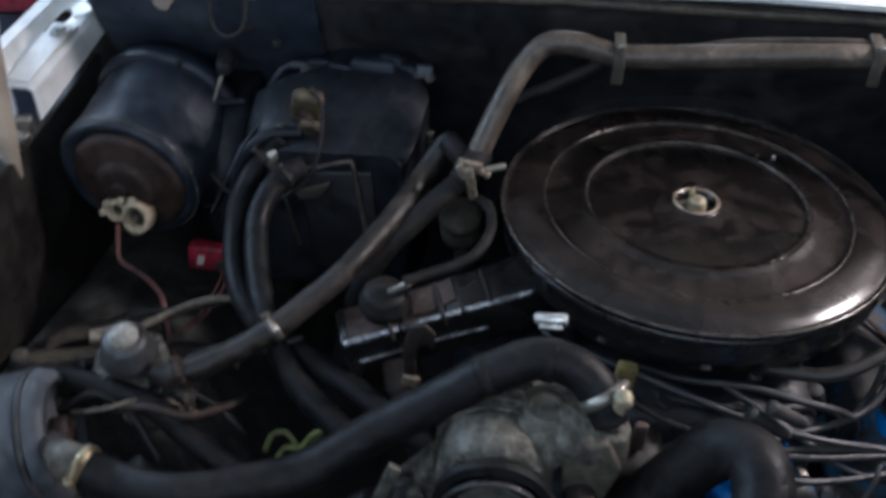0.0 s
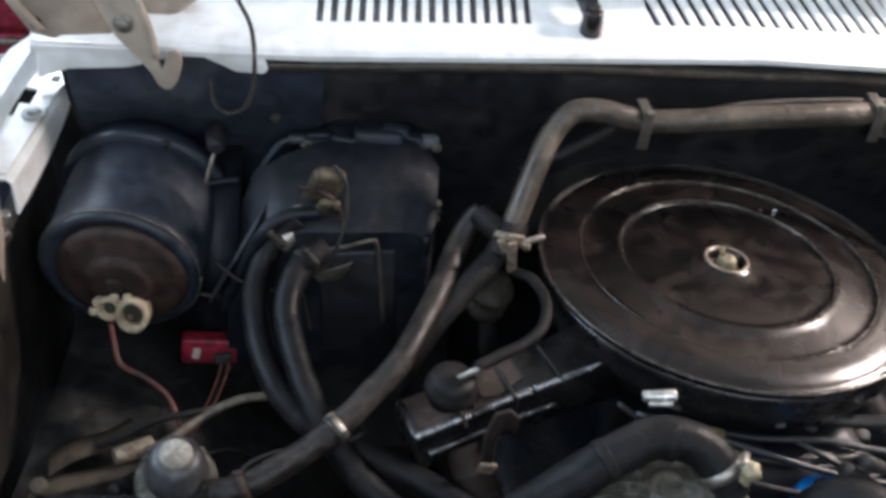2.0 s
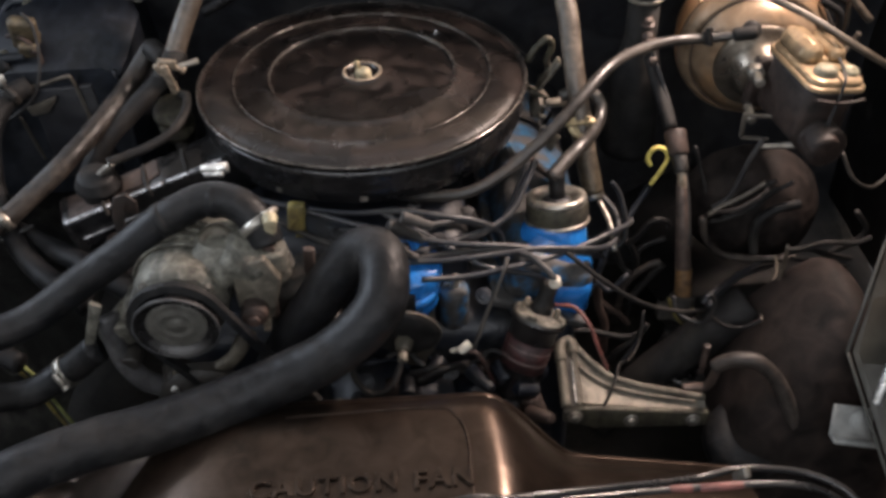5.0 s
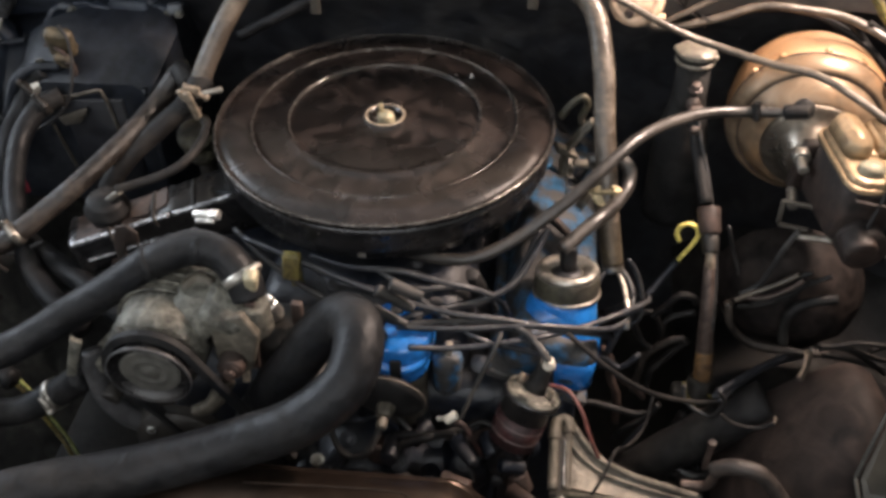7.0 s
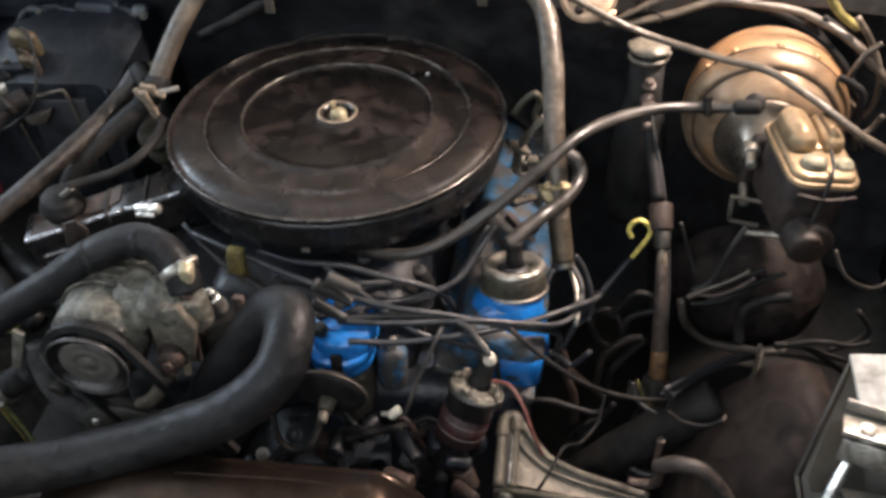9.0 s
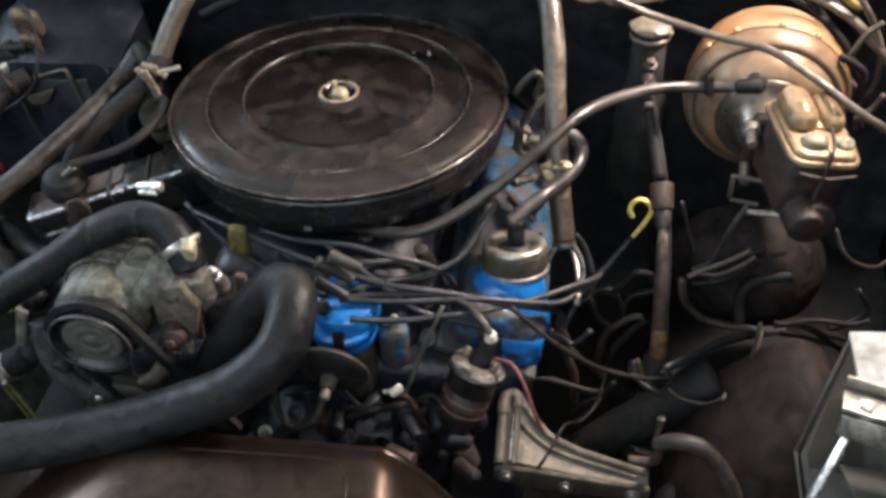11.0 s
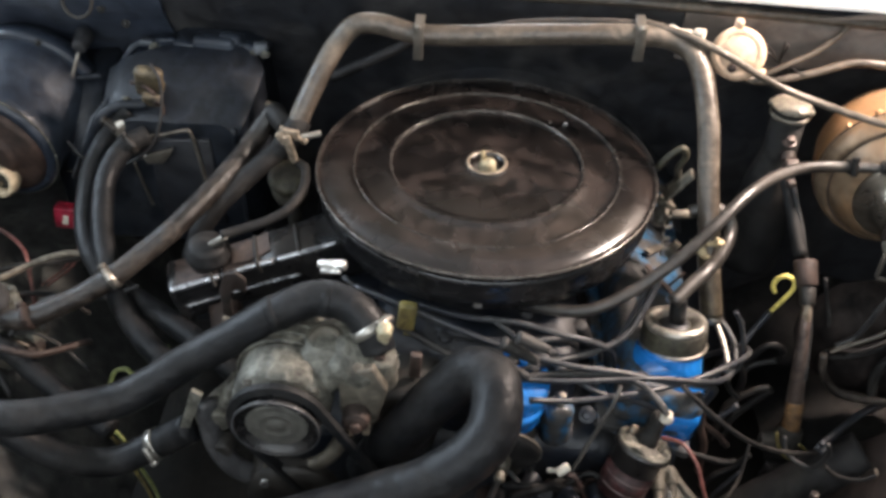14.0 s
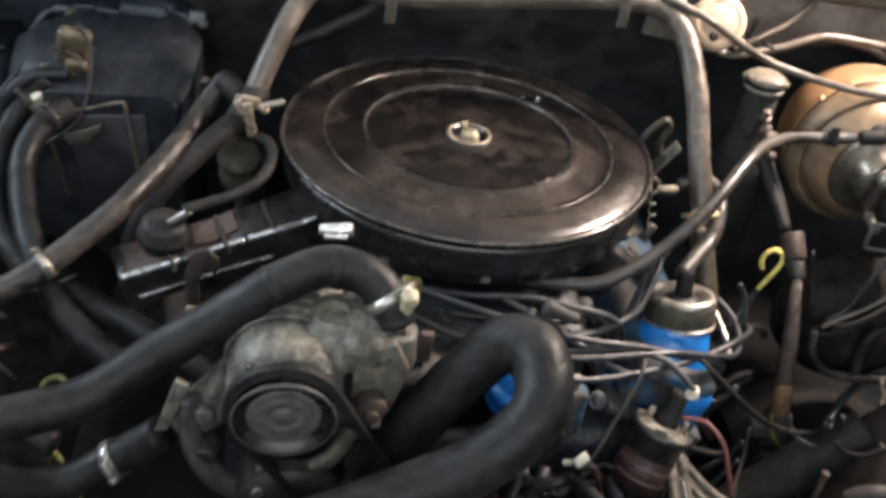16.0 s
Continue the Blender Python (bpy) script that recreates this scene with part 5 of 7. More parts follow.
wire("yellow_wire", [(-0.422, -0.215, 0.784), (-0.412, -0.212, 0.797), (-0.396, -0.212, 0.800), (-0.382, -0.21, 0.819), (-0.364, -0.205, 0.822), (-0.350, -0.20, 0.806)], 0.0032, LIME, "greenish yellow wire looped low beside the pump", "yellow wires")
wire("yellow_wire", [(-0.366, -0.208, 0.812), (-0.358, -0.205, 0.836), (-0.360, -0.20, 0.852)], 0.0034, LIME, "greenish yellow wire looped low beside the pump", "yellow wires")
random.seed(17)
clutter = thing("fitting_cluster", (-0.54, -0.19, 0.80), "cluster of rusty and tan fittings beside the diverter valve", "fittings")
for k in range(16):
    q = Vector((random.uniform(-0.65, -0.50), random.uniform(-0.23, -0.13), random.uniform(0.815, 0.862)))
    d = Vector((random.uniform(-1, 1), random.uniform(-1, 0.3), random.uniform(-0.1, 1))).normalized()
    part("fitting", drum(q - d * 0.02, q + d * random.uniform(0.006, 0.02), random.uniform(0.006, 0.013), random.uniform(0.004, 0.011), 0.002, random.choice((6, 10, 14))), random.choice((RUST_BROWN, RUST_BROWN, PALE_TAN, GRIME_AND_SHADE, CASTING, BLACK_PLASTIC)), clutter)
for k in range(6):
    q = Vector((random.uniform(-0.68, -0.54), random.uniform(-0.24, -0.12), random.uniform(0.83, 0.86)))
    wire("loose_wire", [q, q + Vector((0.04, random.uniform(-0.03, 0.03), 0.02)), q + Vector((0.08, random.uniform(-0.04, 0.04), 0.01)), q + Vector((0.12, random.uniform(-0.05, 0.05), -0.02))], random.choice((0.002, 0.003, 0.0042)), random.choice((HOSE_DARK, WIRE_BLACK, WIRE_TAN, RUST_BROWN)), "loose thin wire among the fittings", "loose wires")
# ---- air pump ----
pump = thing("air_pump", (-0.19, -0.31, 0.85), "dirty grey cast aluminium air pump with a belt pulley", "pump")
PF = axis_frame((-0.193, -0.262, 0.931), (-0.193, -0.367, 0.922)) @ Matrix.Diagonal((0.91, 0.91, 1, 1))
part("casting", merge(turned([(0, -0.02), (0.045, -0.02), (0.056, -0.012), (0.058, 0.02), (0.054, 0.05), (0.056, 0.055), (0.056, 0.075), (0.050, 0.082), (0.030, 0.088), (0, 0.088)], PF, 40),
                      drum((-0.178, -0.262, 0.93), (-0.172, -0.282, 0.970), 0.044, 0.038, 0.006), drum((-0.225, -0.30, 0.91), (-0.285, -0.315, 0.86), 0.026, 0.019, 0.005),
                      block((0.05, 0.05, 0.05), pose(-0.125, -0.305, 0.955, 20, 20, 0), 0.012)), CASTING, pump)
part("outlet_neck", drum((-0.10, -0.300, 0.930), (-0.096, -0.303, 0.972), 0.022, 0.018, 0.004), CASTING, pump)
part("ear", merge(block((0.018, 0.03, 0.055), pose(-0.255, -0.310, 0.90, 0, 25, 0), 0.006), drum((-0.262, -0.305, 0.89), (-0.262, -0.335, 0.888), 0.012, 0.010, 0.002, 14)), CASTING, pump)
part("ear", prism([(-0.135, 0.965), (-0.10, 0.975), (-0.085, 0.945), (-0.098, 0.895), (-0.118, 0.885), (-0.135, 0.91)], 0.012, Matrix.Translation((0, -0.318, 0)) @ Matrix.Rotation(radians(90), 4, "X"), 0.003), CASTING_TAN, pump, "tan mounting ear")
part("bolt", merge(drum((-0.118, -0.318, 0.910), (-0.117, -0.345, 0.908), 0.0155, 0.014, 0.003), hex_bolt((-0.117, -0.345, 0.908), (0, -1, 0), 0.007, 0.007)), RUST_BROWN, pump, "rusty bolt boss")
pulley = part("pulley", turned([(0, 0.084), (0.022, 0.084), (0.040, 0.088), (0.047, 0.089), (0.0485, 0.091), (0.042, 0.096), (0.042, 0.099), (0.0485, 0.105), (0.0485, 0.108), (0.0462, 0.1095), (0.0440, 0.107), (0.0432, 0.104), (0.034, 0.1025), (0.0325, 0.1005), (0.0305, 0.1005), (0.029, 0.098), (0.026, 0.096), (0.024, 0.0985), (0.018, 0.0985), (0.016, 0.096), (0.010, 0.096), (0.008, 0.0985), (0, 0.0985)], PF, 56), BLACK_PAINT, pump, "dusty black dished pulley")
part("hub_plate", turned([(0, 0.1046), (0.0085, 0.1046), (0.0095, 0.1034), (0.0155, 0.1034), (0.0168, 0.1046), (0.0205, 0.1046), (0.0218, 0.1036), (0.0300, 0.1040), (0.0335, 0.1046), (0.0350, 0.1036), (0.0352, 0.1000), (0.0, 0.0975)], PF, 56), PULLEY_DUST, pulley, "dusty grey hub plate with rings")
part("rim", turned([(0.0472, 0.108), (0.0490, 0.107), (0.0490, 0.1095), (0.0472, 0.110)], PF, 56), DARK_GREY, pulley, "worn grey rim")
for a in (40, 130, 220, 310):
    part("body_bolt", hex_bolt(PF @ Vector((0.050 * math.cos(radians(a)), 0.050 * math.sin(radians(a)), 0.079)), PF.to_3x3() @ Vector((0, 0, 1)), 0.004, 0.004), STEEL, pump)
part("cooling_rib", merge(*[turned([(0.057, h), (0.0600, h), (0.0600, h + 0.003), (0.057, h + 0.003)], PF, 40) for h in (0.0, 0.012, 0.024, 0.036)]), CASTING, pump)


def belt(points, w, t):
    bm = bmesh.new()
    rows = []
    for i, p in enumerate(points):
        p = Vector(p)
        a = (Vector(points[min(i + 1, len(points) - 1)]) - Vector(points[max(i - 1, 0)])).normalized()
        s = Vector((0, 1, 0))
        n = a.cross(s).normalized()
        rows.append([bm.verts.new(p + s * w * x + n * t * y) for x, y in ((-0.5, -0.5), (0.5, -0.5), (0.35, 0.5), (-0.35, 0.5))])
    for a, b in zip(rows, rows[1:]):
        for k in range(4):
            bm.faces.new((a[k], a[(k + 1) % 4], b[(k + 1) % 4], b[k]))
    bm.faces.new(rows[0]), bm.faces.new(rows[-1][::-1])
    return bm


c = PF @ Vector((0, 0, 0.0975))
arc = [c + 0.0475 * Vector((math.cos(radians(a)), 0, math.sin(radians(a)))) for a in range(215, 29, -8)]
single("drive_belt", belt([(-0.165, c.y, 0.80), *arc, (-0.118, c.y, 0.888), (-0.080, c.y, 0.825), (-0.06, c.y, 0.79)], 0.011, 0.008), RUBBER, "worn black drive belt round the pump pulley", "belt")
bracket = thing("pump_bracket", (-0.22, -0.33, 0.79), "grimy cast pump bracket with curved arms", "bracket")
part("arm", tube([(-0.275, -0.325, 0.905), (-0.272, -0.335, 0.865), (-0.255, -0.340, 0.825), (-0.225, -0.338, 0.80)], 0.012, 12, 8, 0.15, 0.6), DARK_GREY, bracket)
part("arm", tube([(-0.13, -0.330, 0.875), (-0.15, -0.340, 0.845), (-0.185, -0.345, 0.832), (-0.215, -0.345, 0.840)], 0.011, 12, 8, 0.15, 0.7), CASTING_TAN, bracket)
part("boss", merge(drum((-0.213, -0.325, 0.822), (-0.213, -0.352, 0.818), 0.020, 0.016, 0.004, 20), drum((-0.262, -0.325, 0.850), (-0.262, -0.345, 0.847), 0.014, 0.012, 0.003, 16)), GRIME_AND_SHADE, bracket)
part("side_plate", prism([(-0.284, 0.938), (-0.273, 0.931), (-0.292, 0.880), (-0.303, 0.879)], 0.006, Matrix.Translation((0, -0.336, 0)) @ Matrix.Rotation(radians(90), 4, "X"), 0.001), CASTING, bracket, "pale upright plate edge")
part("port", merge(turned([(0, 0), (0.019, 0), (0.019, 0.010), (0.016, 0.013), (0.010, 0.013), (0.009, 0.010), (0, 0.010)], axis_frame((-0.153, -0.292, 0.968), (-0.150, -0.305, 0.998)), 24), drum((-0.142, -0.298, 0.960), (-0.140, -0.312, 0.962), 0.010, 0.009, 0.002, 14)), CASTING_TAN, pump, "brownish round port")
part("cone", loft([oblong(Vector((-0.176, -0.300, 0.940)), (1, 0, 0), (0, 1, 0), 0.092, 0.080, 0.036, 6), oblong(Vector((-0.160, -0.296, 0.962)), (1, 0, 0), (0, 1, 0), 0.080, 0.062, 0.030, 6), oblong(Vector((-0.142, -0.290, 0.980)), (1, 0, 0), (0, 1, 0), 0.060, 0.046, 0.022, 6)]), CASTING, pump)
part("screw_boss", drum((-0.128, -0.312, 0.952), (-0.126, -0.325, 0.950), 0.008, 0.007, 0.002, 12), CASTING, pump)
single("pump_bolt", hex_bolt((-0.213, -0.357, 0.822), (0, -1, 0.3), 0.006, 0.007), ZINC, "bright bolt below the pump", "bolt")
single("idler_pulley", turned([(0, 0), (0.046, 0), (0.05, 0.004), (0.046, 0.009), (0.05, 0.014), (0.05, 0.018), (0.03, 0.02), (0.012, 0.024), (0, 0.024)], axis_frame((-0.185, -0.34, 0.80), (-0.185, -0.38, 0.798)), 40), GRIME_AND_SHADE, "grimy dark lower drive pulley", "pulley")

# ---- thermostat housing, sensors and small tabs ----
single("hose_spring_clip", merge(drum((-0.168, -0.232, 1.024), (-0.139, -0.236, 1.028), 0.0046, 0.0060, 0.001, 10), drum((-0.164, -0.240, 1.022), (-0.143, -0.242, 1.024), 0.0030, None, 0.001, 8)), ZINC, "bright chrome spring clip on the thick hose", "clip")
single("vacuum_switch", merge(block((0.020, 0.012, 0.036), pose(-0.077, -0.212, 0.940, 0, 6, 0), 0.003), block((0.012, 0.010, 0.03), pose(-0.075, -0.205, 0.91), 0.002)), OLIVE, "dirty olive-yellow vacuum switch", "switch")
single("bracket_tab", merge(block((0.0125, 0.008, 0.034), pose(-0.0625, -0.262, 0.916, 0, 2, 0), 0.002), block((0.010, 0.008, 0.018), pose(-0.0665, -0.262, 0.884, 0, 12, 0), 0.002)), SHAFT_BROWN, "pinkish brown metal tab", "bracket")
single("thermostat_sender", merge(drum((-0.092, -0.250, 0.900), (-0.092, -0.262, 0.930), 0.011, 0.009), drum((-0.092, -0.262, 0.930), (-0.092, -0.266, 0.942), 0.006)), ZINC, "bright metal sender screwed into the housing", "sensor")
single("thermostat_housing", merge(block((0.085, 0.10, 0.09), pose(-0.075, -0.235, 0.85), 0.02, 3), drum((-0.07, -0.26, 0.80), (-0.062, -0.275, 0.86), 0.032)), GRIME_AND_SHADE, "grimy black thermostat housing", "housing")
single("pump_strap", prism([(-0.101, 0.978), (-0.090, 0.976), (-0.097, 0.880), (-0.106, 0.878)], 0.005, Matrix.Translation((0, -0.308, 0)) @ Matrix.Rotation(radians(90), 4, "X"), 0.001), RUST_BROWN, "rusty red-brown strap beside the pump", "bracket")
single("pump_strap", prism([(-0.111, 0.966), (-0.099, 0.968), (-0.102, 0.912), (-0.105, 0.872), (-0.113, 0.871), (-0.112, 0.92)], 0.005, Matrix.Translation((0, -0.322, 0)) @ Matrix.Rotation(radians(90), 4, "X"), 0.001), PALE_TAN, "pale pinkish strap beside the pump", "bracket")
single("sender_bracket", prism([(-0.125, 0.97), (-0.105, 0.965), (-0.098, 0.90), (-0.118, 0.86), (-0.13, 0.90)], 0.006, Matrix.Translation((0, -0.285, 0)) @ Matrix.Rotation(radians(90), 4, "X"), 0.001), RUST_BROWN, "rusty brown bracket beside the pump", "bracket")

# ---- engine: block, manifold, valve cover, distributor, coil ----
# Castings are far darker than the valve cover's blue.
engine = thing("engine", (0, 0, 0.5), "near-black V8 engine under hoses and wires", "engine")
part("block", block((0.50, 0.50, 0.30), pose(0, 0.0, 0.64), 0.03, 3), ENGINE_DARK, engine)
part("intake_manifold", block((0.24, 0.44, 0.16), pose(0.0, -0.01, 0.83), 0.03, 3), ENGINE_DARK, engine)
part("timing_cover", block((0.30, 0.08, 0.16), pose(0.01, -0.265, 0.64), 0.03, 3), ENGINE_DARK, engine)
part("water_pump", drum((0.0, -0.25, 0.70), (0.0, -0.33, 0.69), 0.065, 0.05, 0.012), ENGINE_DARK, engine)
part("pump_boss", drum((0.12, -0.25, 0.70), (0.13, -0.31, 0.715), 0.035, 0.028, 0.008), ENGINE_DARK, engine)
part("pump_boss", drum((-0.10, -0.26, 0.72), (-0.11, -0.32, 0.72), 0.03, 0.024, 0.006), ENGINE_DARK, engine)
random.seed(31)
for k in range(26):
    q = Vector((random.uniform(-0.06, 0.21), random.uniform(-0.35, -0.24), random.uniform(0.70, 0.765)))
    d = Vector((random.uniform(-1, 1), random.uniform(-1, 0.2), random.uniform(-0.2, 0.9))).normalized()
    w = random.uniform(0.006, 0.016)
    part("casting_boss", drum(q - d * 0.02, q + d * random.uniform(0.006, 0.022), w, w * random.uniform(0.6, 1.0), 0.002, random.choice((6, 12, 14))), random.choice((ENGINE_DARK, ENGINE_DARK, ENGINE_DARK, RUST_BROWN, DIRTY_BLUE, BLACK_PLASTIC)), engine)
for k in range(7):
    q = Vector((random.uniform(-0.05, 0.12), random.uniform(-0.33, -0.27), random.uniform(0.73, 0.77)))
    part("pipe", tube([q, q + Vector((0.03, random.uniform(-0.02, 0.02), 0.015)), q + Vector((0.06, random.uniform(-0.03, 0.03), 0.0)), q + Vector((0.085, random.uniform(-0.03, 0.03), -0.03))], random.uniform(0.003, 0.006), 8), random.choice((ENGINE_DARK, HOSE_DARK, WIRE_BLACK, RUST_BROWN)), engine)
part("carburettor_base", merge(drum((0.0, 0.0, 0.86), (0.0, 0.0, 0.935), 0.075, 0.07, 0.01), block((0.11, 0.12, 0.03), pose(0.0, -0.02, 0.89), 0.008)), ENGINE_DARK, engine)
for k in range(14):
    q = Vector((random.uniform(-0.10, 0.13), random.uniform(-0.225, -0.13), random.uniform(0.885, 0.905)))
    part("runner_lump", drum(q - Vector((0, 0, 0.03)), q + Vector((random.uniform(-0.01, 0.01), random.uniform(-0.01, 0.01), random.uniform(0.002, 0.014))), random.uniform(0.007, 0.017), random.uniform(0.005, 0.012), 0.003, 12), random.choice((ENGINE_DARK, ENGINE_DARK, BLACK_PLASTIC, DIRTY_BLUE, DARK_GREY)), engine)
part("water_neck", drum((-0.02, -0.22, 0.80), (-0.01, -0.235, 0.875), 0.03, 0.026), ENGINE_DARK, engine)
for x, y, z in ((0.10, -0.225, 0.845), (0.135, -0.23, 0.82), (0.09, -0.30, 0.765), (0.125, -0.32, 0.75), (-0.01, -0.31, 0.765), (0.05, -0.32, 0.74)):
    part("bolt", hex_bolt((x, y, z), (0, -0.6, 0.8), 0.007, 0.009), ENGINE_DARK, engine)
cover = thing("valve_cover", (0.2, -0.05, 0.8), "bright blue painted valve cover with an oil filler tower", "valve cover")
VC = Matrix.Translation((0.215, 0.0, 0.825)) @ Matrix.Rotation(radians(22), 4, "Y")
part("cover_body", merge(block((0.105, 0.46, 0.07), VC, 0.020, 4), block((0.125, 0.48, 0.012), VC @ Matrix.Translation((0, 0, -0.034)), 0.003)), DIRTY_BLUE, cover)
part("filler_tower", turned([(0, 0), (0.044, 0), (0.043, 0.025), (0.039, 0.05), (0.037, 0.078), (0.0355, 0.084), (0, 0.084)], axis_frame((0.232, -0.188, 0.800), (0.226, -0.158, 0.90)), 36), BLUE, cover, "blue oil filler tower")
part("tower_foot", smooth(loft([oblong(Vector(c), (1, 0, 0), (0, 1, -0.25), w, d, r, 6) for c, w, d, r in (((0.226, -0.163, 0.876), 0.068, 0.068, 0.033), ((0.221, -0.168, 0.866), 0.078, 0.076, 0.034), ((0.215, -0.173, 0.848), 0.096, 0.084, 0.034), ((0.214, -0.178, 0.825), 0.100, 0.088, 0.030), ((0.222, -0.184, 0.770), 0.094, 0.090, 0.026))]), 50), BLUE, cover, "flared foot of the filler tower")
part("front_flank", block((0.066, 0.045, 0.085), pose(0.234, -0.205, 0.795, 14, 6, 0), 0.018, 3), BLUE, cover)
for y in (-0.12, 0.02, 0.14):
    part("bolt", hex_bolt(VC @ Vector((0.055, y, -0.026)), VC.to_3x3() @ Vector((0, 0, 1)), 0.006, 0.006), STEEL, cover)
for y, a, m in ((-0.10, 20, GRIME_AND_SHADE), (-0.03, -35, RUST_BROWN), (0.03, 50, CASTING_TAN), (0.09, -10, GRIME_AND_SHADE)):
    part("wire_bracket", merge(block((0.05, 0.010, 0.003), VC @ pose(0.0, y, 0.040, 0, 8, a), 0.001), block((0.003, 0.012, 0.026), VC @ pose(0.020, y, 0.050, 0, 10, a), 0.001)), m, cover, "bent metal wire bracket")
oilcap = thing("oil_filler_cap", (0.227, -0.155, 0.888), "dull steel breather cap with black band on the blue tower", "filler cap")
OC = axis_frame((0.2305, -0.160, 0.885), (0.2292, -0.1505, 0.922))
part("band", turned([(0, -0.006), (0.0370, -0.006), (0.0382, -0.003), (0.0375, 0.016), (0.0368, 0.0185), (0, 0.0185)], OC, 44), OLIVE_GREY, oilcap, "black band")
part("lower_rim", turned([(0.0365, -0.0085), (0.0395, -0.0085), (0.0400, -0.0060), (0.0390, -0.0040), (0.0365, -0.0040)], OC, 44), STEEL, oilcap, "thin bright lower rim")
part("cap_top", turned([(0.0185, 0.0170), (0.0365, 0.0175), (0.0372, 0.0205), (0.0355, 0.0245), (0.0310, 0.0262), (0.0262, 0.0250), (0.0225, 0.0215), (0.0195, 0.0190)], OC, 44), STEEL, oilcap, "dull steel rolled rim")
part("socket", turned([(0, 0.0150), (0.0215, 0.0150), (0.0215, 0.0178), (0.0165, 0.0182), (0.0150, 0.0215), (0.0120, 0.0222), (0, 0.0222)], OC, 36), BLACK_PLASTIC, oilcap, "black rubber socket")
part("elbow", tube([OC @ Vector((-0.004, -0.004, 0.018)), OC @ Vector((-0.001, 0.0, 0.030)), (0.230, -0.146, 0.934)], 0.0098, 14), RUBBER, oilcap, "black rubber elbow")

dist = thing("distributor", (0.05, -0.25, 0.82), "blue distributor cap with plug wires", "distributor")
part("cap", turned([(0, 0), (0.0375, 0), (0.0385, 0.003), (0.0375, 0.022), (0.0340, 0.027), (0.012, 0.029), (0, 0.029)], axis_frame((0.048, -0.246, 0.870), (0.048, -0.252, 0.905)), 40), BLUE, dist)
part("adapter", turned([(0, 0), (0.0345, 0), (0.0375, 0.003), (0.0375, 0.010), (0.0360, 0.012), (0.0360, 0.018), (0.0392, 0.021), (0.0392, 0.030), (0.0375, 0.033), (0, 0.034)], axis_frame((0.043, -0.248, 0.840), (0.044, -0.254, 0.873)), 44), BLUE, dist, "blue adapter ring with two raised bands")
part("cap_clip", block((0.013, 0.005, 0.044), pose(0.047, -0.292, 0.858, -8, 0, 0), 0.002), MATT_BLACK, dist, "black spring clip")
for a, b, c in ([(0.028, -0.268, 0.964), (0.048, -0.268, 0.952), (0.066, -0.268, 0.94)], [(0.023, -0.268, 0.936), (0.04, -0.268, 0.926), (0.058, -0.268, 0.915)], [(0.043, -0.268, 0.974), (0.061, -0.268, 0.966), (0.076, -0.268, 0.959)]):
    part("boot", tube([a, b, c], (0.0075, 0.0052), 12), WIRE_BLACK, dist, "dark rubber plug wire boot")
for a in (40, 100, 160, 220):
    p = Vector((0.047 + 0.024 * math.cos(radians(a)), -0.254 + 0.024 * math.sin(radians(a)), 0.894))
    part("tower", drum(p, p + Vector((0, -0.003, 0.012)), 0.0085, 0.0075, 0.002, 14), WIRE_BLACK, dist)
part("housing", drum((0.048, -0.245, 0.75), (0.048, -0.25, 0.84), 0.028), CASTING_TAN, dist)
filter_can = thing("fuel_filter", (0.098, -0.245, 0.79), "dark teal fuel filter can beside the distributor", "fuel filter")
part("can", turned([(0, 0), (0.013, 0), (0.017, 0.006), (0.0175, 0.050), (0.015, 0.056), (0, 0.058)], axis_frame((0.098, -0.248, 0.795), (0.100, -0.246, 0.853)), 28), DIRTY_BLUE, filter_can)
part("fitting", drum((0.100, -0.246, 0.850), (0.101, -0.245, 0.868), 0.006, 0.005, 0.001, 6), STEEL, filter_can)
advance = thing("vacuum_advance", (0.025, -0.31, 0.80), "round dark vacuum advance can with brass fitting", "vacuum advance")
AD = axis_frame((0.040, -0.290, 0.836), (0.036, -0.330, 0.826))
part("can", turned([(0, 0), (0.030, 0), (0.040, 0.006), (0.042, 0.011), (0.038, 0.016), (0.024, 0.021), (0, 0.022)], AD, 40), MATT_BLACK, advance)
part("rim", turned([(0.0405, 0.009), (0.0425, 0.0095), (0.0425, 0.0115), (0.0405, 0.0115)], AD, 40), GREY_SHELL, advance, "dull metal rim")
part("fitting", merge(drum(AD @ Vector((0, 0, 0.02)), AD @ Vector((0, 0, 0.036)), 0.011, 0.009, 0.002, 6), drum(AD @ Vector((0, 0, 0.036)), AD @ Vector((0, 0, 0.05)), 0.006)), CASTING_TAN, advance, "brass fitting")
part("hose", tube([AD @ Vector((0, 0, 0.045)), (0.022, -0.352, 0.800), (0.0, -0.352, 0.790), (-0.018, -0.338, 0.80), (-0.03, -0.31, 0.835)], 0.0038, 10), HOSE_DARK, advance)

coil = thing("ignition_coil", (0.17, -0.29, 0.74), "black ignition coil with a worn red and white label", "ignition coil")
CO = axis_frame((0.164, -0.296, 0.721), (0.199, -0.266, 0.821))
part("can", turned([(0, 0), (0.026, 0), (0.0282, 0.004), (0.0282, 0.098), (0.0335, 0.101), (0.0335, 0.106), (0.031, 0.108), (0, 0.108)], CO, 40), BLACK_PAINT, coil)
part("label", turned([(0.0283, 0.040), (0.0286, 0.040), (0.0286, 0.078), (0.0283, 0.078)], CO, 40), LABEL_RED, coil, "worn dark red label")
for h, w in ((0.051, 0.0025), (0.066, 0.002)):
    part("print_bar", turned([(0.0287, h), (0.0289, h), (0.0289, h + w), (0.0287, h + w)], CO, 40), LABEL_WHITE, coil, "unreadable pale print")
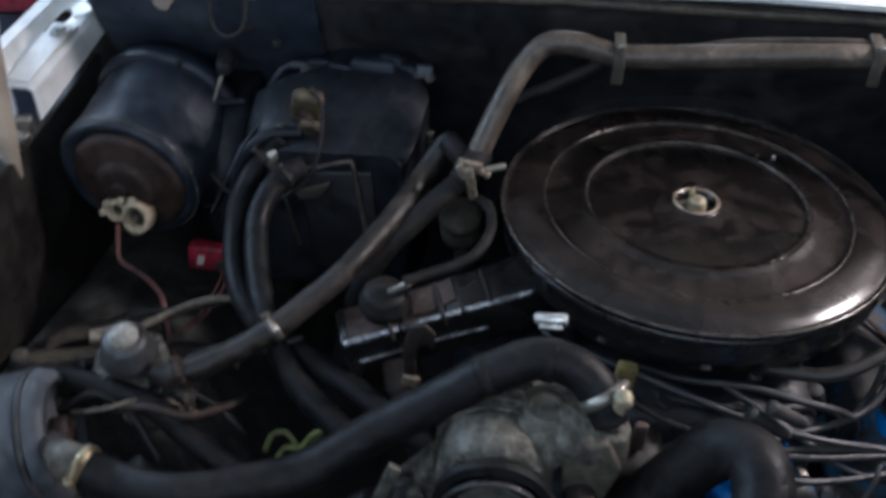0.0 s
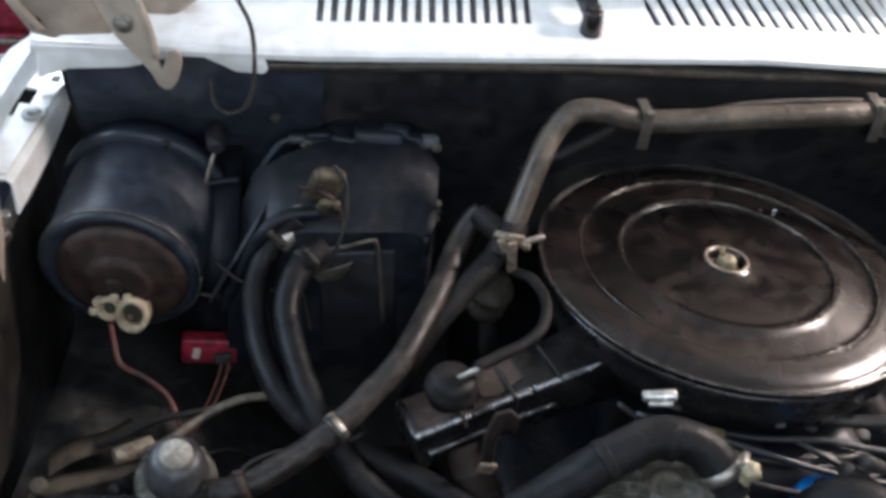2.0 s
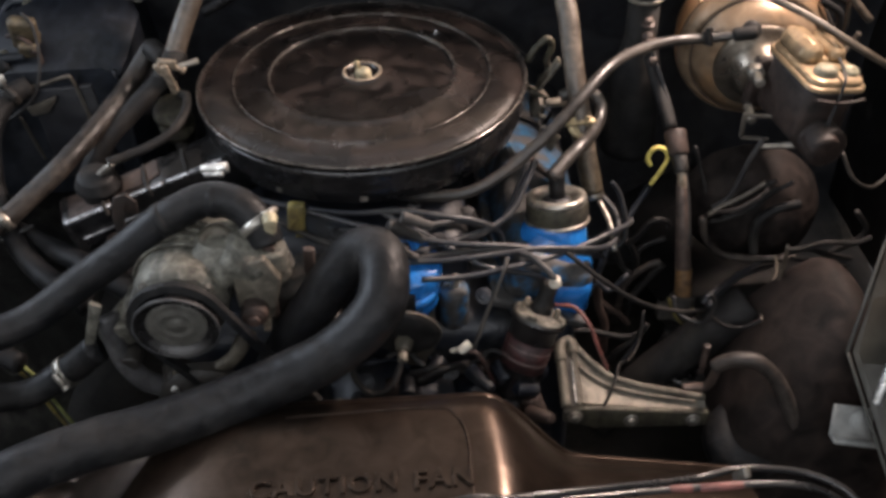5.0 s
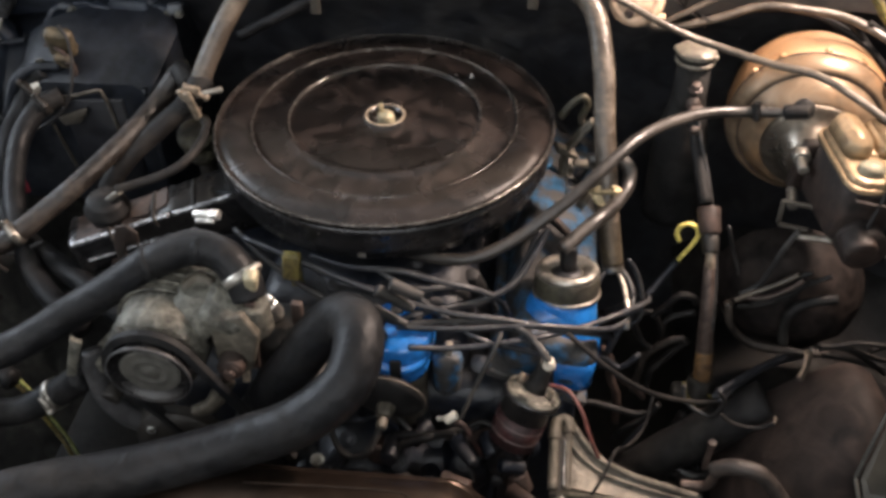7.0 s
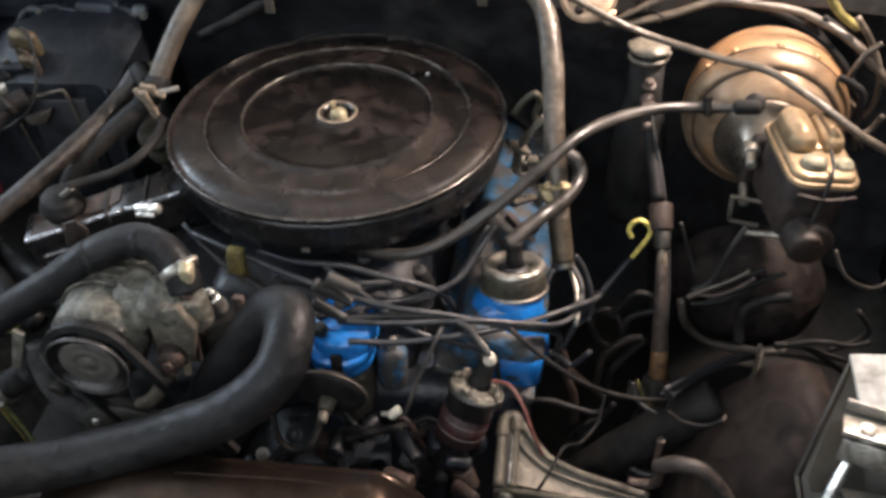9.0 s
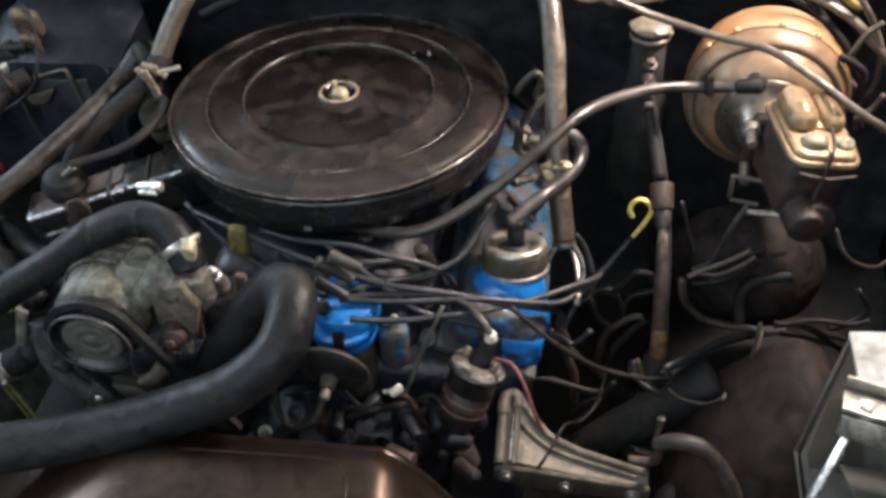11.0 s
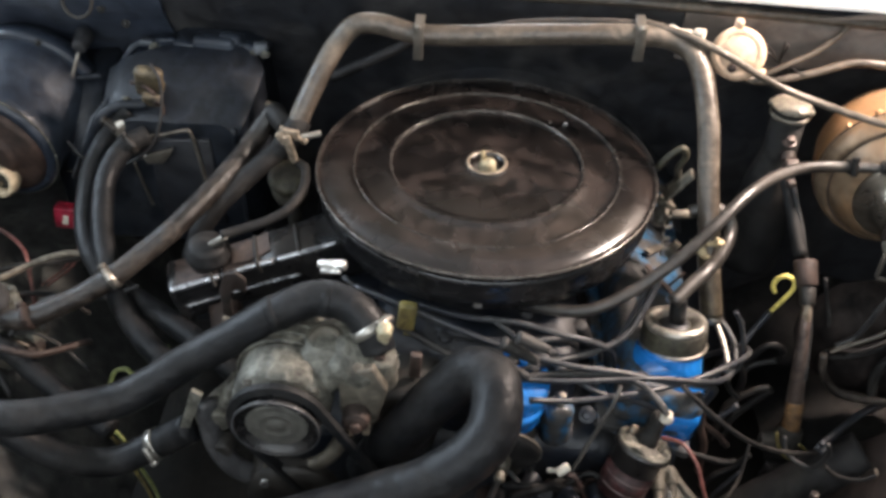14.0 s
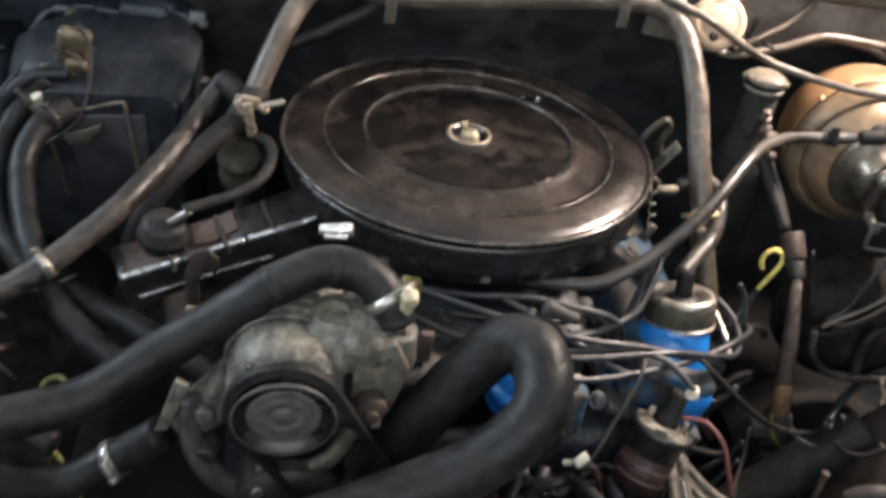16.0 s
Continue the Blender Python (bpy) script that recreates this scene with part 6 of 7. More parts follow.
part("rim", turned([(0.0285, 0.1075), (0.0318, 0.1055), (0.0318, 0.1085), (0.0285, 0.1105)], CO, 40), CASTING, coil, "grey rolled rim")
top = part("coil_top", turned([(0, 0.105), (0.0285, 0.105), (0.0285, 0.109), (0.0255, 0.1115), (0.014, 0.1125), (0, 0.113)], CO, 32), COIL_TOP, coil, "stained pale grey coil top")
part("tower", turned([(0, 0.11), (0.0140, 0.11), (0.0118, 0.122), (0.0100, 0.132), (0.0098, 0.146), (0.008, 0.151), (0, 0.151)], CO, 20), MATT_BLACK, coil, "black high-tension boot")
for a in (30, 200):
    q = Vector((0.019 * math.cos(radians(a)), 0.019 * math.sin(radians(a)), 0))
    part("terminal", merge(drum(CO @ (q + Vector((0, 0, 0.110))), CO @ (q + Vector((0, 0, 0.124))), 0.0035, None, 0.001, 8), block((0.007, 0.005, 0.006), CO @ Matrix.Translation(q + Vector((0, 0, 0.115))), 0.001)), PALE_TAN, top, "pale terminal")
single("coil_wire_boot", merge(drum((0.2135, -0.2725, 0.868), (0.2135, -0.2725, 0.880), 0.0072, 0.006, 0.002, 14), tube([(0.213, -0.273, 0.876), (0.206, -0.266, 0.884), (0.199, -0.260, 0.889)], 0.0040, 10)), OFF_WHITE, "dirty white plug on the coil lead", "connector")
single("white_connector", merge(block((0.016, 0.010, 0.009), pose(0.108, -0.296, 0.800, 20, -35, 20), 0.002), drum((0.100, -0.294, 0.795), (0.092, -0.290, 0.790), 0.003, None, 0.0005, 8)), OFF_WHITE, "small white wire connector", "connector")

PLUG = "ignition plug wires"
wire("plug_wire", [(0.046, -0.262, 0.905), (0.10, -0.256, 0.901), (0.153, -0.246, 0.898), (0.200, -0.236, 0.894), (0.245, -0.222, 0.880), (0.285, -0.200, 0.862), (0.306, -0.168, 0.857), (0.308, -0.130, 0.862), (0.290, -0.10, 0.868), (0.272, -0.115, 0.862), (0.262, -0.14, 0.84)], 0.0035, WIRE_GREY, "grey plug wire looping past the blue filler tower", PLUG)
wire("plug_wire", [(0.062, -0.285, 0.898), (0.11, -0.272, 0.888), (0.16, -0.258, 0.886), (0.206, -0.240, 0.882), (0.25, -0.215, 0.876), (0.29, -0.190, 0.874), (0.325, -0.150, 0.858), (0.330, -0.110, 0.83), (0.315, -0.08, 0.79), (0.29, -0.06, 0.75)], 0.0035, WIRE_GREY, "grey plug wire looping past the blue filler tower", PLUG)
wire("plug_wire", [(-0.14, -0.175, 0.945), (-0.072, -0.206, 0.944), (0.027, -0.236, 0.928), (0.10, -0.246, 0.916), (0.16, -0.240, 0.904), (0.215, -0.232, 0.886), (0.26, -0.215, 0.865), (0.285, -0.19, 0.835), (0.285, -0.17, 0.79)], 0.0035, WIRE_GREY, "grey plug wire crossing in front of the air cleaner", PLUG)
wire("plug_wire", [(-0.068, -0.165, 0.915), (-0.017, -0.190, 0.924), (0.042, -0.205, 0.935), (0.09, -0.215, 0.932), (0.13, -0.21, 0.918), (0.155, -0.195, 0.89), (0.165, -0.18, 0.85)], 0.0035, WIRE_GREY, "grey plug wire under the air cleaner", PLUG)
wire("plug_wire", [(-0.06, -0.19, 0.905), (0.0, -0.213, 0.914), (0.06, -0.215, 0.918), (0.11, -0.20, 0.912), (0.14, -0.185, 0.885), (0.15, -0.17, 0.85)], 0.0035, WIRE_GREY, "grey plug wire under the air cleaner", PLUG)
wire("plug_wire", [(0.206, -0.130, 0.945), (0.190, -0.160, 0.930), (0.168, -0.188, 0.908), (0.130, -0.210, 0.902), (0.08, -0.235, 0.905), (0.05, -0.25, 0.905)], 0.0038, WIRE_GREY, "grey plug wire dropping beside the filler tower", PLUG)
wire("plug_wire", [(0.198, -0.120, 0.935), (0.180, -0.155, 0.915), (0.158, -0.185, 0.895), (0.12, -0.205, 0.888), (0.07, -0.22, 0.89)], 0.0035, WIRE_GREY, "grey plug wire dropping beside the filler tower", PLUG)
wire("plug_wire", [(-0.155, -0.16, 0.945), (-0.10, -0.20, 0.925), (-0.03, -0.23, 0.905), (0.03, -0.245, 0.90)], 0.0035, WIRE_BLACK, "black plug wire under the air cleaner rim", PLUG)
wire("plug_wire", [(0.02, -0.20, 0.93), (0.06, -0.225, 0.92), (0.10, -0.245, 0.905), (0.14, -0.255, 0.885), (0.19, -0.248, 0.865), (0.215, -0.235, 0.835), (0.22, -0.225, 0.79)], 0.0035, WIRE_GREY, "grey plug wire slanting down", PLUG)
wire("plug_wire", [(0.296, -0.095, 0.852), (0.303, -0.120, 0.843), (0.306, -0.145, 0.834), (0.305, -0.165, 0.826)], 0.0036, STEEL, "shiny bare wire end beside the filler tower", PLUG)
wire("coil_lead", [(0.213, -0.274, 0.878), (0.200, -0.262, 0.889), (0.184, -0.245, 0.893), (0.15, -0.24, 0.90), (0.09, -0.25, 0.905), (0.05, -0.26, 0.905)], 0.0040, WIRE_BLACK, "black high-tension lead from coil to distributor")
wire("coil_wire", [(0.216, -0.266, 0.832), (0.236, -0.278, 0.838), (0.252, -0.296, 0.826), (0.262, -0.306, 0.800), (0.275, -0.31, 0.765)], 0.0022, WIRE_RED, "thin pinkish red wire from the coil")
wire("coil_wire", [(0.108, -0.296, 0.799), (0.116, -0.295, 0.793), (0.122, -0.292, 0.806), (0.131, -0.288, 0.835), (0.142, -0.282, 0.864), (0.154, -0.272, 0.892), (0.160, -0.258, 0.902)], 0.0024, GREY_RUBBER, "thin grey-brown wire rising from a white connector")
wire("coil_wire", [(0.112, -0.297, 0.794), (0.124, -0.300, 0.790), (0.143, -0.300, 0.742), (0.168, -0.302, 0.704), (0.192, -0.302, 0.674), (0.20, -0.30, 0.65)], 0.0028, DARK_RED_WIRE, "dark red wire running down past the coil")
wire("harness_wire", [(0.232, -0.236, 0.885), (0.275, -0.245, 0.848), (0.325, -0.238, 0.803), (0.380, -0.220, 0.768), (0.430, -0.200, 0.752), (0.47, -0.185, 0.762)], 0.0030, HOSE_DARK, "grey wire sweeping across to the inner fender")
wire("shaft_wire", [(0.384, -0.165, 0.740), (0.391, -0.165, 0.717), (0.406, -0.165, 0.694), (0.425, -0.165, 0.685), (0.433, -0.165, 0.692), (0.427, -0.165, 0.710), (0.416, -0.165, 0.720)], 0.0020, OLIVE, "thin yellow-green wire looped round the steering shaft", "tangled wires")
wire("shaft_wire", [(0.509, -0.200, 0.850), (0.510, -0.200, 0.810), (0.505, -0.200, 0.773), (0.496, -0.200, 0.742), (0.492, -0.200, 0.719)], 0.0026, PIPE, "thin dusty wire hanging over the wheel housing", "tangled wires")
wire("shaft_wire", [(0.422, -0.060, 0.907), (0.433, -0.060, 0.872), (0.447, -0.060, 0.831), (0.447, -0.060, 0.796)], 0.0022, WIRE_BLACK, "thin black wire beside the steering shaft", "tangled wires")
wire("shaft_wire", [(0.316, -0.200, 0.647), (0.326, -0.200, 0.671), (0.341, -0.200, 0.701)], 0.0024, WIRE_GREY, "thin grey wire low beside the engine", "tangled wires")
wire("shaft_wire", [(0.299, -0.140, 0.914), (0.310, -0.140, 0.896), (0.321, -0.140, 0.856), (0.322, -0.140, 0.824), (0.309, -0.140, 0.806)], 0.0028, WIRE_GREY, "thin grey wire beside the filler tower", "tangled wires")
wire("shaft_wire", [(0.489, -0.110, 0.946), (0.477, -0.110, 0.916), (0.469, -0.110, 0.886), (0.459, -0.110, 0.859), (0.440, -0.110, 0.843)], 0.0034, WIRE_BLACK, "black cable sweeping over the inner fender", "tangled wires")
wire("shaft_wire", [(0.435, -0.115, 0.837), (0.453, -0.115, 0.850), (0.479, -0.115, 0.866), (0.501, -0.115, 0.884)], 0.0030, PIPE, "dusty cable on the inner fender bulge", "tangled wires")
wire("shaft_wire", [(0.440, -0.112, 0.840), (0.469, -0.112, 0.841), (0.495, -0.112, 0.857), (0.509, -0.112, 0.872)], 0.0030, SHAFT_BROWN, "brown cable on the inner fender bulge", "tangled wires")
TANGLE = "tangled dusty wires and pipes beside the engine"
wire("harness_pipe", [(0.337, -0.08, 0.622), (0.341, -0.08, 0.661), (0.347, -0.08, 0.696), (0.375, -0.08, 0.725), (0.392, -0.08, 0.731)], 0.0052, HOSE_OLD, TANGLE, "tangled wires")
wire("harness_pipe", [(0.353, -0.075, 0.618), (0.355, -0.075, 0.639), (0.359, -0.075, 0.663), (0.382, -0.075, 0.701), (0.398, -0.075, 0.722)], 0.0052, HOSE_DARK, TANGLE, "tangled wires")
wire("harness_pipe", [(0.328, -0.05, 0.716), (0.33, -0.05, 0.738), (0.349, -0.05, 0.746), (0.365, -0.05, 0.719), (0.367, -0.05, 0.687)], 0.0042, HOSE_DARK, TANGLE, "tangled wires")
wire("harness_pipe", [(0.321, -0.1, 0.777), (0.325, -0.1, 0.764), (0.336, -0.1, 0.741), (0.348, -0.1, 0.73)], 0.004, HOSE_DARK, TANGLE, "tangled wires")
wire("harness_pipe", [(0.349, -0.06, 0.748), (0.363, -0.06, 0.764), (0.38, -0.06, 0.788), (0.398, -0.06, 0.785), (0.403, -0.06, 0.776)], 0.0048, HOSE_DARK, TANGLE, "tangled wires")
wire("harness_pipe", [(0.299, -0.12, 0.705), (0.314, -0.12, 0.689), (0.333, -0.12, 0.672), (0.346, -0.12, 0.655)], 0.0045, RUST_BROWN, TANGLE, "tangled wires")
wire("harness_pipe", [(0.25, -0.16, 0.685), (0.277, -0.16, 0.685), (0.301, -0.16, 0.678), (0.331, -0.16, 0.669), (0.35, -0.16, 0.673)], 0.0042, HOSE_DARK, TANGLE, "tangled wires")
wire("harness_pipe", [(0.309, -0.17, 0.629), (0.323, -0.17, 0.653), (0.345, -0.17, 0.675), (0.358, -0.17, 0.701)], 0.004, HOSE_DARK, TANGLE, "tangled wires")
wire("harness_pipe", [(0.283, -0.14, 0.766), (0.293, -0.14, 0.746), (0.297, -0.14, 0.712), (0.308, -0.14, 0.677), (0.311, -0.14, 0.624)], 0.0055, RUST_BROWN, TANGLE, "tangled wires")
wire("harness_pipe", [(0.26, -0.17, 0.79), (0.284, -0.17, 0.779), (0.303, -0.17, 0.765), (0.324, -0.17, 0.79)], 0.0036, WIRE_GREY, TANGLE, "tangled wires")
wire("harness_pipe", [(0.37, -0.03, 0.671), (0.376, -0.03, 0.715), (0.41, -0.03, 0.732)], 0.004, WIRE_BLACK, TANGLE, "tangled wires")

# ---- dipstick, steering shaft, reservoir, booster ----
dip = thing("dipstick", (0.34, -0.09, 0.82), "engine dipstick with a yellow ring handle", "dipstick")
part("handle", tube([(0.367, -0.060, 0.880), (0.3625, -0.060, 0.889), (0.3645, -0.060, 0.900), (0.373, -0.060, 0.907), (0.384, -0.060, 0.902), (0.388, -0.060, 0.888), (0.380, -0.060, 0.868), (0.368, -0.062, 0.848)], 0.0029, 10, 5), YELLOW, dip, "yellow painted hooked handle")
part("tube", tube([(0.3685, -0.062, 0.849), (0.334, -0.092, 0.815), (0.307, -0.12, 0.79), (0.28, -0.15, 0.74)], 0.0042, 10), HEATER_BLACK, dip)

shaft = thing("steering_shaft", (0.405, -0.13, 0.70), "brown rusty steering shaft with couplings", "steering shaft")
part("upper_joint", merge(drum((0.376, 0.064, 1.006), (0.377, 0.055, 0.998), 0.0085, 0.0095, 0.003), block((0.018, 0.012, 0.016), pose(0.378, 0.046, 0.998, 30, 0, 10), 0.003), block((0.012, 0.010, 0.010), pose(0.377, 0.026, 0.984, 30, 0, 10), 0.003)), SHAFT_BROWN, shaft, "dusty brown upper clamp")
part("clamp_bolt", hex_bolt((0.378, 0.075, 1.012), (0, -0.3, 1), 0.006, 0.01), SHAFT_BROWN, shaft)
# Brown tube coloured black for the shade it stands in.
part("tube", tube([(0.381, 0.062, 0.972), (0.388, 0.02, 0.945), (0.396, -0.03, 0.915)], 0.0085, 16), MATT_BLACK, shaft)
part("column_cover", drum((0.3975, -0.042, 0.920), (0.4005, -0.066, 0.897), 0.0145, 0.0135, 0.003), RUST_BROWN, shaft, "rust-brown collar")
part("seal", drum((0.4005, -0.064, 0.898), (0.4025, -0.082, 0.881), 0.0105, 0.0095, 0.002), GRIME_AND_SHADE, shaft)
part("worn_tip", drum((0.4025, -0.080, 0.886), (0.4035, -0.088, 0.862), 0.0052, 0.0066, 0.001), PALE_TAN, shaft, "pale worn shaft end")
part("lower_tube", drum((0.4030, -0.086, 0.868), (0.4105, -0.126, 0.752), 0.0064, 0.0108), SHAFT_BROWN, shaft, "dusty brown-grey tube")
part("coupling", drum((0.4105, -0.1255, 0.757), (0.4110, -0.140, 0.718), 0.0108, 0.0115, 0.003), RUST_ORANGE, shaft, "rusty orange coupling")
part("lower_joint", merge(drum((0.411, -0.138, 0.721), (0.407, -0.15, 0.688), 0.017), block((0.05, 0.02, 0.02), pose(0.40, -0.145, 0.70), 0.004)), GRIME_AND_SHADE, shaft)
part("gear_box", drum((0.395, -0.20, 0.62), (0.400, -0.175, 0.69), 0.045, 0.02), BLACK_PAINT, shaft)
part("gear_cap", drum((0.398, -0.225, 0.645), (0.400, -0.222, 0.665), 0.035, 0.030), BLACK_PAINT, shaft)
part("wire", tube([(0.382, 0.055, 0.985), (0.392, 0.02, 0.955), (0.402, -0.02, 0.92), (0.412, -0.08, 0.86), (0.415, -0.12, 0.79)], 0.0028, 8), WIRE_BLACK, shaft)

reservoir = thing("fluid_reservoir", (0.372, 0.115, 0.80), "tall black fluid reservoir with a cream cap", "reservoir")
RV = axis_frame((0.373, 0.094, 0.806), (0.3755, 0.097, 1.052)) @ Matrix.Diagonal((0.85, 0.85, 1, 1))
part("body", turned([(0, 0), (0.046, 0), (0.044, 0.01), (0.043, 0.10), (0.038, 0.135), (0.029, 0.165), (0.0255, 0.18), (0.0250, 0.240), (0, 0.240)], RV, 32), MATT_BLACK, reservoir)
cp = part("cap", turned([(0, 0.244), (0.0270, 0.244), (0.0292, 0.2455), (0.0296, 0.2475), (0.0286, 0.2495), (0.0260, 0.2500), (0.0235, 0.2525), (0.0, 0.2530)], RV, 40), PALE_CAP, reservoir, "pale grey-white pressed cap")
for a in (15, 195):
    part("ear", block((0.007, 0.011, 0.007), RV @ Matrix.Rotation(radians(a), 4, "Z") @ Matrix.Translation((0.0300, 0, 0.2445)), 0.0025), PALE_CAP, cp)
part("skirt", turned([(0.0262, 0.2340), (0.0290, 0.2335), (0.0300, 0.2360), (0.0290, 0.2385), (0.0262, 0.2385)], RV, 40), PALE_CAP, cp, "rolled lower rim of the cap")
# Black disc stands for the shade under the rim of the cap.
part("shadow_gap", turned([(0.0, 0.2380), (0.0272, 0.2380), (0.0272, 0.2445), (0.0, 0.2445)], RV, 40), MATT_BLACK, cp, "dark gap under the cap")
for a in (230, 262, 300):
    part("tab", block((0.0022, 0.0035, 0.012), RV @ Matrix.Rotation(radians(a), 4, "Z") @ Matrix.Translation((0.0290, 0, 0.2415)), 0.0008), PALE_CAP, cp)

booster = thing("brake_booster", (0.51, 0.1, 0.88), "round orange-brown brake booster with a grey front shell", "brake booster")
BB = axis_frame((0.528, 0.150, 0.978), (0.508, -0.06, 0.972))
rear = part("rear_shell", turned([(0, -0.02), (0.06, -0.02), (0.080, -0.005), (0.092, 0.02), (0.0975, 0.045), (0.0990, 0.066), (0.1000, 0.070), (0.0985, 0.0735), (0.1000, 0.0765), (0.099, 0.080), (0, 0.080)], BB, 72), COPPER, booster, "gold-orange domed rear shell")
# Same plating as the rear shell; its darker colour stands for shade.
part("front_shell", turned([(0, 0.079), (0.0975, 0.079), (0.0985, 0.084), (0.0965, 0.092), (0.0905, 0.102), (0.0865, 0.1055), (0.0845, 0.1035), (0.0825, 0.1055), (0.0800, 0.1125), (0.0730, 0.1225), (0.0630, 0.1310), (0.0590, 0.1320), (0, 0.1320)], BB, 72), TAN_SHELL, booster, "stepped gold front shell, darker to stand for shade")
part("nose", turned([(0.0, 0.12), (0.0600, 0.1305), (0.0575, 0.1350), (0.0520, 0.1370), (0.044, 0.1400), (0.036, 0.1480), (0.0325, 0.162), (0.028, 0.166), (0, 0.168)], BB, 64), NOSE_STEEL, booster, "tarnished tapered nose")
for a in (62, 88, 118, 140):
    part("crimp_bump", drum(BB @ Vector((0.0985 * math.cos(radians(a)), 0.0985 * math.sin(radians(a)), 0.0765)), BB @ Vector((0.1025 * math.cos(radians(a)), 0.1025 * math.sin(radians(a)), 0.0775)), 0.005, 0.003, 0.0015, 10), COPPER, booster)
part("elbow", merge(turned([(0, -0.006), (0.012, -0.005), (0.0155, 0.0), (0.0160, 0.008), (0.0130, 0.015), (0.0085, 0.018), (0, 0.019)], axis_frame((0.500, 0.030, 1.022), (0.495, 0.000, 1.028)), 24), drum((0.504, 0.012, 1.027), (0.474, 0.018, 1.021), 0.0088)), MATT_BLACK, booster, "black rubber check valve grommet")
# Brown rings paint the shade inside the seam and the groove.
part("seam_shade", turned([(0.0962, 0.0790), (0.0992, 0.0790), (0.0992, 0.0815), (0.0962, 0.0815)], BB, 64), RUST_BROWN, booster, "dark ring for the shade in the crimped seam")
part("groove_shade", turned([(0.0825, 0.1030), (0.0858, 0.1044), (0.0858, 0.1056), (0.0825, 0.1046)], BB, 64), RUST_BROWN, booster, "dark ring for the shade in the pressed groove")
part("stud", merge(drum((0.492, -0.035, 0.998), (0.490, -0.064, 0.996), 0.0065, None, 0.001, 10), drum((0.492, -0.03, 0.998), (0.491, -0.044, 0.997), 0.011, None, 0.002, 6)), STEEL, booster, "steel stud and nut")
part("stud", drum((0.492, -0.03, 0.945), (0.490, -0.06, 0.94), 0.006, None, 0.001, 10), STEEL, booster, "steel stud and nut")
master = thing("master_cylinder", (0.55, -0.10, 0.93), "brown cast master cylinder with a gold-plated lid", "master cylinder")
MC = Matrix.Translation((0.546, -0.084, 1.030)) @ Matrix.Rotation(radians(10), 4, "Z") @ Matrix.Rotation(radians(2), 4, "X") @ Matrix.Rotation(radians(8), 4, "Y")
part("body", merge(block((0.066, 0.100, 0.075), MC @ Matrix.Translation((0, 0, -0.045)), 0.012, 3), drum(MC @ Vector((0, 0.09, -0.07)), MC @ Vector((0, -0.075, -0.07)), 0.026), drum(MC @ Vector((-0.01, -0.055, -0.06)), MC @ Vector((-0.01, -0.085, -0.065)), 0.018), block((0.075, 0.016, 0.07), MC @ Matrix.Translation((0, 0.065, -0.06)), 0.006)), CAST_BROWN, master)


def lid_layer(w, d, z0, z1, r, cx=0.0, cy=0.0, draft=0.004):
    """One pressed step of the lid: a rounded slab whose top edge is drawn in and rolled."""
    rows = [(0, z0), (0, z0 + (z1 - z0) * 0.35), (0.25 * draft, z0 + (z1 - z0) * 0.68), (0.6 * draft, z0 + (z1 - z0) * 0.90), (1.6 * draft, z1), (min(w, d) * 0.30, z1 + 0.0008)]
    return loft([oblong(MC @ Vector((cx, cy, z)), MC.to_3x3() @ Vector((1, 0, 0)), MC.to_3x3() @ Vector((0, 1, 0)), w - 2 * k, d - 2 * k, max(min(r, (min(w, d) - 2 * k) * 0.49), 0.001), 6) for k, z in rows])


lid2 = part("lid", smooth(merge(lid_layer(0.079, 0.116, -0.004, 0.0015, 0.018, 0, 0, 0.0015), lid_layer(0.072, 0.109, 0.001, 0.009, 0.017, 0, 0, 0.003), lid_layer(0.062, 0.060, 0.008, 0.014, 0.020, 0.0, 0.021, 0.004)), 60), GOLD, master, "gold cadmium-plated lid with two long domes")
part("gasket", smooth(lid_layer(0.077, 0.114, -0.0075, -0.0035, 0.017, 0, 0, 0.001), 60), BLACK_PLASTIC, master, "dark rubber gasket")
part("long_dome", smooth(lid_layer(0.033, 0.066, 0.010, 0.030, 0.015, -0.0165, 0.018, 0.006), 60), GOLD, lid2)
part("long_dome", smooth(lid_layer(0.027, 0.060, 0.010, 0.026, 0.013, 0.0175, 0.018, 0.006), 60), GOLD, lid2)
part("dome_nut", smooth(lid_layer(0.030, 0.024, 0.006, 0.019, 0.0115, -0.012, -0.034, 0.004), 60), NUT_GREEN, lid2)
part("dome_nut", smooth(lid_layer(0.024, 0.022, 0.006, 0.016, 0.0105, 0.021, -0.032, 0.004), 60), NUT_GREEN, lid2)
part("bail_wire", tube([MC @ Vector(p) for p in ((-0.005, -0.062, -0.06), (-0.004, -0.064, -0.02), (-0.002, -0.06, 0.012), (0.003, -0.045, 0.018), (0.002, -0.03, 0.027))], 0.0020, 8), WIRE_BLACK, master)
part("bail_wire", tube([MC @ Vector(p) for p in ((-0.032, -0.062, -0.01), (0.0, -0.066, -0.012), (0.032, -0.062, -0.01))], 0.0022, 8), CAST_BROWN, master)
part("line_bracket", merge(block((0.040, 0.005, 0.005), pose(0.494, -0.080, 0.960, 0, -4, -20), 0.001), block((0.005, 0.005, 0.034), pose(0.474, -0.074, 0.944), 0.001), block((0.034, 0.005, 0.004), pose(0.490, -0.080, 0.927, 0, -4, -20), 0.001)), GREY_SHELL, master, "bent steel line bracket")
part("line_nut", drum((0.486, -0.098, 0.927), (0.535, -0.112, 0.936), 0.0030, 0.0048, 0.001, 8), STEEL, master)
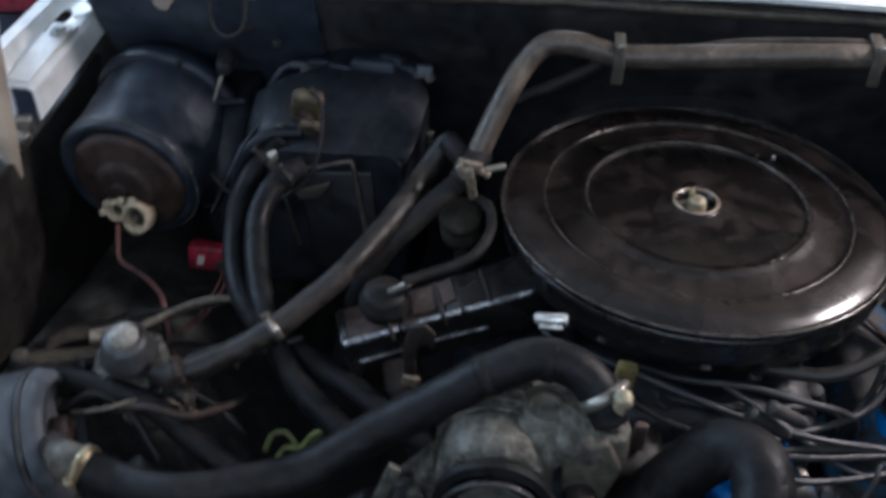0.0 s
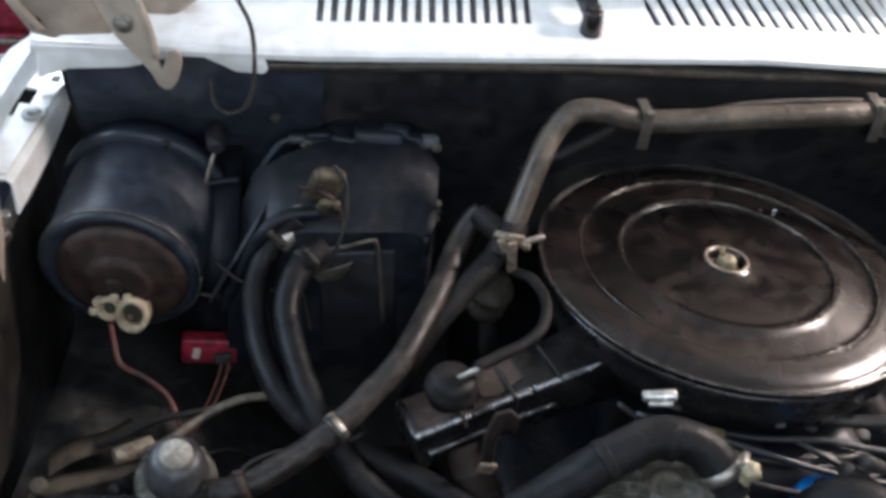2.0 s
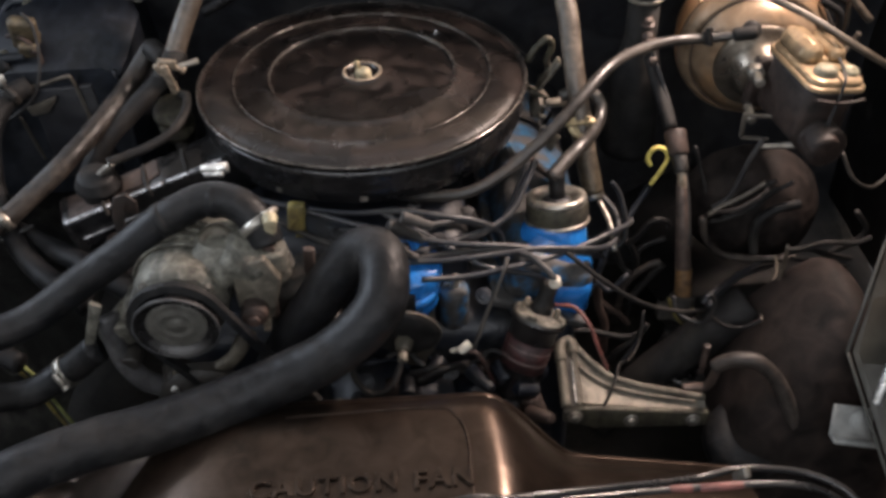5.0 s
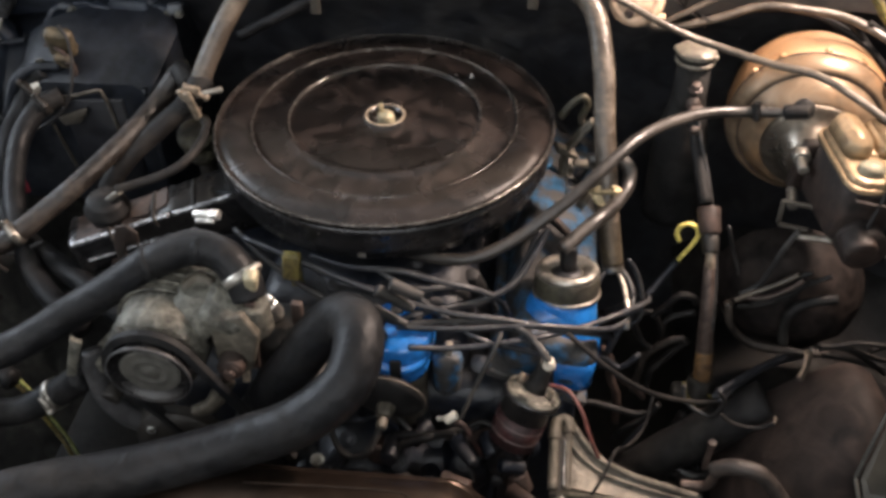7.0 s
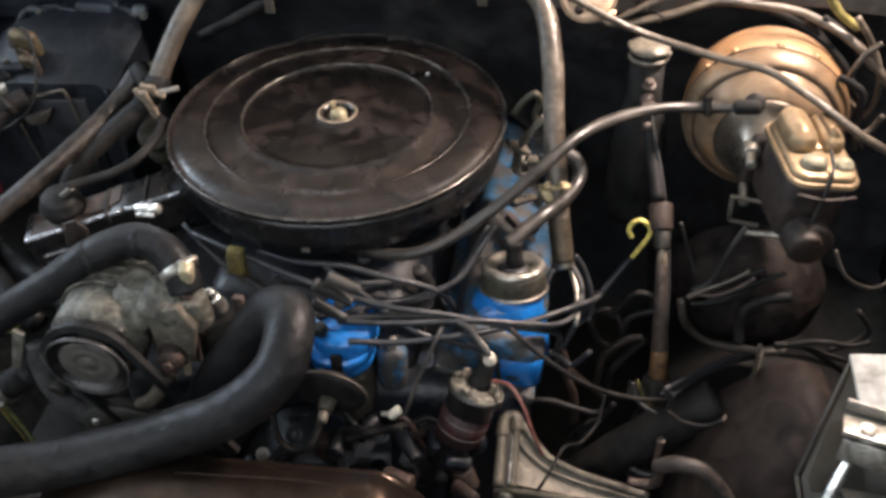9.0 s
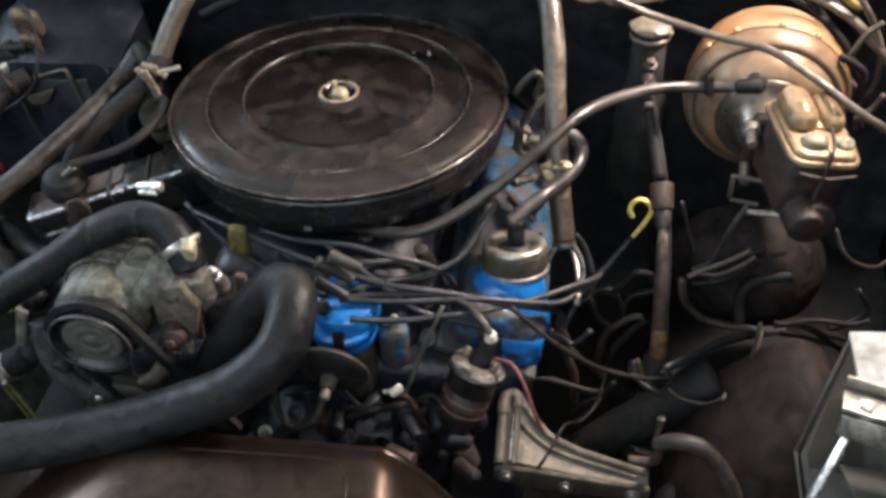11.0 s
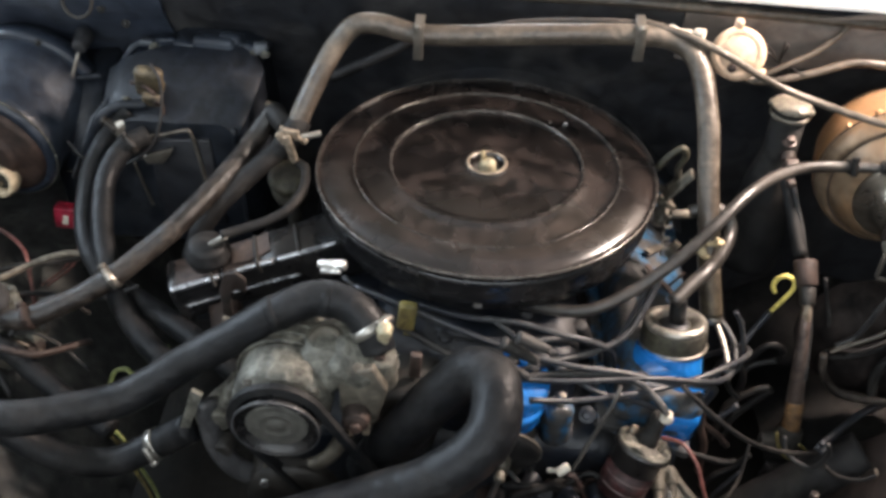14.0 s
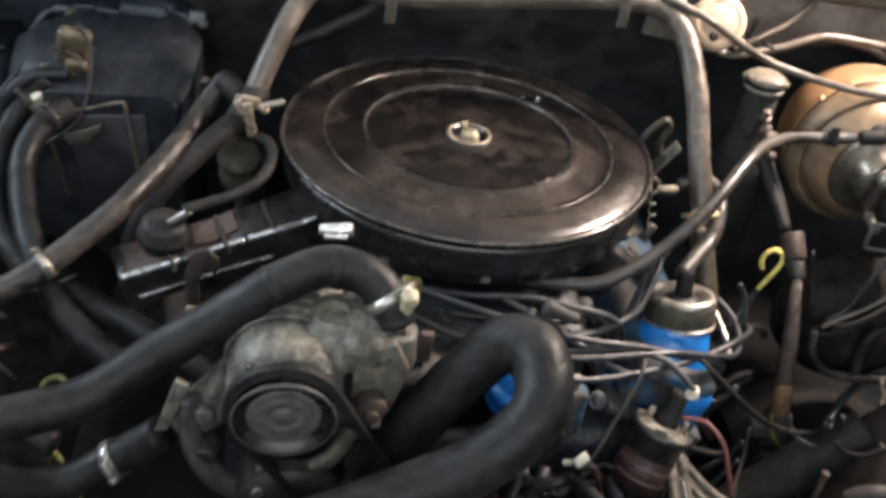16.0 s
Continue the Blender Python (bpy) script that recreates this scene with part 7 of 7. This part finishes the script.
wire("brake_line", [(0.585, -0.125, 0.930), (0.600, -0.13, 0.90), (0.625, -0.12, 0.875), (0.655, -0.10, 0.86), (0.70, -0.06, 0.87)], 0.0024, GRIME_AND_SHADE, "bent dark brake line under the master cylinder")

vac = thing("vacuum_diaphragm", (0.29, 0.11, 1.10), "round cream vacuum canister strapped to the firewall", "vacuum canister")
VM = axis_frame((0.304, 0.141, 1.096), (0.292, 0.086, 1.126))
part("can", turned([(0, 0), (0.029, 0), (0.031, 0.005), (0.031, 0.040), (0.0325, 0.043), (0.0325, 0.048), (0.0300, 0.052), (0.024, 0.055), (0.0225, 0.053), (0.020, 0.056), (0.010, 0.058), (0, 0.058)], VM, 44), PINK_CREAM, vac)
part("strap", turned([(0.031, 0.018), (0.0328, 0.018), (0.0328, 0.030), (0.031, 0.030)], VM, 40), PALE_TAN, vac, "metal strap")
part("strap_ear", block((0.060, 0.010, 0.004), pose(0.302, 0.098, 1.096, 0, -6, -8), 0.001), PINK_CREAM, vac)
part("strap_ear", block((0.010, 0.012, 0.012), pose(0.287, 0.096, 1.16), 0.003), PINK_CREAM, vac)
part("socket", drum(VM @ Vector((-0.004, -0.018, 0.0555)), VM @ Vector((-0.004, -0.018, 0.060)), 0.006, 0.005, 0.001, 16), RUST_BROWN, vac)
single("pipe_fittings", merge(drum((0.222, 0.118, 1.132), (0.238, 0.112, 1.134), 0.006, None, 0.001, 8), drum((0.240, 0.113, 1.134), (0.252, 0.108, 1.136), 0.0075, None, 0.001, 6), drum((0.215, 0.135, 1.130), (0.222, 0.12, 1.132), 0.005, None, 0.001, 8)), OFF_WHITE, "small pale pipe fittings on the firewall", "fitting")
hose("speed_cable", [(0.168, 0.108, 1.150), (0.215, 0.092, 1.146), (0.270, 0.078, 1.130), (0.343, 0.078, 1.091), (0.400, 0.070, 1.074), (0.455, 0.040, 1.072), (0.50, 0.01, 1.077), (0.545, -0.03, 1.068), (0.60, -0.06, 1.04), (0.66, -0.05, 1.0)], 0.0048, PIPE, "dusty grey cable sweeping over the booster", "cable")
hose("speed_cable", [(0.31, 0.135, 1.07), (0.34, 0.130, 1.066), (0.40, 0.135, 1.078), (0.45, 0.14, 1.094), (0.50, 0.135, 1.094), (0.56, 0.13, 1.085), (0.62, 0.10, 1.06), (0.68, 0.08, 1.0)], 0.0056, PIPE, "dusty grey cable along the firewall", "cable")
hose("speed_cable", [(0.335, 0.125, 1.075), (0.365, 0.13, 1.09), (0.40, 0.14, 1.106), (0.425, 0.15, 1.125), (0.44, 0.16, 1.14)], 0.0040, PIPE, "short grey cable rising to the cowl", "cable")
hose("speed_cable", [(0.40, 0.145, 1.072), (0.46, 0.15, 1.086), (0.53, 0.145, 1.078), (0.60, 0.12, 1.04), (0.64, 0.10, 0.98)], 0.0050, HOSE_DARK, "dark cable along the firewall", "cable")
hose("speed_cable", [(0.558, 0.13, 1.082), (0.581, 0.13, 1.058), (0.6, 0.13, 1.033), (0.613, 0.13, 1.001)], 0.0045, HOSE_DARK, "dusty cable among others behind the brake booster", "cable", group="booster cables")
hose("speed_cable", [(0.608, 0.09, 1.104), (0.631, 0.09, 1.071), (0.649, 0.09, 1.031), (0.652, 0.09, 0.989), (0.643, 0.09, 0.967)], 0.004, PIPE, "dusty cable among others behind the brake booster", "cable", group="booster cables")
hose("speed_cable", [(0.637, 0.07, 1.082), (0.622, 0.07, 1.067), (0.609, 0.07, 1.036), (0.607, 0.07, 1.015), (0.623, 0.07, 0.995)], 0.0038, PIPE, "dusty cable among others behind the brake booster", "cable", group="booster cables")
hose("speed_cable", [(0.593, 0.05, 1.047), (0.61, 0.05, 1.038), (0.624, 0.05, 1.023), (0.625, 0.05, 0.981), (0.636, 0.05, 0.948)], 0.005, HOSE_DARK, "dusty cable among others behind the brake booster", "cable", group="booster cables")
hose("speed_cable", [(0.65, 0.04, 1.004), (0.64, 0.04, 0.983), (0.627, 0.04, 0.971), (0.627, 0.04, 0.955)], 0.004, PIPE, "dusty cable among others behind the brake booster", "cable", group="booster cables")
hose("speed_cable", [(0.578, 0.12, 1.088), (0.604, 0.12, 1.069), (0.635, 0.12, 1.029), (0.665, 0.12, 1.004)], 0.0035, HOSE_DARK, "dusty cable among others behind the brake booster", "cable", group="booster cables")
hose("hanging_rope", [(0.544, 0.1, 1.166), (0.558, 0.1, 1.146), (0.574, 0.1, 1.125), (0.59, 0.1, 1.103), (0.615, 0.1, 1.084)], 0.0055, OLIVE, "yellow-green rope hanging behind the brake booster", "rope")
random.seed(11)
for k in range(7):
    a = Vector((0.36, 0.145, 1.085))
    d = Vector((random.uniform(-0.8, 1.0), random.uniform(-0.4, 0.2), random.uniform(-0.5, 1.0))).normalized()
    wire("frayed_wire", [a, a + d * 0.015, a + d * 0.035 + Vector((0, 0, -0.004))], 0.0013, HOSE_OLD, "thin frayed wire ends by the firewall", "frayed wires")
single("carburettor_linkage", merge(block((0.004, 0.02, 0.06), pose(0.235, 0.012, 0.975, 0, 35, 0), 0.001), block((0.03, 0.02, 0.006), pose(0.222, 0.005, 0.96, 0, 30, 20), 0.001), drum((0.232, 0.0, 0.945), (0.262, 0.005, 0.942), 0.006), drum((0.225, 0.02, 0.94), (0.225, 0.0, 0.925), 0.010)), CASTING_TAN, "bent steel throttle linkage behind the air cleaner", "linkage")
single("linkage_plate", tube([(0.214, 0.040, 0.985), (0.226, 0.040, 1.004), (0.240, 0.040, 1.016), (0.246, 0.041, 1.004), (0.240, 0.042, 0.985), (0.243, 0.042, 0.968), (0.232, 0.042, 0.955)], 0.0045, 12), OLIVE_GREY, "bent tan rod bracket beside the air cleaner", "bracket")
single("throttle_spring", tube([(0.23 + 0.0045 * math.cos(k * 0.9), 0.01 - 0.001 * k, 0.965 - 0.0016 * k + 0.0045 * math.sin(k * 0.9)) for k in range(40)], 0.0010, 6, 2), STEEL, "steel throttle return spring", "spring")
single("transmission_hump", sheet(lambda u, v: Vector((-0.28 + 0.58 * u, 0.19 + 0.09 * v, 0.985 - 0.22 * (2 * u - 1) ** 2 + 0.02 * v)), 24, 6, 0.004), FIREWALL, "black pressed bulge of the firewall behind the engine", "firewall", "structure")

# ---- right front: bracket, horn, tank, battery clamp ----
arm = thing("alternator_bracket", (0.30, -0.31, 0.69), "tan-grey cast aluminium bracket with a tall ribbed tip", "bracket")


def web_point(u, v):
    """The bracket's web: a concave rear edge that falls from the tall tip, and a straight front edge."""
    x = 0.244 + 0.152 * u
    rear = ((0.0, -0.248, 0.750), (0.12, -0.270, 0.738), (0.27, -0.290, 0.730), (0.50, -0.304, 0.727), (0.75, -0.311, 0.721), (1.0, -0.318, 0.716))
    k = max(i for i in range(5) if rear[i][0] <= u + 1e-6)
    f = (u - rear[k][0]) / (rear[k + 1][0] - rear[k][0])
    y, z = (rear[k][n] + (rear[k + 1][n] - rear[k][n]) * f for n in (1, 2))
    fy, fz = -0.323 - 0.010 * u, 0.724 - 0.018 * u
    bow = 0.004 * math.sin(math.pi * v)
    return Vector((x, y + (fy - y) * v, z + (fz - z) * v - bow))


part("web", sheet(web_point, 36, 10, 0.009), CASTING_TAN, arm)
part("rear_edge", tube([web_point(k / 12, 0.0) for k in range(13)], 0.0045, 10, 3, 0.1), CASTING_TAN, arm)
part("inner_rib", tube([web_point(0.02 + 0.9 * k / 10, 0.34) + Vector((0, 0, 0.002)) for k in range(11)], 0.0026, 8, 3, 0.1), CASTING_TAN, arm, "low cast rib")
part("tip", tube([(0.2265, -0.270, 0.742), (0.2270, -0.256, 0.749), (0.2310, -0.247, 0.7525), (0.2370, -0.246, 0.7530), (0.2420, -0.251, 0.750), (0.2430, -0.261, 0.744)], 0.0078, 14, 8, 0.1), CASTING_TAN, arm, "rounded cast tip")
for x, r in ((0.2265, 0.0062), (0.2425, 0.0050)):
    part("rib", tube([(x, -0.260, 0.746), (x, -0.29, 0.734), (x, -0.325, 0.720)], r, 10), CASTING_TAN, arm)
part("worn_edge", tube([(0.2392, -0.270, 0.7445), (0.2392, -0.30, 0.7325), (0.2392, -0.322, 0.7240)], 0.0016, 8), ZINC, arm, "bright worn edge of the slot")
# Dark block paints the shade between the ribs.
part("slot_floor", block((0.014, 0.070, 0.006), Matrix.Translation((0.2345, -0.293, 0.731)) @ Matrix.Rotation(radians(22), 4, "X"), 0.001), GRIME_AND_SHADE, arm, "dark slot between two ribs")
part("flange", prism([(0.222, 0.722), (0.245, 0.727), (0.398, 0.708), (0.398, 0.685), (0.262, 0.690), (0.240, 0.700), (0.222, 0.706)], 0.008, Matrix.Translation((0, -0.328, 0)) @ Matrix.Rotation(radians(90), 4, "X"), 0.0025), OLIVE_GREY, arm, "greasy upright flange")
for x, z in ((0.304, 0.703), (0.379, 0.697), (0.236, 0.714)):
    part("bolt", merge(drum((x, -0.335, z), (x, -0.338, z), 0.0095, None, 0.001, 16), hex_bolt((x, -0.337, z), (0, -1, 0.1), 0.0055, 0.005)), STEEL, arm)
horn = thing("horn", (0.46, -0.32, 0.62), "round black horn with a mounting strap", "horn")
part("bell", turned([(0, 0), (0.045, 0), (0.052, 0.012), (0.052, 0.03), (0.040, 0.040), (0.020, 0.044), (0, 0.044)], axis_frame((0.455, -0.318, 0.628), (0.452, -0.345, 0.675)), 36), RUBBER, horn)
part("strap", tube([(0.374, -0.298, 0.712), (0.390, -0.300, 0.714), (0.402, -0.304, 0.722), (0.404, -0.312, 0.745), (0.404, -0.318, 0.768)], 0.0058, 10), SHAFT_BROWN, horn, "rusty bent pipe end")
single("down_pipe", tube([(0.475, -0.205, 0.762), (0.440, -0.212, 0.735), (0.385, -0.215, 0.680), (0.340, -0.218, 0.632), (0.29, -0.22, 0.57)], 0.027, 20, 8, 0.05), MATT_BLACK, "sooty black pipe slanting down beside the engine", "pipe")
tank = thing("washer_tank", (0.62, -0.36, 0.78), "grey translucent plastic fluid tank", "fluid tank")
TANK = [[(0.577, -0.287, 0.925), (0.534, -0.352, 0.817), (0.554, -0.470, 0.740), (0.62, -0.44, 0.735), (0.62, -0.29, 0.86)], [(0.70, -0.300, 0.925), (0.70, -0.380, 0.830), (0.70, -0.500, 0.740), (0.70, -0.45, 0.735), (0.70, -0.30, 0.86)]]
body = loft([[Vector(q) for q in ring] for ring in TANK])
bmesh.ops.bevel(body, geom=body.edges[:], offset=0.006, segments=2, affect="EDGES", clamp_overlap=True)
part("body", smooth(body, 40), GREY_TANK, tank)
part("seam", merge(drum((0.577, -0.288, 0.9255), (0.5345, -0.3525, 0.8175), 0.0022, None, 0.0005, 8), drum((0.5345, -0.3525, 0.8175), (0.554, -0.4705, 0.7405), 0.0022, None, 0.0005, 8)), GREY_TANK, tank)
support = thing("fender_brace", (0.64, -0.36, 0.93), "white painted fender brace with a bolted clamp and bright rod", "brace")
part("plate", prism([(0.570, -0.296), (0.72, -0.285), (0.75, -0.36), (0.72, -0.40), (0.568, -0.362)], 0.005, pose(0, 0, 0.936), 0.0015), DIMMED_WHITE, support)
clampp = part("clamp_channel", merge(block((0.15, 0.034, 0.005), pose(0.622, -0.404, 0.936, -12, 4, -14), 0.001), block((0.15, 0.005, 0.024), pose(0.619, -0.422, 0.922, -12, 4, -14), 0.001), block((0.15, 0.004, 0.012), pose(0.627, -0.386, 0.942, -12, 4, -14), 0.001)), STEEL, support, "dull zinc clamp channel")
part("clamp_bolt", merge(hex_bolt((0.569, -0.397, 0.940), (0, -0.2, 1), 0.007, 0.008), hex_bolt((0.591, -0.402, 0.940), (0, -0.2, 1), 0.006, 0.007)), STEEL, clampp)
part("rod", drum((0.554, -0.412, 0.918), (0.520, -0.455, 0.845), 0.0052, None, 0.001, 12), ZINC, support, "bright steel rod")
part("lower_panel", prism([(0.56, -0.40), (0.72, -0.42), (0.72, -0.60), (0.60, -0.58)], 0.005, pose(0, 0, 0.86), 0.0015), GREY_TANK, support)
single("tank_bracket", merge(block((0.050, 0.005, 0.036), pose(0.540, -0.395, 0.748, -35, 14, 0), 0.001), block((0.055, 0.018, 0.005), pose(0.543, -0.405, 0.728, -10, 14, 0), 0.001), hex_bolt((0.548, -0.399, 0.750), (0, -0.8, 0.6), 0.009, 0.003)), DIMMED_WHITE, "small white painted bracket with a bolt", "bracket")
hose("apron_hose", [(0.428, -0.115, 0.832), (0.436, -0.117, 0.799), (0.457, -0.119, 0.774), (0.484, -0.121, 0.766), (0.530, -0.122, 0.761), (0.560, -0.122, 0.764)], 0.0052, HOSE_OLD, "dusty hose looped over the inner fender")
hose("apron_hose", [(0.506, -0.112, 0.765), (0.501, -0.112, 0.801), (0.509, -0.111, 0.824), (0.526, -0.110, 0.836), (0.556, -0.108, 0.842)], 0.0065, MATT_BLACK, "black hose arched over the brown wheel housing")
wire("hanging_wire", [(0.345, -0.190, 0.745), (0.337, -0.214, 0.712), (0.318, -0.245, 0.712), (0.298, -0.277, 0.738), (0.284, -0.312, 0.735), (0.270, -0.330, 0.722)], 0.0018, MATT_BLACK, "thin dark wire hanging over the cast bracket")
single("link_rod", merge(drum((0.4085, -0.262, 0.742), (0.4045, -0.268, 0.706), 0.0042, 0.0034, 0.001, 10), drum((0.4085, -0.262, 0.742), (0.4087, -0.262, 0.748), 0.0052, None, 0.001, 10)), SHAFT_BROWN, "dull worn steel link beside the steering box", "link")
wire("hanging_wire", [(0.532, -0.124, 0.77), (0.524, -0.155, 0.765), (0.502, -0.187, 0.757), (0.486, -0.219, 0.76), (0.475, -0.25, 0.775)], 0.0018, WIRE_TAN, "thin pale wire end hanging over the wheel housing")
wire("hanging_wire", [(0.374, -0.21, 0.785), (0.378, -0.218, 0.767), (0.394, -0.226, 0.758), (0.409, -0.234, 0.762), (0.416, -0.242, 0.795), (0.406, -0.25, 0.822)], 0.0026, WIRE_BLACK, "thin dark wire beside the steering coupling")
wire("hanging_wire", [(0.412, -0.25, 0.784), (0.431, -0.25, 0.768), (0.457, -0.25, 0.764), (0.475, -0.25, 0.775)], 0.0026, HOSE_DARK, "thin dark wire sagging over the wheel housing")
wire("apron_wire", [(0.406, -0.23, 0.79), (0.454, -0.18, 0.777), (0.506, -0.13, 0.76), (0.567, -0.08, 0.733)], 0.0030, WIRE_GREY, "grey wires crossing the wheel housing", "apron wires")
wire("apron_wire", [(0.409, -0.23, 0.799), (0.452, -0.18, 0.779), (0.498, -0.13, 0.756), (0.558, -0.08, 0.728)], 0.0030, WIRE_GREY, "grey wires crossing the wheel housing", "apron wires")
wire("apron_wire", [(0.413, -0.23, 0.785), (0.45, -0.18, 0.765), (0.491, -0.13, 0.742), (0.551, -0.08, 0.714)], 0.0030, WIRE_GREY, "grey wires crossing the wheel housing", "apron wires")
wire("apron_wire", [(0.436, -0.1, 0.822), (0.462, -0.1, 0.834), (0.498, -0.1, 0.861), (0.522, -0.1, 0.875)], 0.0030, HOSE_DARK, "dusty wires crossing the inner fender", "apron wires")
wire("apron_wire", [(0.459, -0.1, 0.818), (0.489, -0.1, 0.835), (0.521, -0.1, 0.857), (0.545, -0.1, 0.871)], 0.0030, HOSE_DARK, "dusty wires crossing the inner fender", "apron wires")
wire("apron_wire", [(0.476, -0.1, 0.826), (0.502, -0.1, 0.837), (0.524, -0.1, 0.863)], 0.0030, HOSE_DARK, "dusty wires crossing the inner fender", "apron wires")
wire("apron_wire", [(0.442, -0.1, 0.813), (0.473, -0.1, 0.819), (0.506, -0.1, 0.838)], 0.0030, HOSE_DARK, "dusty wires crossing the inner fender", "apron wires")
wire("apron_wire", [(0.543, -0.13, 0.784), (0.585, -0.13, 0.777), (0.632, -0.13, 0.741)], 0.0034, HOSE_DARK, "dark wires crossing the inner fender", "apron wires")
wire("apron_wire", [(0.551, -0.13, 0.767), (0.587, -0.13, 0.762), (0.628, -0.13, 0.748)], 0.0034, HOSE_DARK, "dark wires crossing the inner fender", "apron wires")
wire("apron_wire", [(0.544, -0.13, 0.777), (0.57, -0.13, 0.783), (0.608, -0.13, 0.77), (0.632, -0.13, 0.763)], 0.0034, HOSE_DARK, "dark wires crossing the inner fender", "apron wires")
wire("apron_wire", [(0.553, -0.13, 0.781), (0.591, -0.13, 0.792), (0.631, -0.13, 0.789), (0.651, -0.13, 0.797)], 0.0034, HOSE_DARK, "dark wires crossing the inner fender", "apron wires")
wire("apron_wire", [(0.638, -0.1, 0.818), (0.657, -0.1, 0.788), (0.647, -0.1, 0.767), (0.617, -0.1, 0.749)], 0.0040, HOSE_DARK, "dark wires crossing the inner fender", "apron wires")

# ---- fan shroud and front edge ----


def shroud_height(x, y):
    t = min(max((x - 0.12) / 0.10, 0), 1)
    fall = 0.070 * t * t * (3 - 2 * t) + 0.20 * max(0, x - 0.22)
    s = min(max((-0.10 - x) / 0.22, 0), 1)
    edge = min(max((y + 0.465) / 0.04, 0), 1)
    rear = min(max((y + 0.545) / 0.10, 0), 1)
    return 0.874 - fall - 0.10 * s * s - 0.014 * edge ** 2 - 0.10 * max(0, -0.56 - y) - 0.036 * t * rear * rear


shroud = thing("fan_shroud", (0.0, -0.5, 0.55), "bronze-black moulded plastic fan shroud with raised lettering", "fan shroud")


def shroud_point(u, v):
    x = -0.46 + 0.86 * u
    k = min(max((x - 0.06) / 0.22, 0), 1)
    front = -0.592 + 0.050 * k * k * (3 - 2 * k)
    y = front + (-0.425 - front) * v
    return Vector((x, y, shroud_height(x, y)))


part("shell", sheet(shroud_point, 80, 28, 0.004), BRONZE, shroud)
part("rear_wall", sheet(lambda u, v: Vector((-0.46 + 0.86 * u, -0.4285 + 0.006 * v, shroud_height(-0.46 + 0.86 * u, -0.425) - 0.001 - 0.22 * v)), 70, 6, 0.004), BRONZE, shroud)
part("lip", tube([(-0.46 + 0.86 * k / 40, -0.428, shroud_height(-0.46 + 0.86 * k / 40, -0.425) - 0.0065) for k in range(41)], 0.0085, 14, 2), BRONZE, shroud)
part("step_seam", tube([(0.098, -0.585, 0.874), (0.098, -0.50, 0.8755), (0.088, -0.465, 0.875), (0.06, -0.452, 0.8735), (-0.08, -0.455, 0.874)], 0.0009, 6), BRONZE, shroud)


def lettering(text, x, y, size):
    font = bpy.data.curves.new("lettering", "FONT")
    font.body, font.size, font.extrude, font.bevel_depth, font.space_character = text, size, 0.0012, 0.0006, 1.12
    tmp = bpy.data.objects.new("lettering", font)
    me = bpy.data.meshes.new_from_object(tmp)
    bpy.data.objects.remove(tmp)
    bm = bmesh.new()
    bm.from_mesh(me)
    bpy.data.meshes.remove(me)
    bm.transform(Matrix.Translation((x, y, 0.8755)) @ Matrix.Rotation(radians(1.0), 4, "Z") @ Matrix.Rotation(radians(2), 4, "X"))
    return bm


part("lettering", lettering("CAUTION", -0.108, -0.554, 0.0282), BRONZE, shroud, "raised moulded words CAUTION FAN")
part("lettering", lettering("FAN", 0.044, -0.552, 0.0282), BRONZE, shroud, "raised moulded words CAUTION FAN")
single("shroud_bolt", merge(hex_bolt((-0.041, -0.336, 0.757), (0, -0.6, 0.8), 0.0055, 0.009)), STEEL, "bright bolt head behind the shroud", "bolt")
single("fan_hub", merge(drum((0.0, -0.40, 0.66), (0.0, -0.35, 0.66), 0.09, 0.07), *[block((0.05, 0.012, 0.30), Matrix.Translation((0, -0.385, 0.66)) @ Matrix.Rotation(radians(60 * k + 20), 4, "Y") @ Matrix.Rotation(radians(25), 4, "Z"), 0.003) for k in range(3)]), GRIME_AND_SHADE, "dark cooling fan behind the shroud", "fan")
single("radiator_support", merge(block((1.5, 0.10, 0.06), pose(0.0, -0.69, 0.755), 0.01), block((0.62, 0.070, 0.05), pose(0.42, -0.606, 0.790, 0, 4, 0), 0.010)), MATT_BLACK, "dark radiator core support", "radiator support", "structure")
loom = thing("wiring_loom", (0.2, -0.53, 0.80), "black taped wiring loom with a red band along the shroud", "wiring loom")
part("loom_tube", tube([(-0.35, -0.625, 0.83), (-0.1, -0.62, 0.845), (0.071, -0.606, 0.92), (0.124, -0.597, 0.912), (0.173, -0.585, 0.9), (0.236, -0.565, 0.878), (0.31, -0.54, 0.851), (0.359, -0.53, 0.849), (0.418, -0.53, 0.839), (0.455, -0.545, 0.831), (0.471, -0.56, 0.821)], 0.0038, 10), BLACK_PAINT, loom)
part("loom_tube", tube([(-0.35, -0.635, 0.82), (-0.1, -0.63, 0.835), (0.037, -0.607, 0.914), (0.120, -0.600, 0.908), (0.180, -0.588, 0.894), (0.243, -0.575, 0.881), (0.303, -0.570, 0.877), (0.350, -0.570, 0.878), (0.405, -0.570, 0.870), (0.445, -0.570, 0.842), (0.470, -0.575, 0.810)], 0.0034, 10), BLACK_PAINT, loom)
for a, b in (((0.277, -0.571, 0.8785), (0.298, -0.571, 0.8775)), ((0.305, -0.571, 0.8775), (0.345, -0.571, 0.8785))):
    part("red_tape", drum(a, b, 0.0040, None, 0.001, 12), WIRE_RED, loom, "red tape")
part("tie", block((0.007, 0.012, 0.042), pose(0.352, -0.548, 0.862, 30, 0, 0), 0.002), GREY_SHELL, loom, "grey tie round both tubes")
